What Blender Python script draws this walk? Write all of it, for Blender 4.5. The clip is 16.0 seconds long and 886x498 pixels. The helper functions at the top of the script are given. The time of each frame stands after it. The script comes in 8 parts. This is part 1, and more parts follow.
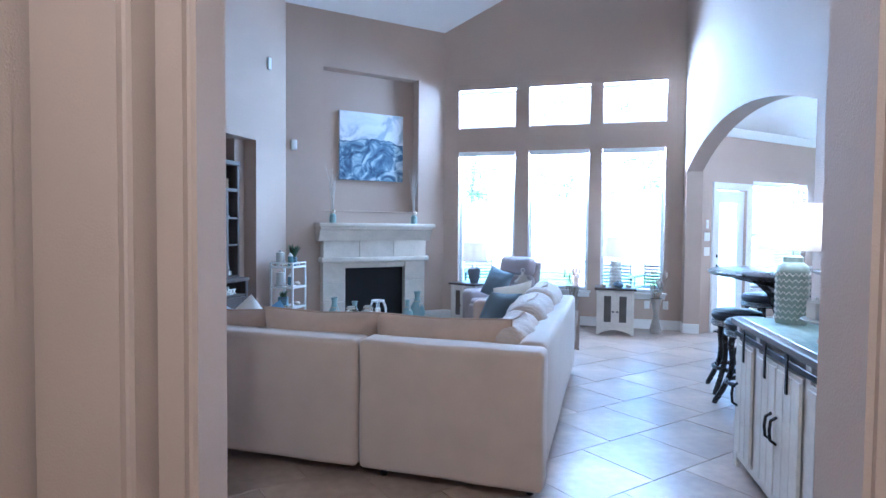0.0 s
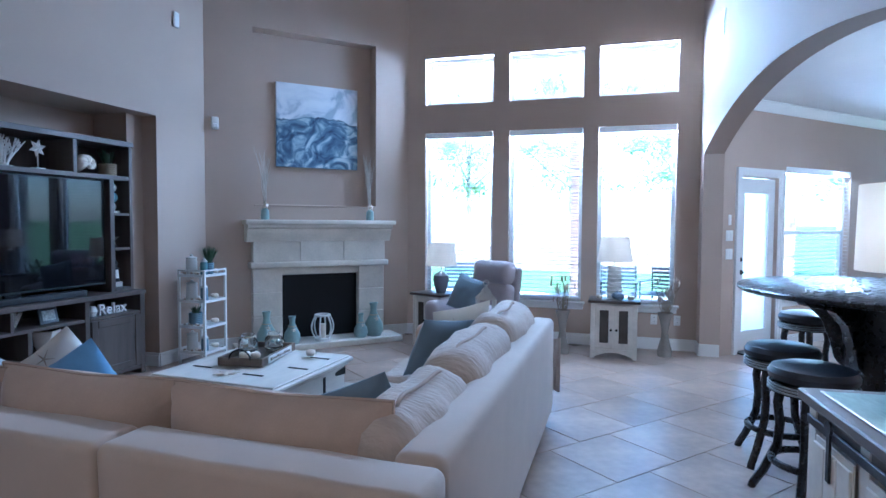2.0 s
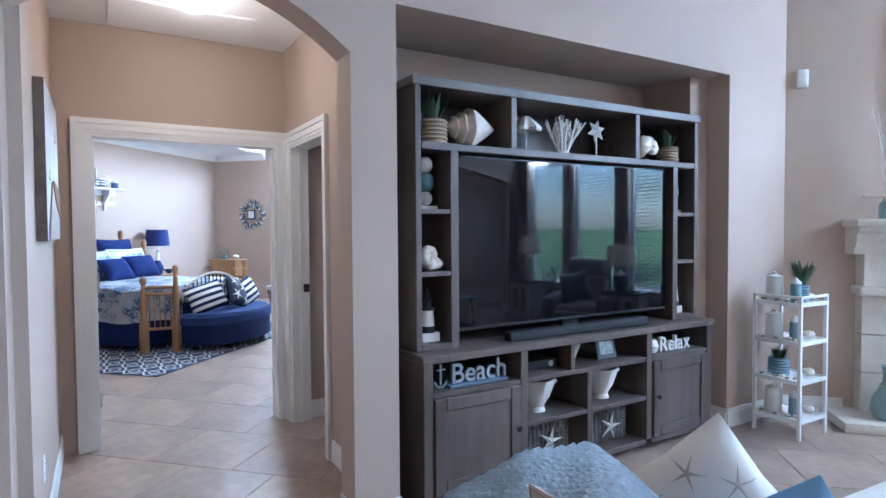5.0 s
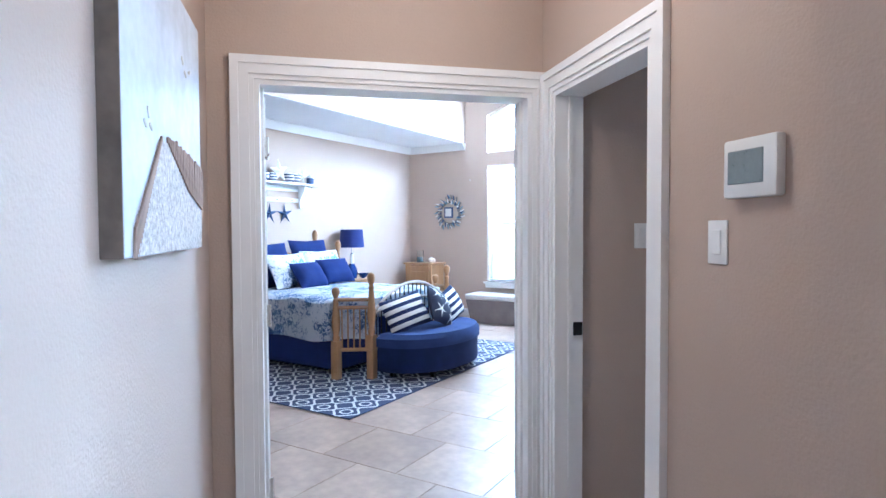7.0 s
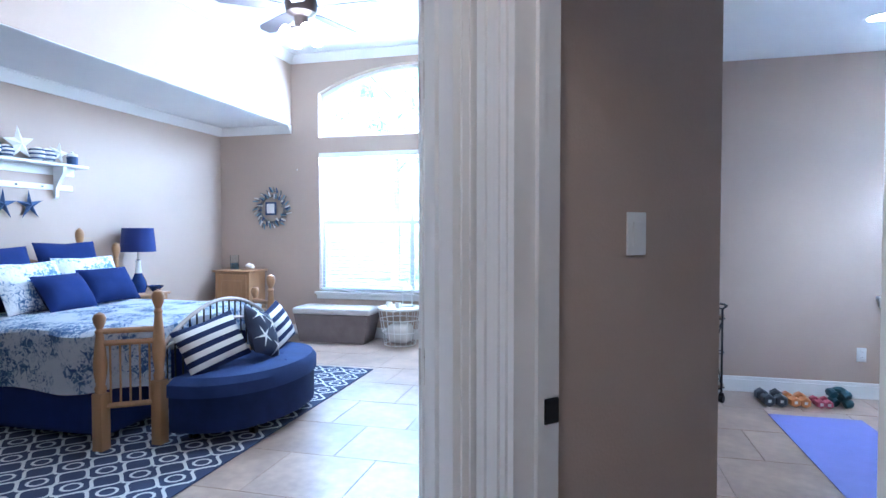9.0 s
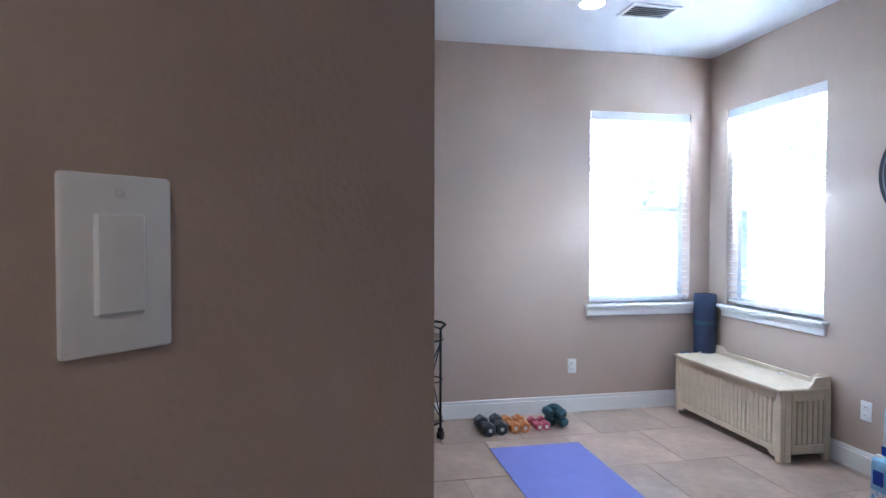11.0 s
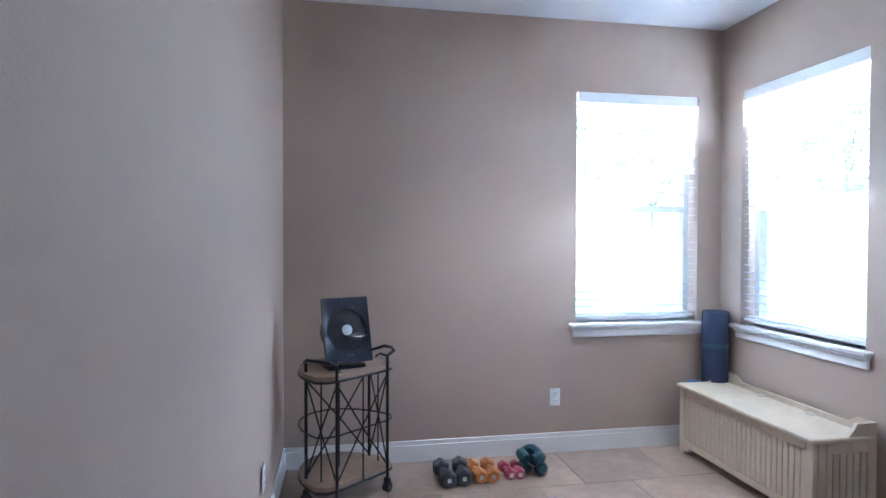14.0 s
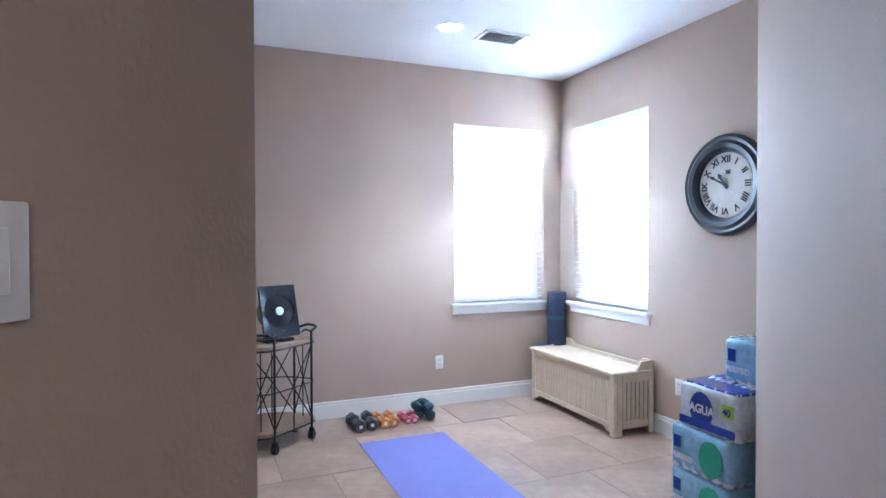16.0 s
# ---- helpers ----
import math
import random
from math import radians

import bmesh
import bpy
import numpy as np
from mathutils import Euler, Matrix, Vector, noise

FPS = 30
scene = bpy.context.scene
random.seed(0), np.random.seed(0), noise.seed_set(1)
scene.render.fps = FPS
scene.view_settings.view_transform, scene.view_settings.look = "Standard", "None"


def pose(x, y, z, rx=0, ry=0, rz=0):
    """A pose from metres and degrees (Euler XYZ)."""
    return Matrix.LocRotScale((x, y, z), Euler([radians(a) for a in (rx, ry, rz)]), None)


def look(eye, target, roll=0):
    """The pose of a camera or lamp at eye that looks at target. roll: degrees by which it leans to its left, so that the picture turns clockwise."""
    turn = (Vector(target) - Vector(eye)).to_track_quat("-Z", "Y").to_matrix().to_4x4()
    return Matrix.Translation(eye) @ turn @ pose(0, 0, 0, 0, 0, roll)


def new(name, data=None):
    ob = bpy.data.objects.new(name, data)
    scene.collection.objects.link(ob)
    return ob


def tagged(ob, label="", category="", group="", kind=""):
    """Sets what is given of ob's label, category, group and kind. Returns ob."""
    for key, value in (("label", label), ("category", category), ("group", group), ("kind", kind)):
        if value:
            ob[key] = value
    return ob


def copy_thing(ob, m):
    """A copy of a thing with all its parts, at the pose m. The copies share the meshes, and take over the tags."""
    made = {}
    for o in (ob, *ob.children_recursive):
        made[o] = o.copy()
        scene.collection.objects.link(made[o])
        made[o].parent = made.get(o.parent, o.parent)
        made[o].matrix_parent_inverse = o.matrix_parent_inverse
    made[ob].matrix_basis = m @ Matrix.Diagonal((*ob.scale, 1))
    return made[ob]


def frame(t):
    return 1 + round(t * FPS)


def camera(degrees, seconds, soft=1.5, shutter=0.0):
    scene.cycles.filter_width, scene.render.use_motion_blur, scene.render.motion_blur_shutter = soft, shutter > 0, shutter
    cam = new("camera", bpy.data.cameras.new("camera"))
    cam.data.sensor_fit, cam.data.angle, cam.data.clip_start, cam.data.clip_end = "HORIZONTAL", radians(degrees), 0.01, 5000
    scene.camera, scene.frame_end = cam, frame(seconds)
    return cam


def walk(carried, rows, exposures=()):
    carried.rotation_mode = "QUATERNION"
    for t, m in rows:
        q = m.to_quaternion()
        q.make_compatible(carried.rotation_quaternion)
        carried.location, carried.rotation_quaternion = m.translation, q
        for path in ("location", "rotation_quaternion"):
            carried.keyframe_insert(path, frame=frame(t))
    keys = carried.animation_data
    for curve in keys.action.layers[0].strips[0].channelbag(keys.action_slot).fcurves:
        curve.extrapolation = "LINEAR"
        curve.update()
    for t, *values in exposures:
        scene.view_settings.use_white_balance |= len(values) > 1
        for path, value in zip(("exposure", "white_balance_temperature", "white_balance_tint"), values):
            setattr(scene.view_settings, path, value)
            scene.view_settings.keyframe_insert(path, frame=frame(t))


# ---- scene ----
cam = camera(74.61, 16.0)
# seconds, x, y, z, yaw, pitch, roll
ROWS = [
    (0.0, 0.265, -0.460, 1.481, 15.91, -2.14, -0.53),
    (0.5, 0.483, -0.103, 1.477, 14.63, -2.23, -0.44),
    (1.0, 0.534, 0.372, 1.478, 14.28, -2.36, -0.39),
    (1.5, 0.533, 0.872, 1.499, 15.16, -2.44, -0.36),
    (2.0, 0.399, 1.253, 1.508, 16.77, -2.59, -0.36),
    (2.5, 0.236, 1.521, 1.502, 18.52, -2.70, -0.38),
    (3.0, 0.112, 1.755, 1.511, 22.84, -2.68, -0.30),
    (3.5, -0.142, 1.906, 1.494, 28.96, -2.64, -0.22),
    (4.0, -0.597, 1.973, 1.469, 35.88, -2.27, 0.14),
    (4.5, -1.065, 2.110, 1.482, 50.93, -1.93, 0.38),
    (5.0, -1.532, 2.177, 1.473, 59.44, -1.91, 0.35),
    (5.2, -1.720, 2.185, 1.462, 62.38, -1.92, 0.38),
    (7.3, -3.738, 2.351, 1.497, 76.97, -1.87, 0.25),
    (7.5, -3.918, 2.371, 1.502, 76.92, -1.89, 0.27),
    (8.0, -4.319, 2.479, 1.485, 75.83, -1.89, 0.26),
    (8.5, -4.598, 2.541, 1.468, 71.39, -1.75, 0.06),
    (9.0, -4.848, 2.607, 1.462, 59.27, -1.74, 0.03),
    (9.5, -5.038, 2.816, 1.444, 50.07, -1.63, -0.00),
    (10.0, -5.233, 3.103, 1.457, 42.00, -1.65, -0.21),
    (10.2, -5.308, 3.225, 1.475, 37.75, -1.59, -0.30),
    (12.3, -5.765, 4.327, 1.475, 31.88, -1.35, -0.02),
    (12.5, -5.747, 4.409, 1.469, 34.84, -1.21, 0.08),
    (13.0, -5.785, 4.627, 1.486, 37.29, -1.22, -0.02),
    (13.5, -5.785, 4.722, 1.486, 36.91, -1.13, -0.06),
    (14.0, -5.688, 4.546, 1.492, 34.32, -1.12, -0.15),
    (14.5, -5.529, 4.351, 1.485, 29.91, -0.92, -0.01),
    (15.0, -5.470, 4.143, 1.482, 25.76, -1.01, 0.01),
    (15.5, -5.417, 3.864, 1.474, 23.44, -0.96, 0.12),
    (16.0, -5.354, 3.546, 1.476, 21.95, -0.95, 0.15),
]
EXPOSURES = [(0.0, 3.65, 4120, 4), (1.5, 3.2, 4120, 4), (2.5, 2.75, 4250, 6), (3.5, 2.55, 4450, 8), (4.5, 3.45, 4650, 8), (5.0, 3.85, 4600, 6), (7.5, 4.25, 4450, 4), (8.2, 3.9, 4400, 4), (9.0, 3.75, 4400, 5), (9.5, 3.65, 4500, 6), (10.0, 3.65, 4800, 7), (12.5, 3.35, 4950, 8), (14.0, 3.35, 4950, 8), (15.0, 3.8, 4950, 8), (16.0, 4.02, 4950, 8)]
walk(cam, [(t, pose(x, y, z, 90 + pitch, roll, yaw)) for t, x, y, z, yaw, pitch, roll in ROWS], EXPOSURES)

# ---- light ----
world = bpy.data.worlds.new("sky")
scene.world = world
world.use_nodes = True
wn = world.node_tree
sky = wn.nodes.new("ShaderNodeTexSky")
sky.sky_type, sky.sun_disc = "NISHITA", False
sky.sun_elevation, sky.sun_rotation = radians(62), radians(150)
sky.air_density, sky.dust_density = 1.0, 1.2
wn.links.new(sky.outputs[0], wn.nodes["Background"].inputs[0])
wn.nodes["Background"].inputs[1].default_value = 0.15
sun_data = bpy.data.lights.new("sun", "SUN")
sun_data.energy, sun_data.angle, sun_data.color = 5.0, radians(0.6), (1.0, 0.96, 0.9)
sun = new("sun", sun_data)
sun.matrix_world = look((4, -6, 30), (0.5, 0.5, 15))


def area(name, at, to, w, h, watts, color=(0.86, 0.93, 1.0)):
    data = bpy.data.lights.new(name, "AREA")
    data.shape, data.size, data.size_y, data.energy, data.color = "RECTANGLE", w, h, watts, color
    ob = new(name, data)
    ob.matrix_world = look(at, to)
    return ob


def lamp_point(name, at, watts, color=(1.0, 0.8, 0.6), size=0.06):
    data = bpy.data.lights.new(name, "POINT")
    data.energy, data.color, data.shadow_soft_size = watts, color, size
    ob = new(name, data)
    ob.location = at
    return ob


D45 = math.sqrt(0.5)
# hidden strip lamps under the window heads and on two jambs, standing in for daylight
for wx in (-1.62, -0.5, 0.6):
    area("window_light", (wx, 8.72, 2.655), (wx, 8.0, 2.15), 0.86, 0.10, 26)
    area("window_light", (wx, 8.72, 3.63), (wx, 8.0, 3.2), 0.86, 0.08, 9)
area("window_light", (2.80, 9.86, 2.18), (3.2, 9.3, 1.6), 1.3, 0.10, 34)
area("window_light", (-6.98, 8.73, 2.47), (-6.5, 8.25, 2.0), 0.86, 0.10, 9)
area("window_light", (-5.86, 8.78, 2.47), (-6.35, 8.3, 2.0), 0.9, 0.10, 11)
area("window_light", (-7.2063, 8.4593, 1.7), (-6.2, 7.9, 0.9), 0.03, 1.45, 3.8)
area("window_light", (-5.5665, 8.3866, 1.7), (-6.3, 7.3, 0.9), 0.03, 1.45, 2.0)
area("window_light", (-11.87, 6.28, 2.52), (-11.4, 5.8, 2.0), 2.5, 0.10, 46)
area("window_light", (-11.87, 6.28, 3.36), (-11.4, 5.8, 2.9), 2.2, 0.10, 19)
lamp_point("hall_bulb", (-5.2, 2.68, 2.45), 0.72, (1.0, 0.66, 0.40), 0.12)
lamp_point("foyer_bulb", (0.2, -0.9, 2.9), 14, (1.0, 0.79, 0.56), 0.15)
lamp_point("fan_bulb", (-9.45, 3.95, 2.93), 6, (1.0, 0.9, 0.8), 0.1)
lamp_point("sideboard_bulb", (1.315, 3.35, 1.50), 0.7, (1.0, 0.86, 0.7), 0.04)
lamp_point("table_bulb", (0.37, 8.15, 1.23), 0.4, (1.0, 0.86, 0.7), 0.04)
lamp_point("table_bulb", (-1.66, 8.02, 1.12), 0.35, (1.0, 0.86, 0.7), 0.04)
# added fill without a fixture, brightens the kitchen behind the arch
lamp_point("kitchen_fill", (3.3, 6.5, 2.8), 16, (1.0, 0.95, 0.9), 0.2)
down = bpy.data.lights.new("downlight_bulb", "SPOT")
down.energy, down.color, down.spot_size, down.spot_blend, down.shadow_soft_size = 10, (1.0, 0.9, 0.8), radians(98), 0.9, 0.06
new("downlight_bulb", down).location = (-6.87, 7.46, 2.965)

# ---- materials ----
def nodes(name):
    m = bpy.data.materials.new(name)
    m.use_nodes = True
    nt = m.node_tree
    return m, nt, nt.nodes["Principled BSDF"]


def surf(name, color, rough=0.6, metal=0.0, vary=0.12, scale=6.0, fine=60.0, bump=0.15, dist=0.004, alpha=None, stretch=(1, 1, 1), spec=0.5, sheen=0.0, piece=0.0, dark=None):
    """A surface with two scales of variation, a fine relief, and a shade of its own for each object."""
    m, nt, b = nodes(name)
    n, l = nt.nodes, nt.links
    tc = n.new("ShaderNodeTexCoord")
    mp = n.new("ShaderNodeMapping")
    mp.inputs["Scale"].default_value = stretch
    l.new(tc.outputs["Object"], mp.inputs[0])
    big, small = n.new("ShaderNodeTexNoise"), n.new("ShaderNodeTexNoise")
    big.inputs["Scale"].default_value, big.inputs["Detail"].default_value = scale, 3
    small.inputs["Scale"].default_value, small.inputs["Detail"].default_value = fine, 4
    l.new(mp.outputs[0], big.inputs[0]), l.new(mp.outputs[0], small.inputs[0])
    mix = n.new("ShaderNodeMix")
    mix.data_type = "RGBA"
    c = Vector(color)
    lo = Vector(dark) if dark else c * (1 - vary * 1.6)
    mix.inputs[6].default_value, mix.inputs[7].default_value = (*lo, 1), (*[min(1, v) for v in c * (1 + vary)], 1)
    add = n.new("ShaderNodeMath")
    add.operation = "MULTIPLY_ADD"
    add.inputs[1].default_value, add.inputs[2].default_value = 0.35, 0.0
    l.new(small.outputs[0], add.inputs[0])
    s2 = n.new("ShaderNodeMath")
    s2.operation = "MULTIPLY_ADD"
    s2.inputs[1].default_value = 0.65
    l.new(big.outputs[0], s2.inputs[0]), l.new(add.outputs[0], s2.inputs[2])
    rng = n.new("ShaderNodeMapRange")
    rng.inputs[1].default_value, rng.inputs[2].default_value = 0.3, 0.7
    l.new(s2.outputs[0], rng.inputs[0])
    l.new(rng.outputs[0], mix.inputs[0])
    out = mix.outputs[2]
    if piece:
        info, hsv, pr = n.new("ShaderNodeObjectInfo"), n.new("ShaderNodeHueSaturation"), n.new("ShaderNodeMapRange")
        pr.inputs[3].default_value, pr.inputs[4].default_value = 1 - piece, 1 + piece
        l.new(info.outputs["Random"], pr.inputs[0]), l.new(pr.outputs[0], hsv.inputs["Value"])
        l.new(out, hsv.inputs["Color"])
        out = hsv.outputs[0]
    l.new(out, b.inputs["Base Color"])
    rr = n.new("ShaderNodeMapRange")
    rr.inputs[3].default_value, rr.inputs[4].default_value = max(0.02, rough - 0.08), min(1, rough + 0.08)
    l.new(small.outputs[0], rr.inputs[0]), l.new(rr.outputs[0], b.inputs["Roughness"])
    b.inputs["Metallic"].default_value = metal
    b.inputs["Specular IOR Level"].default_value = spec
    b.inputs["Sheen Weight"].default_value = sheen
    if bump:
        bp = n.new("ShaderNodeBump")
        bp.inputs["Strength"].default_value, bp.inputs["Distance"].default_value = bump, dist
        l.new(small.outputs[0], bp.inputs["Height"]), l.new(bp.outputs[0], b.inputs["Normal"])
    return m


def glow(name, color, power):
    m, nt, b = nodes(name)
    b.inputs["Base Color"].default_value = (*color, 1)
    b.inputs["Emission Color"].default_value = (*color, 1)
    b.inputs["Emission Strength"].default_value = power
    return m


def glass(name, color=(1, 1, 1), rough=0.0, weight=1.0):
    m, nt, b = nodes(name)
    b.inputs["Base Color"].default_value = (*color, 1)
    b.inputs["Transmission Weight"].default_value, b.inputs["Roughness"].default_value, b.inputs["IOR"].default_value = weight, rough, 1.45
    return m


WALL = surf("beige_plaster", (0.45, 0.355, 0.285), 0.75, vary=0.03, scale=1.2, fine=110, bump=0.5, dist=0.003, spec=0.35)
CEIL = surf("white_ceiling_paint", (0.78, 0.78, 0.78), 0.85, vary=0.03, scale=1.5, fine=90, bump=0.25)
TRIM = surf("white_trim_paint", (0.78, 0.77, 0.75), 0.45, vary=0.015, scale=3, fine=40, bump=0)
TILE = surf("travertine_tile", (0.37, 0.275, 0.21), 0.32, vary=0.24, scale=2.6, fine=16, bump=0.05, piece=0.12)
GROUT = surf("grey_grout", (0.16, 0.13, 0.11), 0.9, vary=0.1)
SOFA = surf("cream_microfibre", (0.43, 0.345, 0.28), 0.85, vary=0.05, scale=5, fine=220, bump=0.2, dist=0.002, sheen=0.3)
CUSHION = surf("tan_microfibre", (0.42, 0.31, 0.24), 0.85, vary=0.08, scale=7, fine=180, bump=0.25, dist=0.002, sheen=0.3)
DARKWOOD = surf("weathered_dark_oak", (0.112, 0.086, 0.071), 0.5, vary=0.35, scale=3, fine=22, bump=0.3, stretch=(1, 0.12, 1))
DARKWOODV = surf("weathered_dark_oak_upright", (0.112, 0.086, 0.071), 0.5, vary=0.35, scale=3, fine=22, bump=0.3, stretch=(1, 1, 0.12))
STONE = surf("cast_limestone", (0.62, 0.57, 0.49), 0.7, vary=0.1, scale=4, fine=45, bump=0.25, dist=0.003)
WHITEWOOD = surf("distressed_white_wood", (0.70, 0.66, 0.60), 0.6, vary=0.1, scale=5, fine=30, bump=0.2, stretch=(1, 0.25, 1))
WHITE = surf("satin_white_paint", (0.78, 0.78, 0.76), 0.45, vary=0.03, scale=4, fine=50, bump=0.04)
BLACK = surf("black_iron", (0.02, 0.02, 0.022), 0.45, metal=0.6, vary=0.15, scale=8, fine=80, bump=0.1)
SCREEN, _nt, _b = nodes("dark_glossy_screen")
_b.inputs["Base Color"].default_value, _b.inputs["Roughness"].default_value = (0.004, 0.004, 0.006, 1), 0.035
_b.inputs["Specular IOR Level"].default_value = 0.36
FIREBOX = surf("sooty_black", (0.012, 0.012, 0.013), 0.6, vary=0.3)
GREY = surf("grey_suede", (0.26, 0.23, 0.23), 0.8, vary=0.08, scale=6, fine=150, bump=0.2, sheen=0.3)
BLUE = surf("light_blue_linen", (0.17, 0.32, 0.55), 0.85, vary=0.08, scale=8, fine=250, bump=0.25, dist=0.002, sheen=0.2)
TEAL = surf("slate_blue_linen", (0.15, 0.19, 0.235), 0.85, vary=0.08, scale=8, fine=250, bump=0.25, dist=0.002, sheen=0.2)
NAVY = surf("navy_cotton", (0.014, 0.025, 0.115), 0.9, vary=0.12, scale=8, fine=200, bump=0.25, dist=0.002, spec=0.2)
OAK = surf("honey_oak", (0.36, 0.20, 0.09), 0.42, vary=0.2, scale=3, fine=25, bump=0.12, stretch=(1, 1, 0.15))
CREAM = surf("antique_cream_paint", (0.62, 0.52, 0.38), 0.5, vary=0.1, scale=5, fine=40, bump=0.12)
PURPLE = surf("violet_yoga_foam", (0.16, 0.17, 0.46), 0.75, vary=0.04, scale=9, fine=160, bump=0.2, dist=0.002)
ESPRESSO = surf("espresso_wood", (0.012, 0.010, 0.011), 0.28, vary=0.3, scale=4, fine=30, bump=0.06)
PANE = glass("clear_window_glass")
BLIND = surf("white_blind_slat", (0.8, 0.8, 0.8), 0.5, vary=0.02, bump=0)
GRASS = surf("lawn_green", (0.07, 0.13, 0.035), 0.9, vary=0.4, scale=1.5, fine=30, bump=0.6, dist=0.03)
LEAF = surf("leaf_green", (0.26, 0.33, 0.17), 0.6, vary=0.4, scale=2, fine=10, bump=0)
BARK = surf("bark_brown", (0.36, 0.31, 0.26), 0.9, vary=0.3, scale=4, fine=20, bump=0.5, dist=0.02)
BRICK = surf("red_brown_brick", (0.24, 0.15, 0.115), 0.85, vary=0.3, scale=9, fine=50, bump=0.4, piece=0.2)
FENCE = surf("cedar_fence", (0.33, 0.22, 0.14), 0.85, vary=0.2, scale=3, fine=25, bump=0.3, piece=0.15)


# ---- mesh helpers ----
def finish(name, bm, material, smooth=True):
    me = bpy.data.meshes.new(name)
    bmesh.ops.recalc_face_normals(bm, faces=bm.faces[:])
    bm.to_mesh(me)
    bm.free()
    me.materials.append(material)
    if smooth:
        me.shade_smooth()
        me.set_sharp_from_angle(angle=radians(35))
    return me


def part(name, bm, material, parent=None, label=""):
    ob = new(name, finish(name, bm, material))
    if parent:
        ob.parent = parent
    return tagged(ob, label)


def thing(name, label, category, m=None, group="", kind=""):
    ob = new(name)
    ob.empty_display_size = 0.1
    if m is not None:
        ob.matrix_world = m
    return tagged(ob, label, category, group, kind)


def solid(name, bm, material, label, category, m=None, group="", kind=""):
    ob = new(name, finish(name, bm, material))
    if m is not None:
        ob.matrix_world = m
    return tagged(ob, label, category, group, kind)


def box(bm, x0, y0, z0, x1, y1, z1, bevel=0.0, seg=2, m=None):
    vs = bmesh.ops.create_cube(bm, size=1.0)["verts"]
    for v in vs:
        v.co = Vector((x0 + (v.co.x + 0.5) * (x1 - x0), y0 + (v.co.y + 0.5) * (y1 - y0), z0 + (v.co.z + 0.5) * (z1 - z0)))
    if bevel:
        es = list({e for v in vs for e in v.link_edges})
        got = bmesh.ops.bevel(bm, geom=es, offset=bevel, segments=seg, affect="EDGES", profile=0.5)
        vs = list({v for f in got["faces"] for v in f.verts} | {v for v in vs if v.is_valid})
    if m is not None:
        bmesh.ops.transform(bm, matrix=m, verts=[v for v in vs if v.is_valid])
    return bm


def bx(x0, y0, z0, x1, y1, z1, bevel=0.004, seg=1, m=None):
    return box(bmesh.new(), x0, y0, z0, x1, y1, z1, bevel, seg, m)


def lathe(profile, n=20, bm=None, at=(0, 0, 0)):
    """A turned shape from (radius, height) pairs."""
    bm = bm or bmesh.new()
    rings = []
    for r, z in profile:
        rings.append([bm.verts.new((at[0] + max(r, 1e-4) * math.cos(2 * math.pi * k / n), at[1] + max(r, 1e-4) * math.sin(2 * math.pi * k / n), at[2] + z)) for k in range(n)])
    for a, b in zip(rings, rings[1:]):
        for k in range(n):
            bm.faces.new((a[k], a[(k + 1) % n], b[(k + 1) % n], b[k]))
    bm.faces.new(rings[0][::-1]), bm.faces.new(rings[-1])
    return bm


def tube(points, r, n=8, bm=None, r1=None, closed=False):
    """A rod along points, tapering from r to r1."""
    bm = bm or bmesh.new()
    pts = [Vector(p) for p in points]
    r1 = r if r1 is None else r1
    rings = []
    cnt = len(pts)
    for i, p in enumerate(pts):
        a, b = (pts[i - 1] if i or closed else p), (pts[(i + 1) % cnt] if i < cnt - 1 or closed else p)
        d = (b - a).normalized()
        u = d.orthogonal().normalized() if not rings else (last - d * last.dot(d)).normalized()
        last = u
        w = d.cross(u)
        rr = r + (r1 - r) * i / max(1, cnt - 1)
        rings.append([bm.verts.new(p + rr * (math.cos(2 * math.pi * k / n) * u + math.sin(2 * math.pi * k / n) * w)) for k in range(n)])
    pairs = list(zip(rings, rings[1:])) + ([(rings[-1], rings[0])] if closed else [])
    for a, b in pairs:
        for k in range(n):
            bm.faces.new((a[k], a[(k + 1) % n], b[(k + 1) % n], b[k]))
    if not closed:
        bm.faces.new(rings[0][::-1]), bm.faces.new(rings[-1])
    return bm


def prism(bm, outline, depth, m=None):
    """An outline in x, z pushed along y by depth."""
    a = [bm.verts.new((x, 0, z)) for x, z in outline]
    b = [bm.verts.new((x, depth, z)) for x, z in outline]
    n = len(a)
    bm.faces.new(a), bm.faces.new(b[::-1])
    for k in range(n):
        bm.faces.new((a[k], b[k], b[(k + 1) % n], a[(k + 1) % n]))
    if m is not None:
        bmesh.ops.transform(bm, matrix=m, verts=a + b)
    return bm


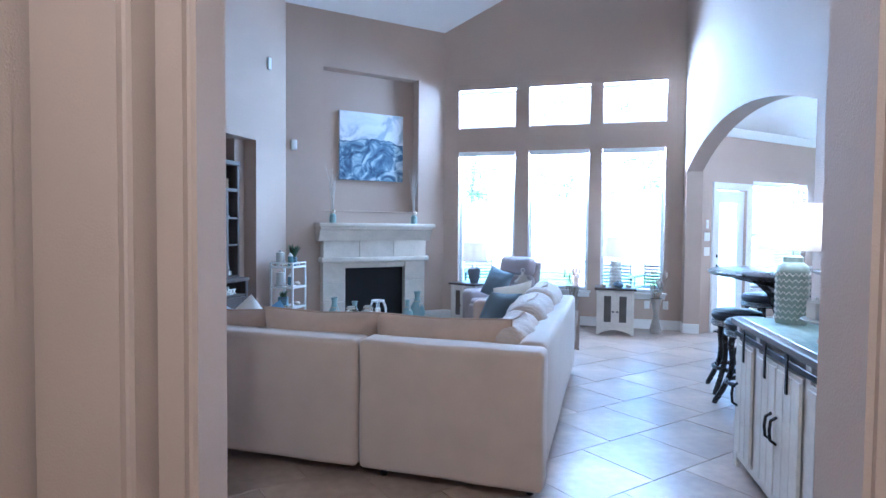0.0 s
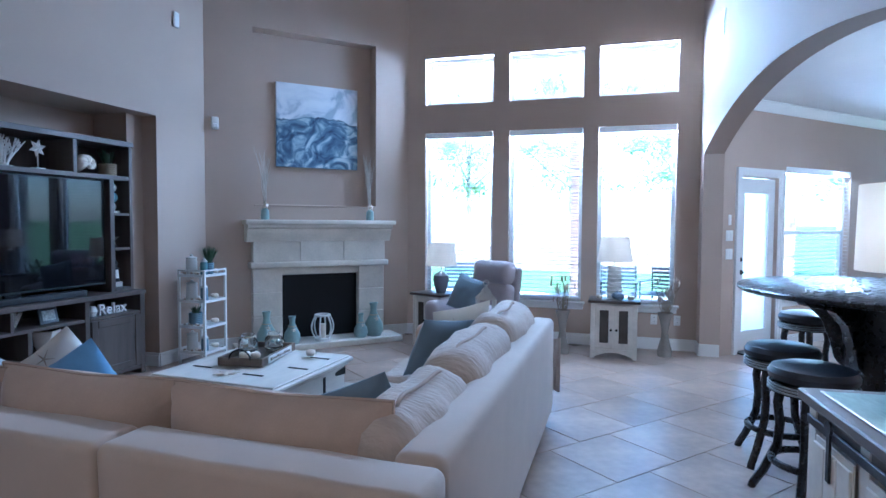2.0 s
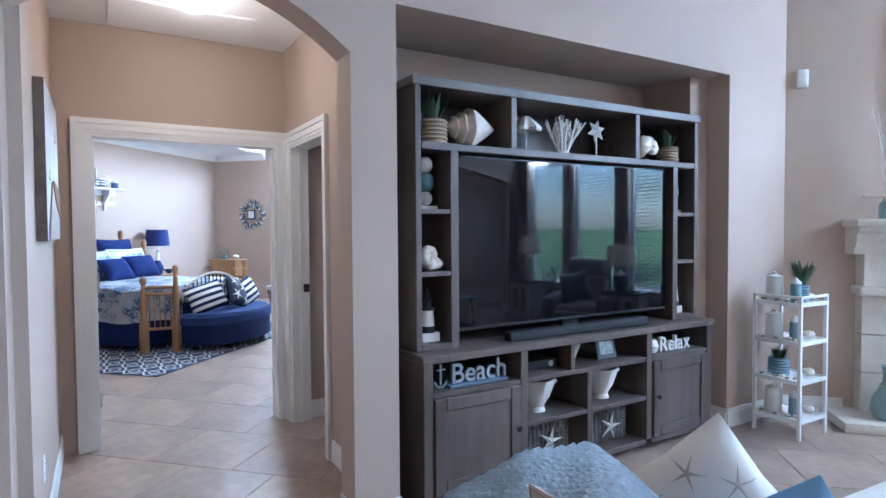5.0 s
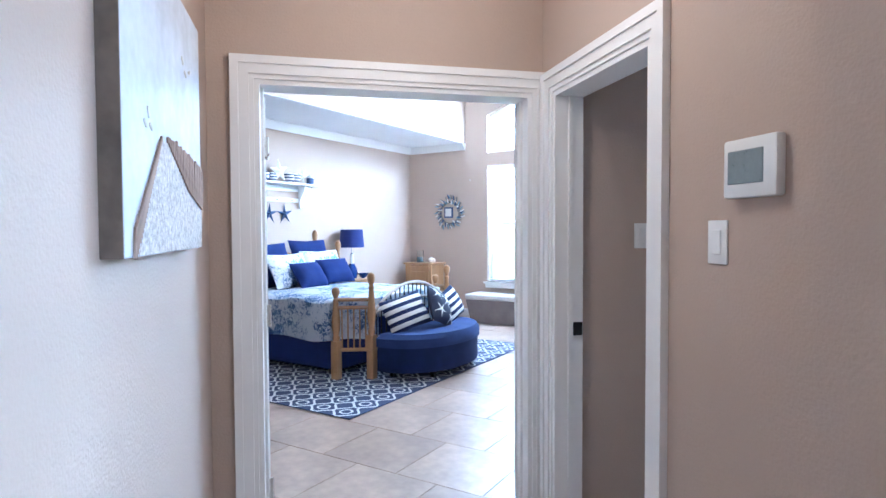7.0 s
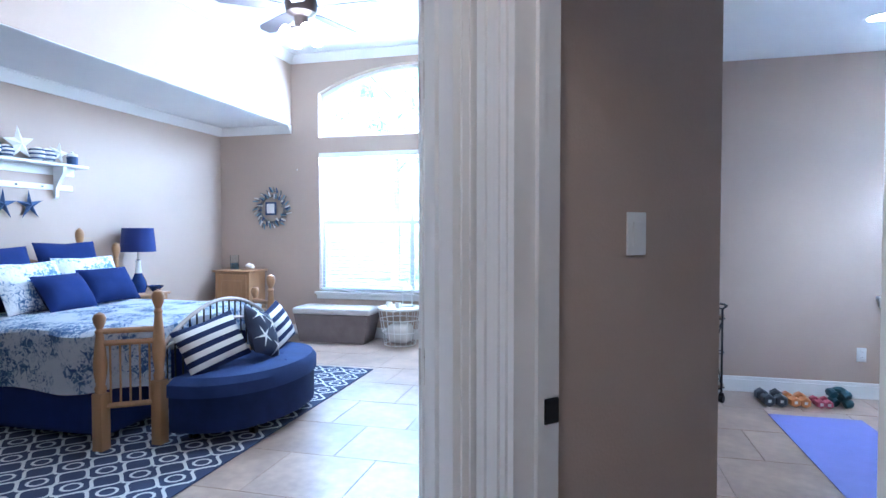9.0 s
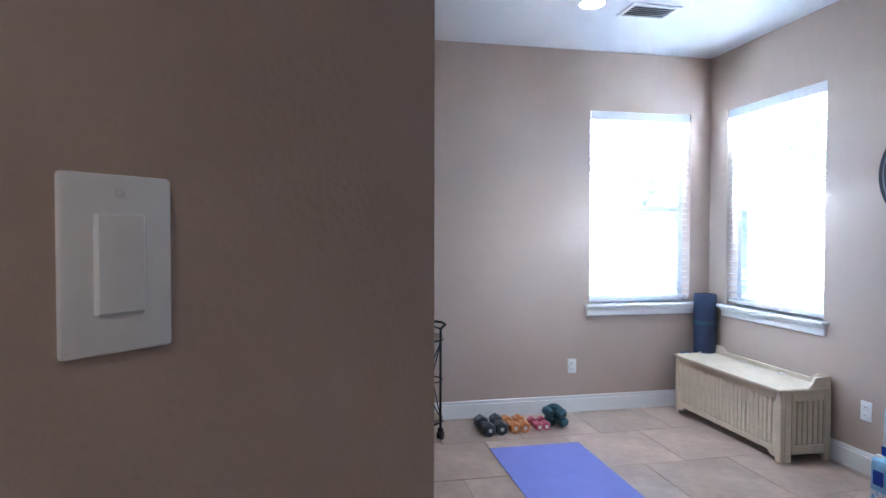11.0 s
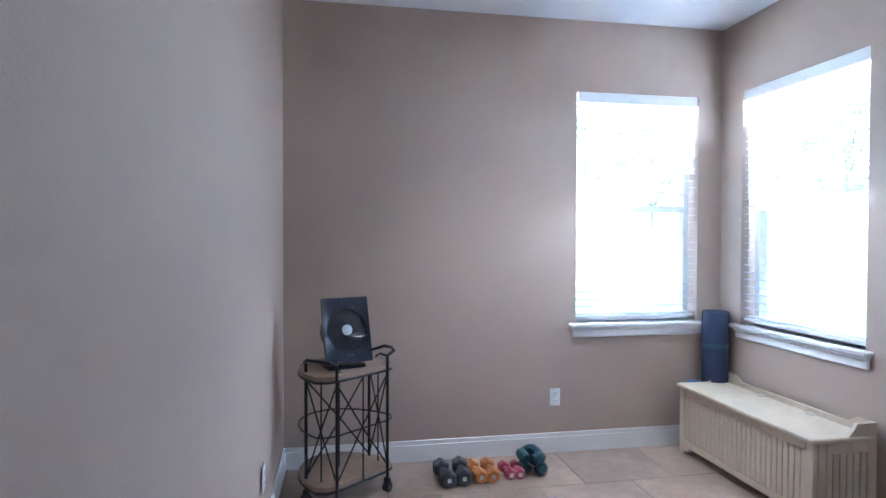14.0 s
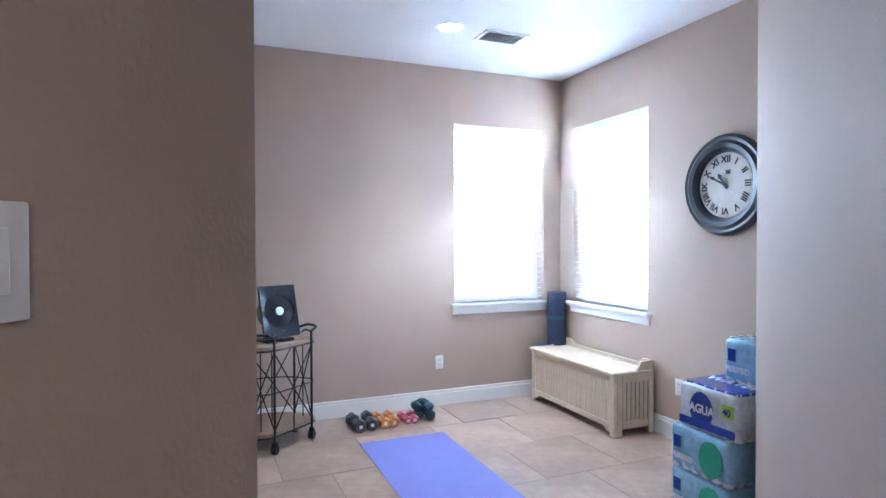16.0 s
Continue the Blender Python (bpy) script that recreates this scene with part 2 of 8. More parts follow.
def pillow(w, h, t, puff=1.0, n=14, bm=None, m=None, seed=0):
    """A stuffed cushion in x, z, thickness along y, with pinched corners and creases."""
    bm = bm or bmesh.new()
    sides = []
    for sgn in (-1, 1):
        grid = []
        for i in range(n + 1):
            row = []
            for j in range(n + 1):
                u, v = 2 * i / n - 1, 2 * j / n - 1
                f = max(0.0, (1 - abs(u) ** 2.6) * (1 - abs(v) ** 2.6)) ** 0.55
                k = 1 - 0.07 * (abs(u) ** 2 * (1 - abs(v)) + abs(v) ** 2 * (1 - abs(u)))
                wob = noise.noise(Vector((u * 2.3 + seed * 7.1, v * 2.3, sgn * 1.7 + seed))) * 0.16 * f
                row.append(bm.verts.new((u * w / 2 * k, sgn * t / 2 * (f * (1 + wob) * puff + 0.02), v * h / 2 * k)))
            grid.append(row)
        for i in range(n):
            for j in range(n):
                q = (grid[i][j], grid[i + 1][j], grid[i + 1][j + 1], grid[i][j + 1])
                bm.faces.new(q if sgn < 0 else q[::-1])
        sides.append(grid)
    rim = lambda g: [g[i][0] for i in range(n)] + [g[n][j] for j in range(n)] + [g[n - i][n] for i in range(n)] + [g[0][n - j] for j in range(n)]
    a, b = rim(sides[0]), rim(sides[1])
    for k in range(len(a)):
        bm.faces.new((a[k], b[k], b[(k + 1) % len(a)], a[(k + 1) % len(a)]))
    if m is not None:
        bmesh.ops.transform(bm, matrix=m, verts=[v for g in sides for r in g for v in r])
    return bm


def wall(name, p, q, z0, z1, thick, holes=(), material=None, label="beige textured plaster wall", top=None):
    """A wall from p to q, its face on the left of that way, thickness to the right. holes: (s0, s1, z0, z1 or a function of s)."""
    p, q = Vector((*p, 0)), Vector((*q, 0))
    d = (q - p).normalized()
    length = (q - p).length
    m = Matrix(((d.x, d.y, 0, p.x), (d.y, -d.x, 0, p.y), (0, 0, 1, 0), (0, 0, 0, 1)))
    bm = bmesh.new()
    cuts = {0.0, length}
    for s0, s1, a, b in holes:
        cuts |= {s0, s1}
        if callable(b):
            cuts |= {s0 + (s1 - s0) * k / 24 for k in range(25)}
    cuts = sorted(cuts)
    high = top or (lambda s: z1)
    for s0, s1 in zip(cuts, cuts[1:]):
        mid = (s0 + s1) / 2
        spans = sorted([(a, b) for h0, h1, a, b in holes if h0 - 1e-6 < mid < h1 + 1e-6], key=lambda h: h[0])
        lo = (z0, z0)
        for a, b in spans:
            if a > lo[0] + 1e-4:
                prism(bm, [(s0, lo[0]), (s1, lo[1]), (s1, a), (s0, a)], thick)
            lo = (b(s0), b(s1)) if callable(b) else (b, b)
        prism(bm, [(s0, lo[0]), (s1, lo[1]), (s1, high(s1)), (s0, high(s0))], thick)
    bmesh.ops.transform(bm, matrix=m, verts=bm.verts[:])
    bmesh.ops.remove_doubles(bm, verts=bm.verts[:], dist=1e-4)
    return tagged(new(name, finish(name, bm, material or WALL, smooth=False)), label, "wall", kind="structure")


def frame2(p, d):
    """A pose whose x runs along the plan direction d (degrees) from p, y to its left."""
    return pose(p[0], p[1], p[2] if len(p) > 2 else 0, 0, 0, d)


# ---- setting: living room ----
tv_arch = lambda s: 2.31 + 0.27 * (1 - ((s - 4.305) / 0.665) ** 2)
wall("wall_west", (-4.13, 6.85), (-4.13, -1.9), 0, 5.6, 0.18, [(0.72, 3.40, 0, 2.58), (3.64, 4.97, 0, tv_arch)])
DIAG_N = Vector((D45, -D45, 0))
wall("wall_fireplace", (-2.33, 8.65), (-4.13, 6.85), 0, 5.6, 0.2, [(0.458, 2.005, 1.71, 3.79), (0.755, 1.695, 0.1, 0.86)], label="beige diagonal chimney wall with a recessed niche")
wall("wall_niche_back", (-2.33 - 0.2 * D45 - 0.2, 8.65 + 0.2 * D45 - 0.2), (-4.13 - 0.2 * D45 + 0.2, 6.85 + 0.2 * D45 + 0.2), 1.5, 4.2, 0.1, label="beige back of the chimney niche")
wall("wall_north", (1.52, 8.65), (-3.2, 8.65), 0, 6.2, 0.18, [(1.52 - b, 1.52 - a, z0, z1) for a, b in ((-2.08, -1.165), (-0.955, -0.035), (0.15, 1.05)) for z0, z1 in ((0.54, 2.69), (3.06, 3.66))], label="beige window wall of the living room")
ARCH0 = 1.98
kitchen_arch = lambda s: 2.30 + 0.35 * (1 - ((s - 4.355) / 2.375) ** 2)
wall("wall_east", (1.573, 1.70), (1.302, 8.65), 0, 6.2, 0.21, [(ARCH0, 6.73, 0, kitchen_arch)], label="beige wall with a wide arch to the kitchen")
# niche behind the television cabinet
wall("wall_niche_rear", (-4.74, 6.33), (-4.74, 3.50), 0, 2.78, 0.1)
wall("wall_niche_side", (-4.73, 6.13), (-4.31, 6.13), 0, 2.78, 0.2)
wall("wall_niche_side_south", (-4.31, 3.45), (-4.73, 3.45), 0, 2.78, 0.018)
bm = bx(-4.74, 3.25, 2.58, -4.31, 6.33, 2.78, 0)
tagged(part("ceiling_niche", bm, WALL), "beige plaster soffit above the television niche", "ceiling", kind="structure")

# foyer and the south end
bm = bmesh.new()
for poly in ([(0.955, 1.36), (0.925, 1.70), (1.75, 1.70), (1.75, 1.36)],):
    a = [bm.verts.new((x, y, 0)) for x, y in poly]
    b = [bm.verts.new((x, y, 6.2)) for x, y in poly]
    bm.faces.new(a), bm.faces.new(b)
    for k in range(4):
        bm.faces.new((a[k], a[(k + 1) % 4], b[(k + 1) % 4], b[k]))
bmesh.ops.bevel(bm, geom=[e for e in bm.edges if abs(e.verts[0].co.z - e.verts[1].co.z) > 1], offset=0.02, segments=4, affect="EDGES")
tagged(part("wall_foyer_pier", bm, WALL), "beige textured plaster pier of the foyer opening", "wall", kind="structure")
bm = bmesh.new()
box(bm, -1.19, 1.12, 0, -1.03, 1.30, 6.2)
box(bm, -1.60, 1.02, 0, -1.19, 1.30, 6.2)
bmesh.ops.bevel(bm, geom=[e for e in bm.edges if abs(e.verts[0].co.z - e.verts[1].co.z) > 1 and e.verts[0].co.y < 1.29], offset=0.03, segments=5, affect="EDGES")
tagged(part("wall_foyer_reveal", bm, WALL), "beige stepped plaster reveal with rounded edges", "wall", kind="structure")
wall("wall_south", (-4.13, 1.30), (-1.60, 1.30), 0, 6.2, 0.32)
wall("wall_foyer_west", (-1.60, 0.985), (-1.60, -1.9), 0, 6.2, 0.15)
wall("wall_foyer_south", (-1.75, -1.9), (1.75, -1.9), 0, 6.2, 0.15)
wall("wall_foyer_east", (1.75, -1.9), (1.75, 1.36), 0, 6.2, 0.15)

# vaulted ceiling, rising away from the chimney wall
bm = bmesh.new()
xs, ys = [-4.7 + 0.4 * k for k in range(17)], [-2.1 + 0.4 * k for k in range(29)]
vz = lambda x, y: min(5.8, 4.59 + 0.46 * ((x + 2.35) - (y - 8.65)))
for dz in (0.0, 0.15):
    grid = [[bm.verts.new((x, y, vz(x, y) + dz)) for y in ys] for x in xs]
    for i in range(len(xs) - 1):
        for j in range(len(ys) - 1):
            bm.faces.new((grid[i][j], grid[i + 1][j], grid[i + 1][j + 1], grid[i][j + 1]))
tagged(part("ceiling_living", bm, CEIL), "white painted vaulted ceiling", "ceiling", kind="structure")

# ---- setting: hall ----
wall("wall_hall_return", (-4.31, 3.43), (-4.5, 3.43), 0, 3.0, 0.018)
wall("wall_hall_north", (-4.5, 3.43), (-6.06, 3.43), 0, 3.0, 0.13, [(0.66, 1.43, 0, 2.11)])
wall("wall_hall_south", (-6.06, 1.93), (-4.31, 1.93), 0, 3.0, 0.13)
wall("wall_bedroom_door", (-6.06, 4.30), (-6.06, -1.6), 0, 4.1, 0.14, [(0.925, 2.18, 0, 2.13)])
tagged(part("ceiling_hall", bx(-6.06, 1.8, 2.85, -4.31, 3.56, 3.0, 0), CEIL), "white textured hall ceiling", "ceiling", kind="structure")

# ---- setting: exercise room ----
XC, XU, XV = Vector((-6.407, 9.201, 0)), Vector((0.7001, -0.7140, 0)), Vector((-0.7140, -0.7001, 0))
wall("wall_vestibule_west", (-5.97, 4.285), (-5.97, 3.56), 0, 3.1, 0.08)
wall("wall_exercise_left", (-8.619, 7.032), (-5.97, 4.285), 0, 3.1, 0.08)
wall("wall_exercise_far", XC.xy, (-8.619, 7.032), 0, 3.1, 0.18, [(0.19, 1.12, 0.90, 2.51)])
wall("wall_exercise_clock", (-4.657, 7.416), XC.xy, 0, 3.1, 0.18, [(2.50 - 1.20, 2.50 - 0.22, 0.90, 2.51)])
wall("wall_vestibule_east", (-5.06, 3.56), (-5.0, 6.7), 0, 3.1, 0.10)
wall("wall_exercise_near", (-4.9, 6.7), (-4.63, 6.7), 0, 3.1, 0.10)
wall("wall_exercise_end", (-4.63, 6.6), (-4.63, 7.5), 0, 3.1, 0.10)
bm = bmesh.new()
prism(bm, [(-8.82, 7.03), (-6.02, 4.15), (-6.02, 3.56), (-4.9, 3.56), (-4.9, 6.6), (-4.53, 6.6), (-4.53, 7.5), (-6.4, 9.4)], 0.12, Matrix(((1, 0, 0, 0), (0, 0, 1, 0), (0, 1, 0, 3.0), (0, 0, 0, 1))))
tagged(part("ceiling_exercise", bm, CEIL), "white flat ceiling of the exercise room", "ceiling", kind="structure")

# ---- setting: bedroom ----
BC, BF, BH = Vector((-13.87, 4.18, 0)), Vector((D45, D45, 0)), Vector((D45, -D45, 0))
bed_arch = lambda s: 3.39 + 0.34 * (1 - ((s - 3.1) / 1.335) ** 2)
wall("wall_bedroom_window", (BC + 6.0 * BF).xy, BC.xy, 0, 4.1, 0.18, [(1.765, 4.435, 0.62, 2.56), (1.765, 4.435, 2.77, bed_arch)], label="beige bedroom wall with an arched window")
wall("wall_bedroom_head", (BC - 0.2 * BH).xy, (BC + 9.8 * BH).xy, 0, 4.1, 0.15)
wall("wall_bedroom_east", (-6.2, 4.2), (-9.85, 8.0), 0, 4.1, 0.02)
# unseen wall, added to keep the sun off the bedroom floor
wall("wall_bedroom_closure", (-8.6, -1.3), (-6.1, -1.3), 0, 4.1, 0.15)
BM = Matrix(((BH.x, BF.x, 0, BC.x), (BH.y, BF.y, 0, BC.y), (0, 0, 1, 0), (0, 0, 0, 1)))
bm = bx(-0.2, -0.2, 3.93, 9.8, 6.2, 4.05, 0, m=BM)
tagged(part("ceiling_bedroom", bm, CEIL), "white raised bedroom ceiling", "ceiling", kind="structure")
bm = bx(0, 0, 2.96, 9.8, 1.15, 3.93, 0, m=BM)
tagged(part("wall_bedroom_soffit", bm, WALL), "beige dropped soffit over the bed wall", "wall", kind="structure")
tagged(part("ceiling_bedroom_soffit", bx(0, 0, 2.950, 9.8, 1.153, 2.957, 0, m=BM), CEIL), "white underside of the dropped soffit", "ceiling", kind="structure")

# ---- setting: kitchen ----
KP, KD = Vector((1.53, 8.47, 0)), Vector((D45, D45, 0))
wall("wall_kitchen_door", (KP + 4.5 * KD).xy, KP.xy, 0, 3.0, 0.15, [(4.5 - 1.02, 4.5 - 0.31, 0, 2.07), (4.5 - 2.6, 4.5 - 1.16, 0.6, 2.22)])
wall("wall_kitchen_east", (5.2, 1.5), (5.2, 11.4), 0, 3.0, 0.15)
wall("wall_kitchen_south", (1.5, 1.6), (5.2, 1.6), 0, 3.0, 0.15)
tagged(part("ceiling_kitchen", bx(1.52, 1.4, 2.95, 5.4, 11.4, 3.1, 0), CEIL), "white kitchen ceiling", "ceiling", kind="structure")

FM = Matrix(((D45, -D45, 0, -4.13), (D45, D45, 0, 6.85), (0, 0, 1, 0), (0, 0, 0, 1)))
# ---- setting: trim, windows, doors ----
def base(p, q, h=0.14):
    p, q = Vector((*p, 0)), Vector((*q, 0))
    d = (q - p).normalized()
    m = Matrix(((d.x, -d.y, 0, p.x), (d.y, d.x, 0, p.y), (0, 0, 1, 0), (0, 0, 0, 1)))
    bm = bmesh.new()
    box(bm, 0, 0.0, 0.001, (q - p).length, 0.014, h - 0.03)
    box(bm, 0, 0.0, h - 0.03, (q - p).length, 0.009, h, 0.003, 1)
    bmesh.ops.transform(bm, matrix=m, verts=bm.verts[:])
    tagged(part("baseboard", bm, TRIM), "white painted baseboard along the wall", "baseboard", kind="structure")


for p, q in [((-4.13, 6.85), (-4.13, 6.13)), ((-4.13, 6.13), (-4.7, 6.13)), ((-4.116, 3.45), (-4.116, 3.197)), ((-4.13, 3.21), (-4.31, 3.21)), ((-2.33, 8.65), (-2.63, 8.35)), ((-3.83, 7.15), (-4.13, 6.85)),
             ((1.31, 8.65), (-2.33, 8.65)), ((1.311, 8.43), (1.303, 8.65)), ((1.52, 8.43), (1.311, 8.43)), ((-4.31, 3.43), (-5.05, 3.43)), ((-6.06, 1.93), (-4.31, 1.93)), ((-8.619, 7.032), (-5.97, 4.285)), (XC.xy, (-8.619, 7.032)),
             ((-4.657, 7.416), XC.xy), ((-5.97, 4.285), (-5.97, 3.58)), ((-5.06, 3.56), (-5.0, 6.7)), ((BC + 6 * BF).xy, BC.xy), (BC.xy, (BC + 7 * BH).xy), ((KP + 4.4 * KD).xy, (KP + 1.12 * KD).xy), ((1.573, 1.70), (1.496, 3.68)), ((-4.13, 1.30), (-1.0, 1.30))]:
    base(p, q)


def casing(name, m, w, h, label="white moulded door casing"):
    """Moulded casing round an opening w wide and h high; x along the wall, y into the wall."""
    bm = bmesh.new()
    for a, t, b in ((0.0, 0.012, 0.089), (0.02, 0.02, 0.092), (0.062, 0.028, 0.095)):
        box(bm, -b, -t, 0, -a, 0, h + b)
        box(bm, w + a, -t, 0, w + b, 0, h + b)
        box(bm, -a, -t, h + a, w + a, 0, h + b)
    return tagged(solid(name, bm, TRIM, label, "door casing", m), kind="structure")


def lining(name, m, w, h, depth):
    bm = bmesh.new()
    box(bm, 0, -0.004, 0, 0.022, depth + 0.004, h), box(bm, w - 0.022, -0.004, 0, w, depth + 0.004, h), box(bm, 0.022, -0.004, h - 0.022, w - 0.022, depth + 0.004, h)
    box(bm, 0.022, depth * 0.45, 0, 0.034, depth * 0.6, h - 0.02), box(bm, w - 0.034, depth * 0.45, 0, w - 0.022, depth * 0.6, h - 0.02)
    return solid(name, bm, TRIM, "white painted door jamb lining", "door jamb", m, kind="structure")


casing("trim_bedroom_door", frame2((-6.06, 2.12), 90), 1.255, 2.13)
lining("door_frame_bedroom", frame2((-6.06, 2.12), 90), 1.255, 2.13, 0.14)
casing("trim_exercise_door", frame2((-5.93, 3.43), 0), 0.77, 2.11)
lining("door_frame_exercise", frame2((-5.93, 3.43), 0), 0.77, 2.11, 0.13)
strike = solid("strike_plate", bx(-5.909, 3.515, 1.0, -5.9, 3.56, 1.062, 0.003), BLACK, "small black metal strike plate on the door jamb", "strike plate")
NICKEL = surf("brushed_nickel", (0.6, 0.58, 0.55), 0.3, metal=1.0, vary=0.05, bump=0.02)
casing("trim_bedroom_inside", frame2((-6.2, 3.345), -90), 1.225, 2.13)


def leaf(name, m, w, h, label):
    door = thing(name, label, "door", m, kind="structure")
    part("door_slab", bx(0.002, -0.0175, 0.012, w, 0.0175, h, 0.002), TRIM, door)
    for side in (-1, 1):
        for z0, z1 in ((0.16, 0.95), (1.08, h - 0.16)):
            part("door_panel", bx(0.11, side * 0.0165, z0, w - 0.11, side * 0.0235, z1, 0.006), TRIM, door)
    for z in (0.25, 1.05, h - 0.28):
        bm = bx(-0.006, -0.02, z, 0.002, 0.014, z + 0.1, 0.001)
        lathe([(0.007, 0), (0.007, 0.1)], 8, bm, (-0.004, -0.02, z))
        part("hinge", bm, NICKEL, door, "brushed nickel hinge")
    return door


leaf("door_1", frame2((-6.205, 2.145), 222), 0.6, 2.09, "white panelled bedroom door standing open")
leaf("door_2", frame2((-6.205, 3.355), 128), 0.6, 2.09, "white panelled bedroom door standing open")


def window(name, m, w, z0, z1, label, arch=None, blind=True, sill=True, rail=True, mull=False, deep=0.18):
    win = thing(name, label, "window", m, kind="structure")
    bm, f, y = bmesh.new(), 0.045, deep - 0.07
    top = arch or (lambda s: z1)
    n = 24 if arch else 1
    pts = [(w * k / n, top(w * k / n)) for k in range(n + 1)]
    for (xa, za), (xb, zb) in zip(pts, pts[1:]):
        prism(bm, [(xa, za - f), (xb, zb - f), (xb, zb), (xa, za)], 0.06, Matrix.Translation((0, y, 0)))
    box(bm, 0, y, z0, f, y + 0.06, top(0) - f * 0.5), box(bm, w - f, y, z0, w, y + 0.06, top(w) - f * 0.5), box(bm, f, y, z0, w - f, y + 0.06, z0 + f)
    if rail:
        box(bm, f, y, (z0 + z1) / 2 - 0.025, w - f, y + 0.055, (z0 + z1) / 2 + 0.025)
    if mull:
        box(bm, w / 2 - 0.03, y - 0.002, z0 + f, w / 2 + 0.03, y + 0.05, top(w / 2) - f)
    part("window_frame", bm, TRIM, win)
    bm = bmesh.new()
    pts2 = [(min(max(x, f), w - f), z - f * 0.8) for x, z in pts]
    prism(bm, [(f, z0 + f)] + [(w - f, z0 + f)] + pts2[::-1], 0.004, Matrix.Translation((0, y + 0.03, 0)))
    pane = part("pane", bm, PANE, win)
    pane.visible_shadow = False
    if sill:
        bm = bx(-0.05, -0.06, z0 - 0.028, w + 0.05, deep - 0.07, z0, 0.006)
        box(bm, -0.03, -0.02, z0 - 0.10, w + 0.03, 0, z0 - 0.028, 0.006, 1)
        box(bm, -0.035, -0.032, z0 - 0.05, w + 0.035, 0, z0 - 0.028, 0.004, 1)
        part("window_sill", bm, TRIM, win, "white moulded sill and apron")
    if blind:
        b = part("headrail", bx(0.008, 0.0, z1 - 0.075, w - 0.008, 0.06, z1 - 0.002, 0.004), BLIND, win, "white blind valance")
        me = finish("slat", box(bmesh.new(), 0.012, 0.015, -0.0015, w - 0.012, 0.06, 0.0015, 0), BLIND, False)
        k, z = 0, z1 - 0.10
        while z > z0 + 0.06:
            o = new("slat", me)
            o.parent, o.location = win, (0, 0, z)
            z -= 0.05
        part("bottom_rail", bx(0.012, 0.015, z0 + 0.025, w - 0.012, 0.06, z0 + 0.045, 0.003), BLIND, win)
        bm = bmesh.new()
        for x in (0.12, w - 0.12):
            box(bm, x - 0.001, 0.012, z0 + 0.04, x + 0.001, 0.014, z1 - 0.07)
        part("cord", bm, BLIND, win)
        part("wand", tube([(0.06, 0.005, z1 - 0.08), (0.065, 0.003, z1 - 0.75)], 0.004, 6), BLIND, win)
    return win


for k, (a, b) in enumerate(((-2.08, -1.165), (-0.955, -0.035), (0.15, 1.05))):
    window("window_%d" % (k + 1), frame2((a, 8.65), 0), b - a, 0.54, 2.69, "tall white-framed window with an open slatted blind", rail=False)
    window("window_%d" % (k + 4), frame2((a, 8.65), 0), b - a, 3.06, 3.66, "white-framed transom window above a tall window", blind=False, sill=False, rail=False)
window("window_7", frame2((KP + 1.16 * KD).xy, 45), 1.44, 0.6, 2.22, "white kitchen window with a slatted blind", deep=0.15)
window("window_8", frame2((XC + 1.12 * XV).xy, 44.44), 0.93, 0.90, 2.51, "white-framed window with an open slatted blind")
window("window_9", frame2((XC + 0.22 * XU).xy, -45.56), 0.98, 0.90, 2.51, "white-framed window with an open slatted blind")
window("window_10", frame2((BC + 1.565 * BF).xy, 45), 2.67, 0.62, 2.56, "wide white bedroom window with a slatted blind", mull=True)
window("window_11", frame2((BC + 1.565 * BF).xy, 45), 2.67, 2.77, 3.39, "arched white bedroom transom window", arch=lambda s: 3.39 + 0.34 * (1 - ((s - 1.335) / 1.335) ** 2), blind=False, sill=False, rail=False)

# kitchen back door
KM = frame2((KP + 0.31 * KD).xy, 45)
casing("trim_kitchen_door", KM, 0.71, 2.07)
door = thing("door_3", "white back door with a tall frosted glass pane", "door", KM, kind="structure")
bm = bmesh.new()
box(bm, 0.01, 0.04, 0.02, 0.13, 0.085, 2.05), box(bm, 0.58, 0.04, 0.02, 0.70, 0.085, 2.05), box(bm, 0.13, 0.04, 0.02, 0.58, 0.085, 0.25), box(bm, 0.13, 0.04, 1.88, 0.58, 0.085, 2.05)
part("door_frame", bm, TRIM, door)
p = part("pane", bx(0.13, 0.055, 0.25, 0.58, 0.065, 1.88, 0), glass("frosted_door_glass", (0.95, 0.98, 1), 0.35), door)
p.visible_shadow = False
part("door_handle", lathe([(0.0, 0), (0.025, 0.004), (0.03, 0.02), (0.012, 0.03), (0.012, 0.05)], 14, at=(0, 0, 0)), BLACK, door, "black door knob").matrix_local = pose(0.07, 0.04, 0.95, 90, 0, 0)
part("deadbolt", lathe([(0.025, 0), (0.025, 0.015), (0.015, 0.02)], 14), BLACK, door, "black deadbolt").matrix_local = pose(0.07, 0.04, 1.1, 90, 0, 0)
tagged(solid("threshold", bx(-0.02, -0.12, 0.001, 0.73, 0.1, 0.02, 0.005, m=KM), ESPRESSO, "dark door threshold on the tiles", "threshold"), kind="structure")


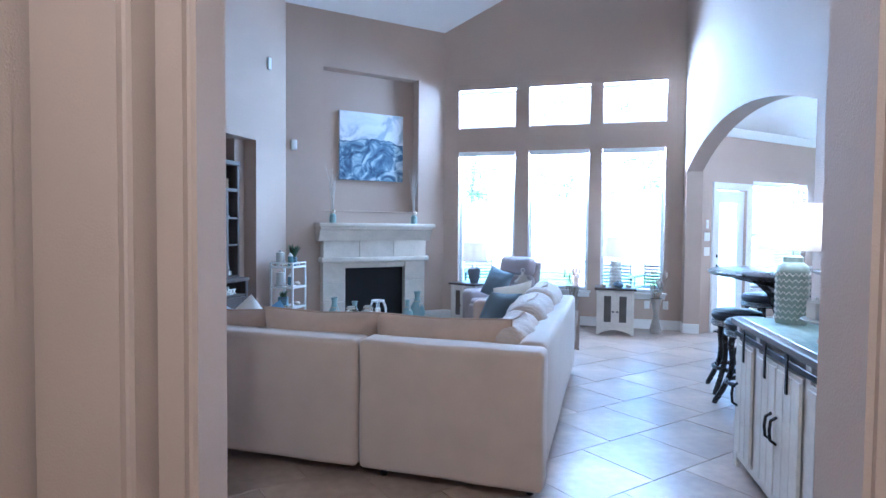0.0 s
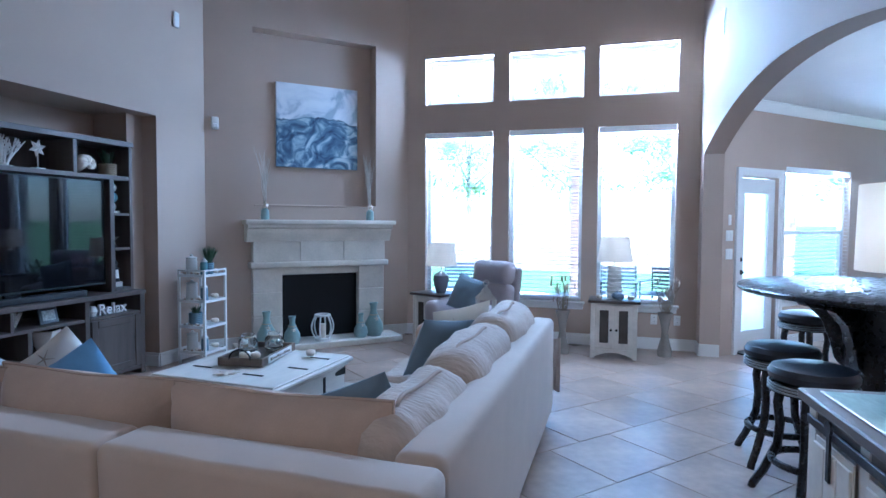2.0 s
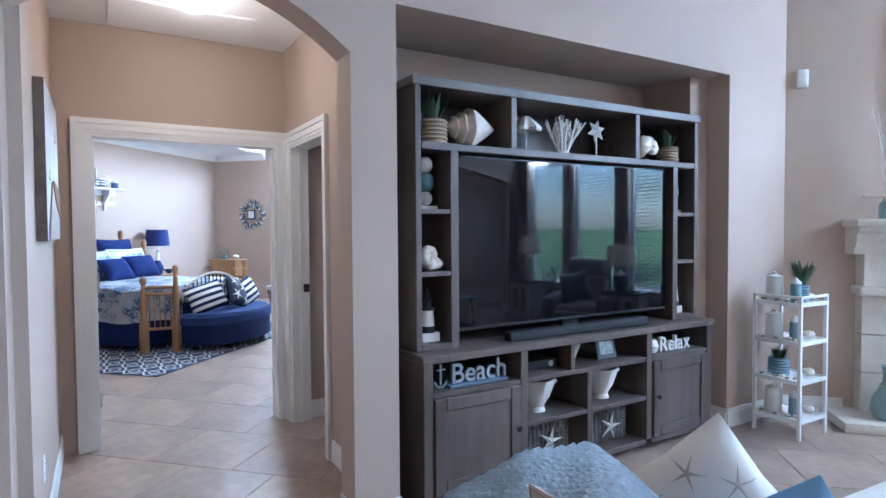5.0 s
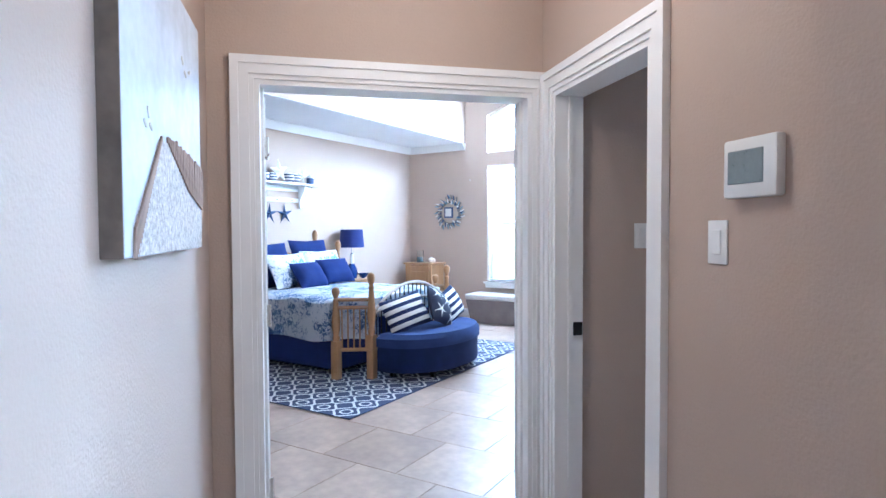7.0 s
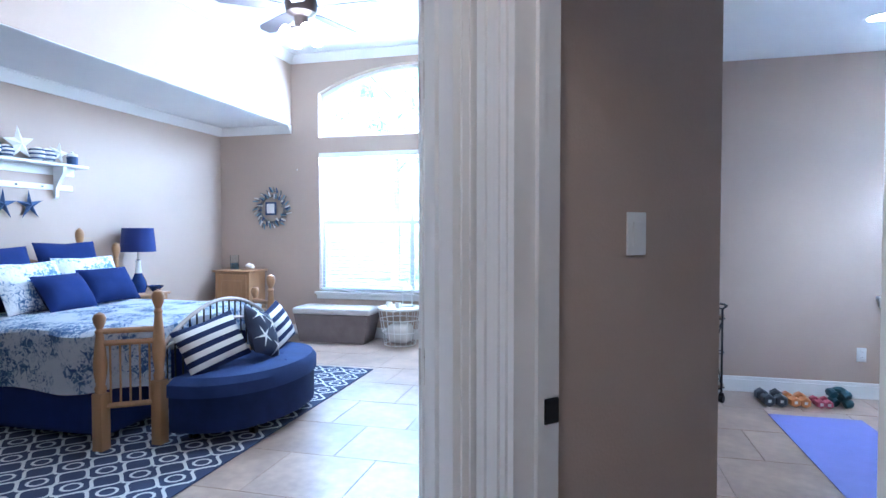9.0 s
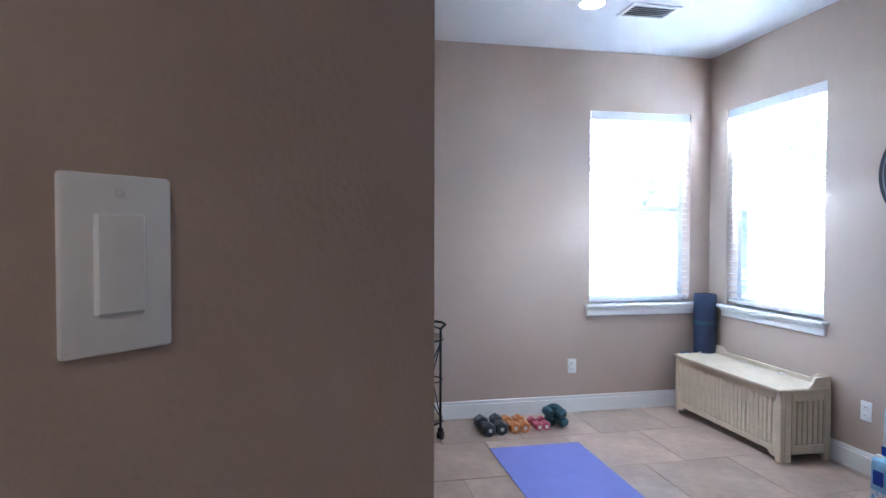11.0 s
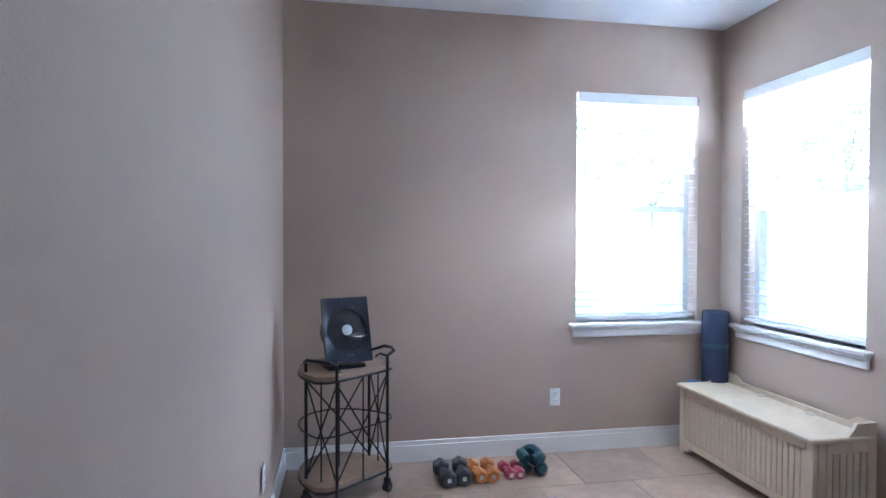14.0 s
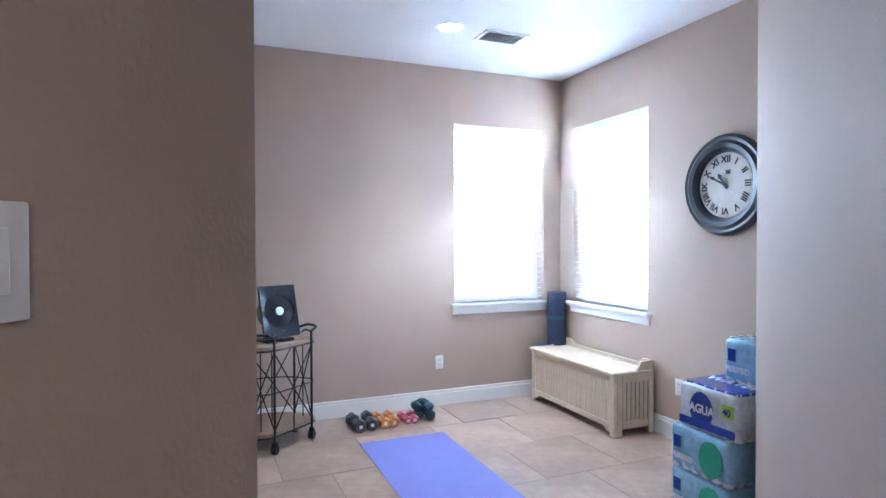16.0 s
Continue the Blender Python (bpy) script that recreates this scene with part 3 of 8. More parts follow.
def crown(m, x0, x1, z, name="trim_crown", s=0.11):
    """Cornice along x, its back at y = 0 and top at z, standing out to -y."""
    bm = bmesh.new()
    prism(bm, [(0, -s), (0.02, -s), (0.035, -s * 0.75), (0.06, -s * 0.55), (0.085, -s * 0.2), (0.1, -s * 0.15), (0.1, 0), (0, 0)], x1 - x0, Matrix(((0, 1, 0, x0), (-1, 0, 0, 0), (0, 0, 1, z), (0, 0, 0, 1))))
    solid(name, bm, TRIM, "white crown moulding", "crown moulding", m, kind="structure")


crown(frame2(BC.xy, -45 + 180) @ Matrix.Translation((0, 0, 0)), -7.4, 0, 2.955)
crown(frame2(BC.xy, 45), 0.0, 1.15, 2.955)
crown(frame2((BC + 1.15 * BF).xy, 135), -7.4, 0, 3.925)
crown(frame2(BC.xy, 45), 1.15, 6.0, 3.925)
crown(frame2(KP.xy, 45), 0.0, 4.4, 2.945)


def plate(name, m, label, w=0.075, h=0.12, n=1, kind="switch"):
    """A wall plate: x along the wall, y out of the wall is negative."""
    t = thing(name, label, kind, m)
    part("plate", bx(-w / 2, -0.006, -h / 2, w / 2, 0.001, h / 2, 0.003, 2), WHITE, t)
    for k in range(n):
        cx = (k - (n - 1) / 2) * 0.046
        if kind == "switch":
            bm = bx(cx - 0.017, -0.009, -0.034, cx + 0.017, -0.004, 0.034, 0.002)
            part("rocker", bm, WHITE, t)
        else:
            for dz in (-0.024, 0.024):
                r = part("socket", bx(cx - 0.016, -0.0085, dz - 0.014, cx + 0.016, -0.004, dz + 0.014, 0.003), WHITE, t)
                part("slot", bx(cx - 0.007, -0.0092, dz - 0.004, cx - 0.005, -0.008, dz + 0.007, 0), BLACK, r)
                part("slot", bx(cx + 0.005, -0.0092, dz - 0.004, cx + 0.007, -0.008, dz + 0.007, 0), BLACK, r)
    for dz in (-h * 0.4, h * 0.4):
        part("screw", lathe([(0.003, 0), (0.003, 0.001)], 8), WHITE, t).matrix_local = pose(0, -0.006, dz, 90, 0, 0)
    return t


plate("light_switch", frame2((-5.97, 3.90, 1.455), 90), "white rocker switch on the beige vestibule wall")
plate("light_switch", frame2((-4.84, 3.43, 1.45), 0), "white rocker switch beside the thermostat")
for z, w in ((1.17, 0.12), (1.38, 0.12), (1.56, 0.05)):
    plate("light_switch", frame2((KP.x + 0.12 * D45, KP.y + 0.12 * D45, z), 45), "white switch plate beside the back door", w=w, n=2 if w > 0.1 else 1)
plate("wall_outlet", frame2((XC.x + 1.27 * XV.x, XC.y + 1.27 * XV.y, 0.385), 44.44), "white wall outlet above the baseboard", kind="outlet")
plate("wall_outlet", frame2((XC.x + 1.53 * XU.x, XC.y + 1.53 * XU.y, 0.39), -45.56), "white wall outlet beside the storage bench", kind="outlet")
plate("wall_outlet", frame2((-7.9, 6.30, 0.37), 134.5), "white wall outlet near the cart", kind="outlet")
for x in (0.83, 1.09):
    plate("wall_outlet", frame2((x, 8.65, 0.36), 0), "white wall outlet under the window", kind="outlet")
plate("wall_outlet", frame2((-4.75, 1.93, 0.38), 180), "white wall outlet low on the hall wall", kind="outlet")
t = thing("thermostat", "white digital thermostat with a grey screen", "thermostat", frame2((-4.70, 3.43, 1.64), 0))
part("case", bx(-0.09, -0.03, -0.075, 0.09, 0, 0.075, 0.008, 2), WHITE, t)
part("screen", bx(-0.07, -0.033, -0.04, 0.05, -0.028, 0.045, 0.002), surf("grey_lcd", (0.22, 0.26, 0.27), 0.3, bump=0), t, "grey screen")
t = thing("wall_sensor", "white alarm sensor high on the wall", "sensor", frame2((-4.06, 6.94, 2.63), 45))
part("case", bx(-0.04, -0.05, -0.07, 0.04, 0, 0.07, 0.012, 2), WHITE, t)
part("lens", bx(-0.028, -0.056, -0.055, 0.028, -0.045, -0.005, 0.006), BLIND, t)
solid("wall_speaker", bx(-4.13, 6.38, 3.55, -4.10, 6.45, 3.71, 0.006), WHITE, "small white box high on the television wall", "speaker")


def grille(name, m, w, h, label, nslat=7):
    g = thing(name, label, "air vent", m)
    bm = bmesh.new()
    for q in ((0, 0, w, 0.03), (0, h - 0.03, w, h), (0, 0.03, 0.03, h - 0.03), (w - 0.03, 0.03, w, h - 0.03)):
        box(bm, q[0], -0.012, q[1], q[2], 0, q[3], 0.002, 1)
    part("frame", bm, WHITE, g)
    # flat dark sheet, the shade between the slats as a colour
    part("backing", bx(0.03, -0.002, 0.03, w - 0.03, 0.0, h - 0.03, 0), surf("duct_shade", (0.06, 0.06, 0.065), 0.8), g)
    me = finish("slat", box(bmesh.new(), 0.03, -0.006, -0.016, w - 0.03, -0.004, 0.016, 0, m=None), WHITE, False)
    for k in range(nslat):
        o = new("slat", me)
        o.parent, o.matrix_local = g, pose(0, -0.002, 0.045 + k * (h - 0.09) / (nslat - 1), 35, 0, 0)
    return g


grille("wall_vent", frame2((1.334, 7.83, 3.33), -87.8), 0.36, 0.26, "white return air vent high on the wall")
grille("ceiling_vent", Matrix.Translation((-6.804, 7.758, 3.0)) @ pose(0, 0, 0, 0, 0, 44.4) @ pose(0, 0, 0, 90, 0, 0), 0.36, 0.24, "white louvred air vent in the ceiling", 6)
g = thing("downlight", "white recessed downlight glowing in the ceiling", "downlight", Matrix.Translation((-6.87, 7.46, 3.0)))
bm = bmesh.new()
lathe([(0.085, 0), (0.105, -0.004), (0.105, -0.008), (0.08, -0.009), (0.078, 0)], 28, bm)
part("trim_ring", bm, WHITE, g)
part("lens", lathe([(0.077, -0.002), (0.077, -0.005), (0.0, -0.006)], 24), glow("warm_lens", (1.0, 0.93, 0.85), 4.0), g, "glowing lens")
g = thing("ceiling_light", "flat white ceiling light in the hall", "ceiling light", Matrix.Translation((-5.2, 2.68, 2.85)))
part("base", lathe([(0.15, 0), (0.16, -0.02), (0.15, -0.03)], 28), WHITE, g)
part("diffuser", lathe([(0.145, -0.03), (0.13, -0.07), (0.07, -0.095), (0.0, -0.1)], 28), glow("warm_diffuser", (1.0, 0.86, 0.7), 1.2), g).visible_shadow = False
tagged(solid("attic_hatch", bx(-5.95, 2.25, 2.835, -5.45, 3.1, 2.851, 0.004), CEIL, "white panel in the hall ceiling", "hatch"), kind="structure")
# ---- living room things ----
def soft(x0, y0, z0, x1, y1, z1, r=0.06, lump=0.012, seed=0, cuts=5, m=None):
    """A padded block: rounded edges and slightly uneven faces."""
    bm = bmesh.new()
    box(bm, x0, y0, z0, x1, y1, z1, min(r, (x1 - x0) * 0.45, (y1 - y0) * 0.45, (z1 - z0) * 0.45), 4)
    bmesh.ops.subdivide_edges(bm, edges=[e for e in bm.edges if e.calc_length() > 0.15], cuts=cuts, use_grid_fill=True)
    for v in bm.verts:
        v.co += v.normal * lump * noise.noise(v.co * 5 + Vector((seed, 0, 0)))
    if m is not None:
        bmesh.ops.transform(bm, matrix=m, verts=bm.verts[:])
    return bm


WELT = surf("cushion_piping", (0.40, 0.31, 0.25), 0.85, vary=0.05, fine=200)
sofa = thing("sectional_sofa", "cream microfibre L-shaped sectional sofa with loose cushions", "sofa")
def piped(w, h, m, cushion, n=12):
    """A welt round the rim of a cushion."""
    k = lambda u: 1 - 0.07 * (1 - abs(u))
    us = [2 * i / n - 1 for i in range(n)]
    rim = [(u * w / 2 * k(u), h / 2 * k(u)) for u in us] + [(w / 2 * k(u), -u * h / 2 * k(u)) for u in us] + [(-u * w / 2 * k(u), -h / 2 * k(u)) for u in us] + [(-w / 2 * k(u), u * h / 2 * k(u)) for u in us]
    part("piping", tube([m @ Vector((x, 0, z)) for x, z in rim], 0.0075, 6, closed=True), WELT, cushion)


def skewed(bm):
    """Turns a long back slightly, its end at the aisle forward."""
    for v in bm.verts:
        v.co.y -= 0.07 * (v.co.x + 2.66) / 2.62
    return bm


def sloped(bm, y0, y1, drop):
    """Lowers the top of a back towards its far end."""
    for v in bm.verts:
        if v.co.z > 0.4:
            v.co.z -= drop * max(0.0, min(1.0, (v.co.y - y0) / (y1 - y0)))
    return bm


part("back_panel", skewed(soft(-1.112, 2.645, 0.075, -0.045, 2.86, 0.83, 0.035, 0.008, 1)), SOFA, sofa)
part("back_panel", skewed(soft(-2.66, 2.645, 0.075, -1.122, 2.86, 0.825, 0.035, 0.008, 2)), SOFA, sofa)
part("side_back", sloped(soft(-0.225, 2.80, 0.075, -0.055, 5.74, 0.84, 0.045, 0.006, 3), 2.9, 5.74, 0.05), SOFA, sofa)
part("base", soft(-2.60, 2.86, 0.06, -0.23, 3.84, 0.31, 0.03, 0.005, 4), SOFA, sofa)
part("base", soft(-1.07, 3.85, 0.06, -0.23, 5.62, 0.31, 0.03, 0.005, 5), SOFA, sofa)
part("arm", soft(-2.72, 2.66, 0.06, -2.50, 3.92, 0.60, 0.07, 0.01, 6), SOFA, sofa)
part("arm", soft(-1.10, 5.46, 0.035, -0.23, 5.74, 0.72, 0.07, 0.01, 7), CUSHION, sofa)
for k, (a, b) in enumerate(((-2.49, -1.81), (-1.80, -1.13))):
    part("seat_cushion", soft(a, 2.88, 0.31, b, 3.90, 0.50, 0.06, 0.02, 10 + k), SOFA, sofa)
part("seat_cushion", soft(-1.12, 2.96, 0.31, -0.24, 3.93, 0.50, 0.06, 0.02, 14), SOFA, sofa)
for x, w, h in ((-2.22, 0.58, 0.50), (-1.55, 0.84, 0.54), (-0.72, 0.88, 0.54)):
    m_ = pose(x, 3.0, 0.665, 6, 0, 0)
    c = part("back_cushion", pillow(w, h, 0.33, 1.0, 18, seed=20 + int(-9 * x), m=m_), CUSHION, sofa, "tan back cushion with piped edges")
    piped(w, h, m_, c)
CREASED = surf("creased_cream_linen", (0.46, 0.38, 0.32), 0.85, vary=0.1, scale=9, fine=26, bump=0.8, dist=0.012, stretch=(0.6, 2.2, 0.6), sheen=0.2)
part("seat_cushion", soft(-1.12, 3.94, 0.31, -0.24, 4.72, 0.50, 0.06, 0.03, 15), CREASED, sofa)
part("seat_cushion", soft(-1.12, 4.73, 0.31, -0.24, 5.45, 0.50, 0.06, 0.03, 16), CREASED, sofa)
for y0, y1, z1 in ((2.90, 3.66, 0.90), (3.64, 4.56, 0.93), (4.55, 5.50, 0.945)):
    bm = soft(-0.15, y0, 0.0, 0.15, y1, z1 - 0.47, 0.125, 0.035, 30 + int(y0 * 3), 7, m=pose(-0.385, 0, 0.48, 0, 13, 0))
    c = part("back_cushion", bm, CREASED, sofa, "creased cream back cushion")
    part("piping", tube([(-0.29 + 0.012 * math.sin(7 * u + y0), y0 + 0.07 + (y1 - y0 - 0.14) * u, z1 + 0.012 - 0.10 * abs(2 * u - 1) ** 6 + 0.006 * math.sin(11 * u)) for u in [q / 20 for q in range(21)]], 0.008, 6), WELT, c)
for x, y in ((-2.6, 2.74), (-0.13, 2.74), (-0.14, 5.6), (-0.98, 5.56), (-2.6, 3.8), (-1.0, 2.74)):
    part("foot", lathe([(0.02, 0), (0.028, 0.08)], 10, at=(x, y, 0)), ESPRESSO, sofa)


def throw_pillow(m, w, h, t, mat, label, seed, extra=None):
    ob = solid("throw_pillow", pillow(w, h, t, 1.0, 16, seed=seed), mat, label, "pillow", m)
    if extra:
        extra(ob)
    return ob


STARCLOTH = surf("white_starfish_cotton", (0.68, 0.64, 0.57), 0.85, vary=0.05, fine=220, bump=0.2)
SANDY = surf("sandy_tan", (0.42, 0.36, 0.29), 0.85, vary=0.15)


def star(bm, r, t, m, n=5, fat=0.3):
    ring = []
    for k in range(2 * n):
        a = math.pi * k / n + math.pi / 2
        rr = r if k % 2 == 0 else r * fat
        ring.append(bm.verts.new((rr * math.cos(a), 0, rr * math.sin(a))))
    c, d = bm.verts.new((0, -t, 0)), bm.verts.new((0, t * 0.3, 0))
    for k in range(2 * n):
        bm.faces.new((ring[k], ring[(k + 1) % (2 * n)], c)), bm.faces.new((ring[(k + 1) % (2 * n)], ring[k], d))
    bmesh.ops.transform(bm, matrix=m, verts=ring + [c, d])
    return bm


def drape(bm, ob, s):
    """Lays a flat print on the -y (s=1) or +y side of a pillow's mesh."""
    side = [v.co for v in ob.data.vertices if v.co.y * s < 0]
    for v in bm.verts:
        near = sorted(side, key=lambda c: (c.x - v.co.x) ** 2 + (c.z - v.co.z) ** 2)[:4]
        wt = [1 / (((c.x - v.co.x) ** 2 + (c.z - v.co.z) ** 2) + 1e-5) for c in near]
        v.co.y = sum(w * c.y for w, c in zip(wt, near)) / sum(wt) - s * (0.005 - v.co.y * 0.5)


def stars(mat, places, r=0.075, thick=0.17):
    def add(ob):
        for x, z, a in places:
            for s in (1, -1):
                bm = star(bmesh.new(), r, 0.003, pose(x, 0, z, 0, a, 0), fat=0.13)
                bmesh.ops.subdivide_edges(bm, edges=bm.edges[:], cuts=2)
                drape(bm, ob, s)
                part("starfish_print", bm, mat, ob)
    return add


def facing(c, u, v):
    """A pose at c whose x runs along u and z as near to v as can be."""
    u, v = Vector(u).normalized(), Vector(v)
    v = (v - u * v.dot(u)).normalized()
    y = v.cross(u)
    return Matrix(((u.x, y.x, v.x, c[0]), (u.y, y.y, v.y, c[1]), (u.z, y.z, v.z, c[2]), (0, 0, 0, 1)))


throw_pillow(facing((-2.645, 3.775, 0.60), (0.553, 0.553, 0.62), (-0.50, -0.36, 0.79)), 0.43, 0.43, 0.17, STARCLOTH, "white pillow printed with tan starfish on the sofa", 41, stars(SANDY, ((-0.12, 0.12, 10), (0.03, 0.14, 55), (0.13, 0.04, 40), (-0.02, 0.0, 70), (0.05, -0.13, 25), (-0.14, -0.08, 60)), 0.06))
throw_pillow(facing((-2.31, 3.61, 0.61), (0.736, 0.406, 0.53), (-0.335, -0.30, 0.92)), 0.41, 0.41, 0.16, BLUE, "light blue linen throw pillow on the sofa", 42)
throw_pillow(facing((-0.71, 3.60, 0.60), (0.918, 0.195, 0.344), (-0.22, -0.45, 0.85)), 0.46, 0.44, 0.17, TEAL, "slate blue linen throw pillow on the sofa", 43)
throw_pillow(facing((-0.98, 3.44, 0.60), (0.95, 0.10, 0.05), (0.0, -0.75, 0.6)), 0.46, 0.44, 0.16, STARCLOTH, "cream patterned pillow in the corner of the sofa", 46, stars(SANDY, ((-0.1, 0.1, 10), (0.1, 0.05, 40), (0.0, -0.11, 25)), 0.07))
throw_pillow(pose(-0.70, 4.84, 0.70, 24, 6, 58), 0.43, 0.41, 0.17, TEAL, "slate blue linen throw pillow leaning on the sofa back", 44)
throw_pillow(pose(-0.62, 5.10, 0.745, 16, -8, 40), 0.43, 0.42, 0.16, STARCLOTH, "cream patterned throw pillow on the sofa", 45, stars(SANDY, ((-0.1, 0.1, 10), (0.1, 0.05, 40), (0.0, -0.11, 25)), 0.07))
# knitted throw over the arm
KNIT = surf("grey_blue_knit", (0.46, 0.52, 0.57), 0.9, vary=0.12, scale=14, fine=60, bump=0.7, dist=0.01, sheen=0.3)
bm = bmesh.new()
nu, nv = 44, 54
rows_ = []
for i in range(nu + 1):
    row = []
    for j in range(nv + 1):
        a, b = -0.14 + 0.48 * i / nu, -0.12 + 0.72 * j / nv
        x, y = -2.70 + max(a, 0.0), 2.74 + 0.17 * (1 - i / nu) + max(b, 0.0)
        edge = max(abs(2 * i / nu - 1), abs(2 * j / nv - 1))
        z = 0.845 + 0.05 * math.sin(math.pi * min(1.0, max(0.0, b) / 0.62)) + min(a, 0.0) + 0.8 * min(b, 0.0)
        z -= 0.09 * (max(0.0, edge - 0.6) / 0.4) ** 2
        lump = 0.007 * math.sin(i * 2.1) * math.sin(j * 2.1) + 0.018 * noise.noise(Vector((a * 6, b * 6, 0))) * (1 - edge ** 8)
        row.append(bm.verts.new((x - (lump if a < 0 else 0), y - (lump if b < 0 else 0), max(z, 0.60) + (lump if a >= 0 and b >= 0 else 0))))
    rows_.append(row)
for i in range(nu):
    for j in range(nv):
        bm.faces.new((rows_[i][j], rows_[i + 1][j], rows_[i + 1][j + 1], rows_[i][j + 1]))
bmesh.ops.solidify(bm, geom=bm.faces[:], thickness=0.02)
solid("throw_blanket", bm, KNIT, "chunky grey-blue knitted throw over the sofa arm", "blanket")
bm = bmesh.new()
rows_ = []
for i in range(17):
    rows_.append([bm.verts.new((-0.30 + 0.29 * i / 16, 5.775 + 0.03 * math.sin(i * 1.3 + j * 0.25) + 0.002 * j, 0.62 - 0.42 * j / 14)) for j in range(15)])
for i in range(16):
    for j in range(14):
        bm.faces.new((rows_[i][j], rows_[i + 1][j], rows_[i + 1][j + 1], rows_[i][j + 1]))
bmesh.ops.solidify(bm, geom=bm.faces[:], thickness=0.015)
solid("draped_cover", bm, CREASED, "cream fabric hanging over the end of the sofa", "blanket")

# coffee table chest
CH = pose(-2.10, 4.88, 0, 0, 0, -3)
chest = thing("coffee_table", "distressed white trunk coffee table with black iron hardware", "coffee table", CH)
part("trunk", bx(-0.46, -0.46, 0.05, 0.46, 0.46, 0.425, 0.006), WHITEWOOD, chest)
bm = bx(-0.51, -0.51, 0.43, 0.51, 0.51, 0.462, 0.008)
box(bm, -0.49, -0.49, 0.462, 0.49, 0.49, 0.475, 0.006, 1)
part("lid", bm, WHITEWOOD, chest)
part("lid_lip", bx(-0.485, -0.485, 0.405, 0.485, 0.485, 0.43, 0.006), WHITEWOOD, chest)
part("plinth", bx(-0.49, -0.49, 0.012, 0.49, 0.49, 0.06, 0.008), WHITEWOOD, chest)
for x, y, r in ((-0.46, -0.46, 0), (0.46, -0.46, 90), (0.46, 0.46, 180), (-0.46, 0.46, 270)):
    for z in (0.12, 0.33):
        bm = bmesh.new()
        prism(bm, [(0, 0), (0.13, 0.015), (0.15, 0.03), (0.13, 0.045), (0, 0.06)], 0.006, Matrix.Translation((-0.002, -0.006, z)))
        prism(bm, [(0, 0), (0.13, 0.015), (0.15, 0.03), (0.13, 0.045), (0, 0.06)], 0.006, Matrix(((0, -1, 0, 0.0), (1, 0, 0, -0.002), (0, 0, 1, z), (0, 0, 0, 1))))
        part("corner_strap", bm, BLACK, chest, "black iron corner strap").matrix_local = pose(x, y, 0, 0, 0, r)
bm = bx(-0.012, -0.52, 0.27, 0.012, -0.51, 0.425, 0.002)
lathe([(0.012, 0.0), (0.03, 0.03), (0.012, 0.06)], 10, bm, (0, -0.50, 0.24))
part("hasp", bm, BLACK, chest, "black iron hasp").matrix_local = pose(0.045, 0, 0, 0, 0, 90)
part("ring_handle", tube([(0.06 * math.cos(a), -0.475 - 0.015 * abs(math.sin(a)), 0.24 + 0.05 * math.sin(a)) for a in [math.pi + math.pi * k / 12 for k in range(13)]], 0.008, 8), BLACK, chest, "black iron drop handle")
for x, y in ((-0.30, -0.22), (0.18, -0.28), (-0.34, 0.36), (0.34, 0.30), (0.36, -0.02)):
    part("strap_hinge", bx(x - 0.08, y - 0.01, 0.474, x + 0.08, y + 0.01, 0.48, 0.002), BLACK, chest, "black iron strap on the lid")
TRAYWOOD = surf("grey_brown_wood", (0.15, 0.11, 0.08), 0.6, vary=0.3, fine=30, bump=0.3)
CH_TOP = CH @ Matrix.Translation((0, 0, 0.476))
tray = thing("serving_tray", "rustic wooden tray with iron handles on the trunk", "tray", CH_TOP @ pose(-0.098, 0.145, 0.005, 0, 0, 101))
bm = bx(-0.27, -0.15, 0, 0.27, 0.15, 0.018, 0.003)
part("tray_base", bm, TRAYWOOD, tray)
for s in (-1, 1):
    part("tray_side", bx(-0.29, s * 0.16 - 0.009, 0, 0.29, s * 0.16 + 0.009, 0.06, 0.003), TRAYWOOD, tray)
    part("tray_end", bx(s * 0.28 - 0.009, -0.15, 0, s * 0.28 + 0.009, 0.15, 0.06, 0.003), TRAYWOOD, tray)
    part("handle", tube([(s * 0.29, 0.08 * math.cos(a), 0.05 + 0.07 * math.sin(a)) for a in [math.pi * k / 10 for k in range(11)]], 0.006, 8), BLACK, tray, "black iron handle")
JARGLASS = glass("clear_jar_glass", (0.95, 1, 1), 0.02)
TWINE = surf("pale_twine", (0.55, 0.47, 0.35), 0.9, vary=0.15, fine=120, bump=0.4)
SHELLC = surf("cream_shell", (0.70, 0.62, 0.52), 0.5, vary=0.15, scale=12, fine=40, bump=0.2)
part("sign_plate", bx(-0.20, -0.176, 0.006, 0.20, -0.170, 0.055, 0.001), surf("white_sign_paint", (0.7, 0.7, 0.68), 0.6), tray, "white painted plate")
for k in range(9):
    part("letter_bar", bx(-0.17 + 0.038 * k, -0.1785, 0.02 + 0.004 * (k % 2), -0.145 + 0.038 * k, -0.1755, 0.036 + 0.006 * (k % 3 == 0), 0), TRAYWOOD, tray)
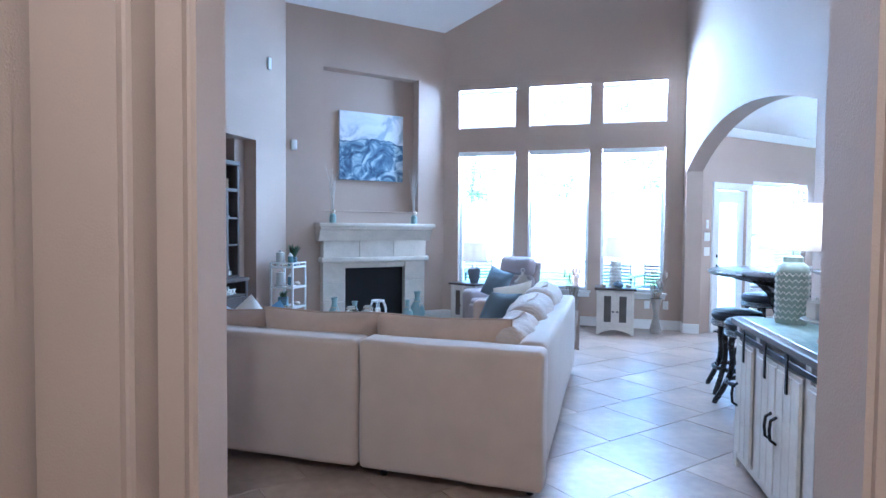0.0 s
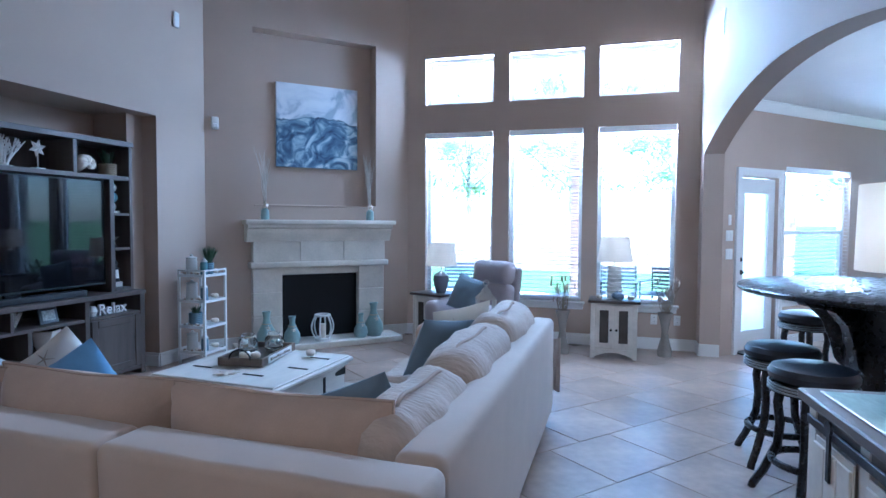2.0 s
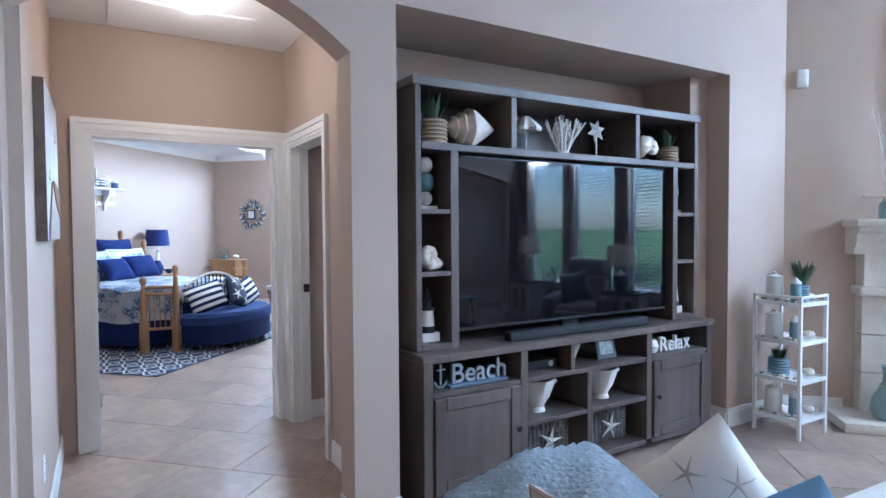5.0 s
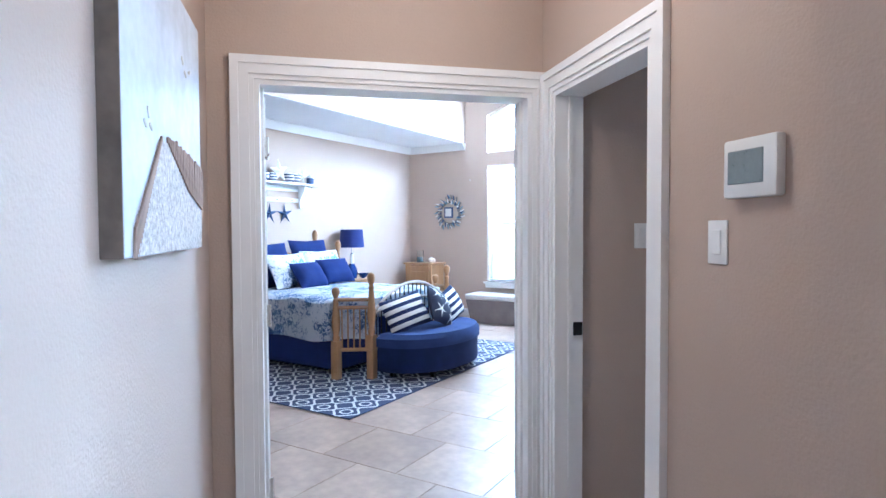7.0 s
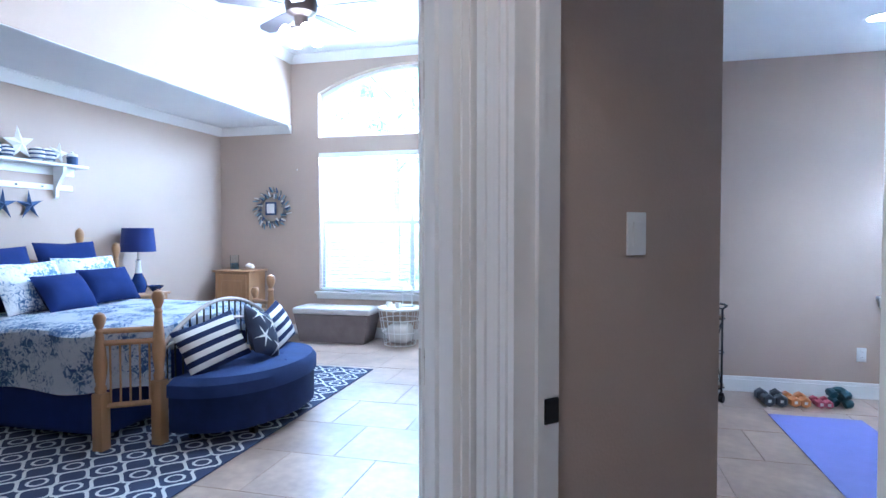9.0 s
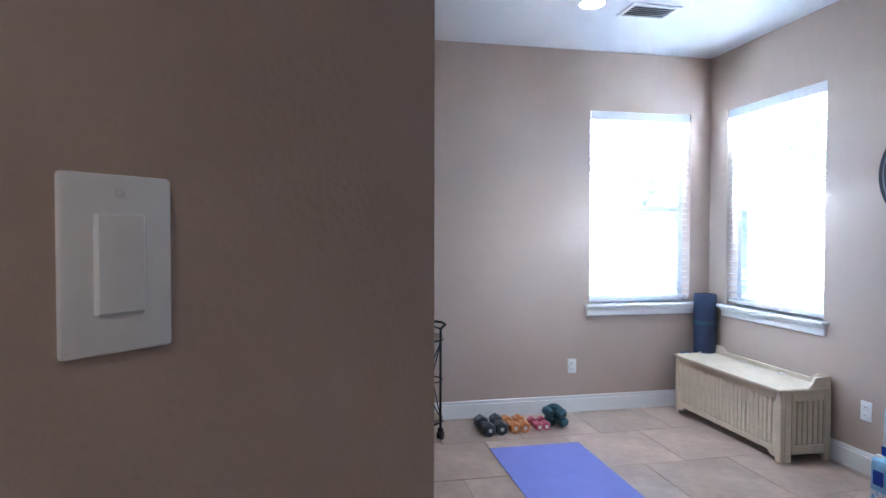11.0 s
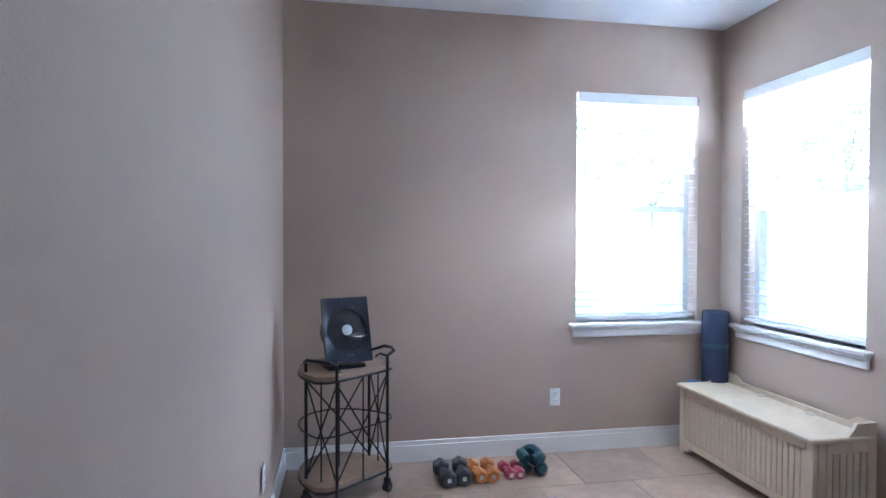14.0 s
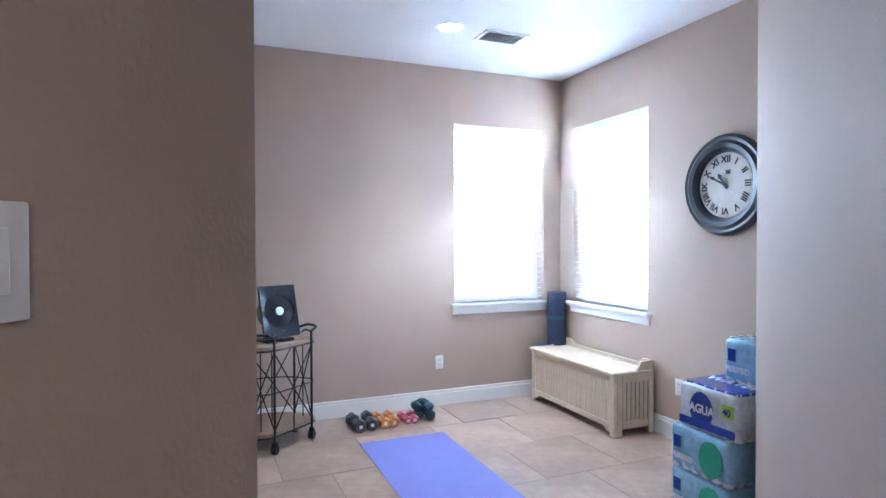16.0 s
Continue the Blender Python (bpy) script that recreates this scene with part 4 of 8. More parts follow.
for x, y, s in ((-0.02, 0.075, 1.0), (0.13, -0.06, 0.95)):
    j = thing("glass_jar", "clear glass jar with shells and twine on the tray", "jar", CH_TOP @ pose(-0.098, 0.145, 0.023, 0, 0, 101) @ pose(x, y, 0.001))
    part("jar", lathe([(0.0, 0), (0.06 * s, 0.0), (0.075 * s, 0.05 * s), (0.07 * s, 0.11 * s), (0.045 * s, 0.14 * s), (0.05 * s, 0.16 * s), (0.044 * s, 0.158 * s), (0.06 * s, 0.1 * s), (0.066 * s, 0.05 * s), (0.0, 0.012)], 20), JARGLASS, j)
    part("twine", tube([(0.05 * s * math.cos(a), 0.05 * s * math.sin(a), 0.14 * s) for a in [2 * math.pi * k / 16 for k in range(16)]], 0.005, 6, closed=True), TWINE, j)


def shell_mesh(r=0.05, turns=2.2, n=60, k=10, tall=0.6):
    """A coiled seashell: a growing tube wound into a spiral."""
    bm = bmesh.new()
    rings = []
    for i in range(n + 1):
        u = i / n
        a = turns * 2 * math.pi * u
        rad = r * (0.08 + 0.92 * u ** 1.6) * 0.55
        c = Vector((rad * math.cos(a), rad * math.sin(a), r * tall * (1 - u)))
        d = Vector((math.cos(a), math.sin(a), 0))
        tr = r * (0.06 + 0.5 * u ** 1.5) * (1 + 0.08 * math.sin(i * 1.7))
        rings.append([bm.verts.new(c + tr * (math.cos(2 * math.pi * q / k) * d + math.sin(2 * math.pi * q / k) * Vector((0, 0, 1)))) for q in range(k)])
    for p_, q_ in zip(rings, rings[1:]):
        for q in range(k):
            bm.faces.new((p_[q], p_[(q + 1) % k], q_[(q + 1) % k], q_[q]))
    bm.faces.new(rings[0][::-1]), bm.faces.new(rings[-1])
    low = min(v.co.z for v in bm.verts)
    bmesh.ops.translate(bm, vec=(0, 0, -low), verts=bm.verts[:])
    return bm


def shell(m, r, label, mat=None, tall=0.6):
    return solid("seashell", shell_mesh(r, tall=tall), mat or SHELLC, label, "seashell", m)


shell(CH_TOP @ pose(-0.10, -0.02, 0.024), 0.05, "cream coiled seashell in the tray")
shell(CH_TOP @ pose(-0.04, 0.02, 0.024, 0, 0, 50), 0.045, "cream coiled seashell in the tray")
shell(CH_TOP @ pose(0.25, 0.30, 0.001, 0, 0, 80), 0.05, "small cream seashell on the trunk lid")
bm = star(bmesh.new(), 0.095, 0.03, pose(0, 0, 0, 90, 0, 20), fat=0.36)
bmesh.ops.translate(bm, vec=(0, 0, 0.012), verts=bm.verts[:])
solid("starfish", bm, SHELLC, "cream knobbly starfish on the trunk lid", "starfish", CH_TOP @ pose(0.0, -0.33, 0.001) @ pose(0, 0, 0, 0, 0, 20))

# rug under the trunk
RUGC = surf("cream_wool_rug", (0.52, 0.50, 0.47), 0.95, vary=0.06, fine=180, bump=0.4, sheen=0.2)
RUGP = surf("slate_wool_flower", (0.24, 0.26, 0.31), 0.95, vary=0.15, fine=180, bump=0.4)
rug = thing("area_rug", "cream rug with slate blue flowers under the trunk", "rug")
part("rug_field", bx(-2.95, 4.05, 0.001, -0.75, 6.15, 0.010, 0.003), RUGC, rug)
rnd = random.Random(5)
for k in range(34):
    cx, cy = rnd.uniform(-1.75, -0.85) if k < 22 else rnd.uniform(-2.85, -1.7), rnd.uniform(4.2, 6.05) if k < 22 else rnd.uniform(5.5, 6.05)
    bm, a0 = bmesh.new(), rnd.uniform(0, 6.3)
    for q in range(5):
        a = a0 + q * 0.8
        ring = [bm.verts.new((cx + 0.055 * math.cos(a) + 0.034 * math.cos(b) * math.cos(a) - 0.013 * math.sin(b) * math.sin(a), cy + 0.055 * math.sin(a) + 0.034 * math.cos(b) * math.sin(a) + 0.013 * math.sin(b) * math.cos(a), 0.0118)) for b in [2 * math.pi * i / 10 for i in range(10)]]
        bm.faces.new(ring)
    bmesh.ops.solidify(bm, geom=bm.faces[:], thickness=0.001)
    part("flower", bm, RUGP, rug)


# ---- fireplace ----
fire = thing("fireplace", "cream cast stone fireplace with a moulded mantel and black firebox", "fireplace", FM)
for a, b in ((0.50, 0.84), (1.81, 2.15)):
    for z0, z1 in ((0.075, 0.37), (0.375, 0.66), (0.665, 0.955)):
        part("leg_block", bx(a, -0.12, z0, b, 0.002, z1, 0.004), STONE, fire)
part("header", bx(0.84, -0.09, 0.865, 1.81, 0.002, 0.955, 0.004), STONE, fire)
for a, b in ((0.50, 1.045), (1.05, 1.595), (1.60, 2.15)):
    part("frieze_block", bx(a, -0.15, 1.03, b, 0.002, 1.27, 0.004), STONE, fire)
part("lower_moulding", bx(0.46, -0.19, 0.955, 2.19, 0.002, 1.03, 0.02, 3), STONE, fire)
bm = bmesh.new()
prism(bm, [(0, 1.27), (-0.16, 1.27), (-0.17, 1.30), (-0.21, 1.36), (-0.22, 1.42), (-0.26, 1.44), (-0.27, 1.475), (0, 1.475)], 1.79, Matrix(((0, 1, 0, 0.425), (1, 0, 0, 0.002), (0, 0, 1, 0), (0, 0, 0, 1))))
part("crown_moulding", bm, STONE, fire)
part("mantel_shelf", bx(0.40, -0.29, 1.475, 2.25, 0.002, 1.53, 0.01, 2), STONE, fire)
part("hearth", bx(0.28, -0.45, 0.001, 2.28, -0.0, 0.075, 0.01, 2), STONE, fire)
bm = bmesh.new()
box(bm, 0.70, 0.21, 0.06, 1.95, 0.55, 0.1), box(bm, 0.70, 0.5, 0.1, 1.95, 0.55, 0.9), box(bm, 0.70, 0.21, 0.1, 0.74, 0.5, 0.9), box(bm, 1.91, 0.21, 0.1, 1.95, 0.5, 0.9), box(bm, 0.70, 0.21, 0.9, 1.95, 0.55, 0.95)
part("firebox", bm, FIREBOX, fire, "sooty black firebox")
bm = bx(0.845, -0.03, 0.08, 1.805, -0.02, 0.86, 0.002)
part("glass_front", bm, surf("black_fire_glass", (0.006, 0.006, 0.007), 0.35, vary=0.1, bump=0, spec=0.3), fire, "black glass fire screen")
niche_ledge = tagged(solid("trim_niche_ledge", bx(0.54, -0.012, 1.695, 2.087, 0.2, 1.715, 0.004), WALL, "beige ledge at the foot of the niche", "ledge", FM), kind="structure")
# painting
ART = nodes("abstract_blue_painting")
m_, nt_, b_ = ART
n_, l_ = nt_.nodes, nt_.links
tc_, mp_ = n_.new("ShaderNodeTexCoord"), n_.new("ShaderNodeMapping")
l_.new(tc_.outputs["Generated"], mp_.inputs[0])
def art_noise(scale, detail, twist):
    nz = n_.new("ShaderNodeTexNoise")
    nz.inputs["Scale"].default_value, nz.inputs["Detail"].default_value, nz.inputs["Distortion"].default_value = scale, detail, twist
    l_.new(mp_.outputs[0], nz.inputs[0])
    return nz.outputs[0]


def art_math(op, a, b):
    q = n_.new("ShaderNodeMath")
    q.operation = op
    for k, v in enumerate((a, b)):
        if isinstance(v, (int, float)):
            q.inputs[k].default_value = v
        else:
            l_.new(v, q.inputs[k])
    return q.outputs[0]


def art_ramp(value, stops):
    cr = n_.new("ShaderNodeValToRGB")
    el = cr.color_ramp.elements
    el[0].position, el[0].color = stops[0][0], (*stops[0][1], 1)
    el[1].position, el[1].color = stops[-1][0], (*stops[-1][1], 1)
    for pos, col in stops[1:-1]:
        el.new(pos).color = (*col, 1)
    l_.new(value, cr.inputs[0])
    return cr.outputs[0]


def art_mix(f, a, b):
    q = n_.new("ShaderNodeMix")
    q.data_type = "RGBA"
    l_.new(f, q.inputs[0]), l_.new(a, q.inputs[6]), l_.new(b, q.inputs[7])
    return q.outputs[2]


sx = n_.new("ShaderNodeSeparateXYZ")
l_.new(tc_.outputs["Generated"], sx.inputs[0])
swell = art_math("ADD", sx.outputs["Z"], art_math("MULTIPLY", art_math("SUBTRACT", art_noise(3.2, 3, 0.6), 0.5), 0.42))
sky_wash = art_ramp(art_noise(2.4, 4, 1.6), [(0.36, (0.36, 0.41, 0.49)), (0.44, (0.60, 0.62, 0.67)), (0.56, (0.70, 0.71, 0.74))])
sea_wash = art_ramp(art_noise(4.2, 3, 2.4), [(0.33, (0.025, 0.045, 0.10)), (0.43, (0.07, 0.12, 0.20)), (0.52, (0.15, 0.22, 0.30)), (0.60, (0.33, 0.41, 0.49)), (0.70, (0.52, 0.57, 0.60))])
crest = art_ramp(swell, [(0.56, (0, 0, 0)), (0.585, (1, 1, 1))])
inked = art_ramp(swell, [(0.545, (1, 1, 1)), (0.565, (0.30, 0.36, 0.44)), (0.575, (1, 1, 1))])
blend = n_.new("ShaderNodeMix")
blend.data_type, blend.blend_type = "RGBA", "MULTIPLY"
blend.inputs[0].default_value = 1.0
l_.new(art_mix(crest, sea_wash, sky_wash), blend.inputs[6]), l_.new(inked, blend.inputs[7])
l_.new(blend.outputs[2], b_.inputs["Base Color"])
b_.inputs["Roughness"].default_value = 0.6
art = thing("painting", "square abstract blue and white painting on canvas", "painting", FM)
part("canvas", bx(0.84, 0.155, 2.19, 1.89, 0.197, 3.225, 0.003), m_, art)

VASE = surf("sea_green_frosted_glass", (0.27, 0.37, 0.37), 0.35, vary=0.12, scale=8, bump=0.05)


def vase(m, s, label, prof=None, bow=True):
    v = thing("glass_vase", label, "vase", m)
    prof = prof or [(0.0, 0), (0.085, 0.0), (0.11, 0.06), (0.1, 0.14), (0.05, 0.23), (0.035, 0.28), (0.038, 0.33), (0.05, 0.37), (0.042, 0.37), (0.03, 0.32), (0.028, 0.27)]
    part("body", lathe([(r * s, z * s) for r, z in prof], 22), VASE, v)
    if bow:
        part("rope", tube([(0.052 * s * math.cos(a), 0.052 * s * math.sin(a), 0.235 * s) for a in [2 * math.pi * k / 14 for k in range(14)]], 0.006, 6, closed=True), TWINE, v)
        part("shell_tag", star(bmesh.new(), 0.04 * s, 0.012, pose(0, -0.1 * s, 0.20 * s, -20, 0, 0)), SHELLC, v)
    return v


FA = FM @ pose(0, -0.30, 0.076)
for s, y, k in ((0.62, 0.02, 1.05), (0.90, -0.05, 0.88), (1.76, -0.02, 0.80), (1.95, 0.03, 1.12)):
    vase(FA @ pose(s, y, 0), k, "sea green frosted glass vase tied with rope on the hearth")
cand = thing("candle_lantern", "white round wooden lantern with a candle on the hearth", "lantern", FA @ pose(1.27, -0.03, 0))
for z in (0.03, 0.31):
    part("ring", tube([(0.085 * math.cos(a), 0.085 * math.sin(a), z) for a in [2 * math.pi * k / 20 for k in range(20)]], 0.014, 8, closed=True), WHITE, cand)
for k in range(6):
    a = 2 * math.pi * k / 6
    part("rib", tube([((0.085 + 0.05 * math.sin(math.pi * u)) * math.cos(a), (0.085 + 0.05 * math.sin(math.pi * u)) * math.sin(a), 0.03 + 0.28 * u) for u in [i / 8 for i in range(9)]], 0.009, 6), WHITE, cand)
part("base", lathe([(0.09, 0), (0.09, 0.02)], 20), WHITE, cand)
part("candle", lathe([(0.04, 0.02), (0.04, 0.2), (0.035, 0.205)], 16), SHELLC, cand)


def twigs(n, h, spread, seed, r=0.0035, z0=0.0):
    rr = random.Random(seed)
    bm = bmesh.new()
    for k in range(n):
        a, s = rr.uniform(0, 6.28), spread * rr.uniform(0.3, 1)
        hh = h * rr.uniform(0.7, 1.0)
        pts = [(s * math.cos(a) * (u ** 1.4) + 0.012 * math.sin(7 * u + k), s * math.sin(a) * (u ** 1.4) + 0.012 * math.cos(6 * u + k), z0 + hh * u) for u in [i / 7 for i in range(8)]]
        tube(pts, r, 5, bm, r * 0.4)
        for q in range(3):
            i = rr.randint(3, 6)
            p = Vector(pts[i])
            b = rr.uniform(0, 6.28)
            tube([p, p + Vector((0.04 * math.cos(b), 0.04 * math.sin(b), 0.07)), p + Vector((0.05 * math.cos(b), 0.05 * math.sin(b), 0.14))], r * 0.6, 4, bm, r * 0.2)
    return bm


WHITETWIG = surf("whitewashed_twig", (0.60, 0.56, 0.50), 0.8, vary=0.15, bump=0.1)
for s in (0.64, 1.95):
    v = thing("twig_vase", "small sea green bottle with white branches on the mantel", "vase", FM @ pose(s, -0.14, 1.531))
    part("bottle", lathe([(0, 0), (0.045, 0), (0.05, 0.03), (0.045, 0.11), (0.02, 0.14), (0.018, 0.17), (0.012, 0.17)], 18), VASE, v)
    part("bow", star(bmesh.new(), 0.045, 0.03, pose(0, -0.03, 0.165), fat=0.6), SHELLC, v)
    part("branch_spray", twigs(12, 0.72, 0.10, int(s * 10), z0=0.12), WHITETWIG, v, "bare white branches")

# ---- window side furniture ----
DARKTOP = surf("dark_walnut_top", (0.045, 0.03, 0.022), 0.3, vary=0.25, scale=4, fine=30, bump=0.08)


def door_table(m, w, d, h, label, name="side_table"):
    t = thing(name, label, "side table", m)
    part("tabletop", bx(-w / 2 - 0.03, -d / 2 - 0.03, h - 0.03, w / 2 + 0.03, d / 2 + 0.03, h, 0.008, 2), DARKTOP, t, "dark walnut top")
    part("case", bx(-w / 2, -d / 2 + 0.022, 0.10, w / 2, d / 2, h - 0.031, 0.004), WHITEWOOD, t)
    for sx_ in (-1, 1):
        part("post", bx(sx_ * (w / 2 - 0.022) - 0.022, -d / 2, 0.002, sx_ * (w / 2 - 0.022) + 0.022, -d / 2 + 0.02, h - 0.032, 0.003), WHITEWOOD, t)
        part("post", bx(sx_ * (w / 2 - 0.022) - 0.022, d / 2 - 0.04, 0.002, sx_ * (w / 2 - 0.022) + 0.022, d / 2 + 0.002, 0.1, 0.003), WHITEWOOD, t)
    bm = bmesh.new()
    n = 12
    prism(bm, [(-w / 2 + 0.045, 0.105)] + [(-w / 2 + 0.045 + (w - 0.09) * k / n, 0.02 + 0.055 * math.sin(math.pi * k / n)) for k in range(n + 1)] + [(w / 2 - 0.045, 0.105)], 0.015, Matrix.Translation((0, -d / 2 + 0.002, 0)))
    part("apron", bm, WHITEWOOD, t)
    dw = (w - 0.10) / 2
    for s in (-1, 1):
        dr = part("door", bx(min(s * 0.003, s * (dw + 0.003)), -d / 2 + 0.002, 0.12, max(s * 0.003, s * (dw + 0.003)), -d / 2 + 0.022, h - 0.05, 0.003), WHITEWOOD, t)
        cx = s * (dw / 2 + 0.003)
        part("mesh_panel", bx(cx - dw * 0.24, -d / 2 - 0.003, 0.18, cx + dw * 0.24, -d / 2 + 0.004, h - 0.11, 0.002), surf("dark_wire_mesh", (0.07, 0.055, 0.045), 0.6, vary=0.3, fine=300, bump=0.6), dr, "dark mesh inset")
        part("knob", lathe([(0.006, 0), (0.006, 0.012), (0.014, 0.02), (0.008, 0.028)], 12), BLACK, dr, "black knob").matrix_local = pose(s * 0.03, -d / 2 + 0.002, h * 0.5, 90, 0, 0)
    return t


door_table(pose(0.37, 8.13, 0, 0, 0, 0), 0.50, 0.38, 0.655, "white cabinet side table with a dark top and mesh doors")
door_table(pose(-1.72, 8.07, 0, 0, 0, -22), 0.44, 0.42, 0.655, "white cabinet side table with a dark top beside the recliner")
SHADE = surf("white_linen_shade", (0.75, 0.72, 0.68), 0.9, vary=0.04, fine=250, bump=0.15)
_n, _l = SHADE.node_tree.nodes, SHADE.node_tree.links
_t, _x = _n.new("ShaderNodeBsdfTranslucent"), _n.new("ShaderNodeMixShader")
_t.inputs[0].default_value, _x.inputs[0].default_value = (0.85, 0.80, 0.74, 1), 0.5
_l.new(_n["Principled BSDF"].outputs[0], _x.inputs[1]), _l.new(_t.outputs[0], _x.inputs[2]), _l.new(_x.outputs[0], _n["Material Output"].inputs[0])


def lamp(m, prof, mat, r0, r1, z0, z1, label, ribs=None, shade=None):
    t = thing("table_lamp", label, "table lamp", m)
    part("base", lathe(prof, 28), mat, t)
    part("stem", lathe([(0.008, prof[-1][1] - 0.01), (0.008, z1 - 0.02)], 8), NICKEL, t)
    bm = bmesh.new()
    n = 36
    rings = [[bm.verts.new((r * math.cos(2 * math.pi * k / n), r * math.sin(2 * math.pi * k / n), z)) for k in range(n)] for r, z in ((r0, z0), (r1, z1), (r1 - 0.004, z1), (r0 - 0.004, z0))]
    for a, b in zip(rings, rings[1:] + rings[:1]):
        for k in range(n):
            bm.faces.new((a[k], a[(k + 1) % n], b[(k + 1) % n], b[k]))
    part("shade", bm, shade or SHADE, t, "drum shade")
    if ribs:
        for z, r in ribs:
            part("rib", tube([(r * math.cos(a), r * math.sin(a), z) for a in [2 * math.pi * k / 24 for k in range(24)]], 0.012, 8, closed=True), mat, t)
    return t


CERAMIC = surf("white_glazed_ceramic", (0.72, 0.70, 0.66), 0.2, vary=0.05, bump=0.02)
lamp(pose(0.37, 8.15, 0.656), [(0.05, 0), (0.09, 0.0), (0.085, 0.03), (0.078, 0.2), (0.07, 0.36), (0.02, 0.4), (0.012, 0.44)], CERAMIC, 0.195, 0.15, 0.43, 0.70, "white ribbed ceramic lamp with a linen shade on the side table", [(0.05 + 0.045 * k, 0.083 - 0.0016 * k) for k in range(8)])
SMOKY = surf("smoky_glass", (0.16, 0.17, 0.2), 0.12, vary=0.05, bump=0)
lamp(pose(-1.66, 8.02, 0.656), [(0, 0), (0.055, 0), (0.08, 0.07), (0.098, 0.16), (0.09, 0.21), (0.05, 0.245), (0.015, 0.27)], SMOKY, 0.19, 0.165, 0.33, 0.60, "smoky glass lamp with a pale shade beside the recliner")
shell(pose(0.20, 8.0, 0.656), 0.045, "cream seashell on the side table")
shell(pose(0.55, 8.0, 0.656, 0, 0, 70), 0.045, "cream seashell on the side table")
solid("coral_cluster", shell_mesh(0.075, 3.1, 70, 8, 0.9), surf("slate_blue_glaze", (0.10, 0.14, 0.19), 0.3), "slate blue shell ornament at the lamp's foot", "ornament", pose(0.40, 7.99, 0.656))

rec = thing("recliner", "taupe grey upholstered recliner armchair facing the fireplace", "armchair", pose(-1.18, 7.80, 0, 0, 0, -32))
TAUPE = surf("taupe_upholstery", (0.36, 0.31, 0.31), 0.75, vary=0.07, scale=6, fine=160, bump=0.2, sheen=0.25)
part("base", soft(-0.27, -0.36, 0.05, 0.27, 0.3, 0.32, 0.04, 0.006, 51), TAUPE, rec)
part("seat_cushion", soft(-0.27, -0.42, 0.31, 0.27, 0.22, 0.48, 0.07, 0.015, 52), TAUPE, rec)
part("footrest", soft(-0.27, -0.46, 0.10, 0.27, -0.37, 0.40, 0.04, 0.008, 53), TAUPE, rec)
for s in (-1, 1):
    part("armrest", soft(s * 0.36 - 0.09, -0.42, 0.05, s * 0.36 + 0.09, 0.32, 0.60, 0.08, 0.01, 54 + s), TAUPE, rec)
part("lower_back", soft(-0.30, 0.10, 0.42, 0.30, 0.30, 0.84, 0.08, 0.015, 57, m=pose(0, 0.0, 0, -8, 0, 0)), TAUPE, rec)
part("headrest", soft(-0.29, 0.07, 0.82, 0.29, 0.30, 1.09, 0.09, 0.015, 58, m=pose(0, 0.0, 0, -8, 0, 0)), TAUPE, rec)
part("back_shell", soft(-0.31, 0.27, 0.3, 0.31, 0.36, 1.04, 0.04, 0.005, 59, m=pose(0, 0, 0, -8, 0, 0)), TAUPE, rec)
for x in (-0.3, 0.3):
    for y in (-0.3, 0.25):
        part("foot", lathe([(0.025, 0), (0.025, 0.06)], 8, at=(x, y, 0)), BLACK, rec)
throw_pillow(pose(-1.24, 7.62, 0.70, -20, 14, -30), 0.42, 0.42, 0.15, TEAL, "slate blue pillow on the recliner", 47)

GLASSV = surf("iridescent_glass", (0.30, 0.27, 0.24), 0.2, vary=0.15, bump=0.02)
for x, y, sd in ((-0.20, 8.08, 3), (0.93, 8.28, 4)):
    v = thing("floor_vase", "tall glass floor vase with dried grasses under the window", "vase", pose(x, y, 0.001))
    part("body", lathe([(0, 0), (0.075, 0), (0.08, 0.06), (0.045, 0.2), (0.035, 0.28), (0.06, 0.42), (0.085, 0.5), (0.078, 0.5), (0.03, 0.28), (0, 0.05)], 22), GLASSV, v)
    part("grass_spray", twigs(26, 0.60, 0.17, sd, 0.003, 0.3), surf("dried_stem", (0.24, 0.19, 0.13), 0.8, vary=0.3), v, "dried brown stems")
    rr = random.Random(sd)
    seedm = surf("pale_seed_head", (0.50, 0.44, 0.38), 0.9, vary=0.2)
    for k in range(16):
        bm = bmesh.new()
        a, s, z = rr.uniform(0, 6.28), rr.uniform(0.05, 0.17), rr.uniform(0.62, 0.9)
        bmesh.ops.create_icosphere(bm, subdivisions=1, radius=0.018, matrix=Matrix.Translation((s * math.cos(a), s * math.sin(a), z)) @ Matrix.Diagonal((0.7, 0.7, 2.2, 1)))
        part("seed_head", bm, seedm, v)

# tray table with a lantern, behind the sofa end
tt = thing("tray_table", "small table with a pale blue tray behind the sofa end", "side table", pose(-0.68, 6.03, 0))
part("tray", bx(-0.27, -0.24, 0.60, 0.27, 0.24, 0.625, 0.006), surf("pale_aqua_paint", (0.42, 0.56, 0.60), 0.4), tt, "pale aqua top")
for sx_ in (-1, 1):
    for sy_ in (-1, 1):
        part("leg", tube([(sx_ * 0.22, sy_ * 0.19, 0), (sx_ * 0.2, sy_ * 0.17, 0.6)], 0.014, 8), DARKTOP, tt)
ln = thing("metal_lantern", "brushed metal candle lantern with a ring handle", "lantern", pose(-0.64, 5.95, 0.627, 0, 0, 20))
part("base", bx(-0.085, -0.085, 0, 0.085, 0.085, 0.025, 0.004), NICKEL, ln)
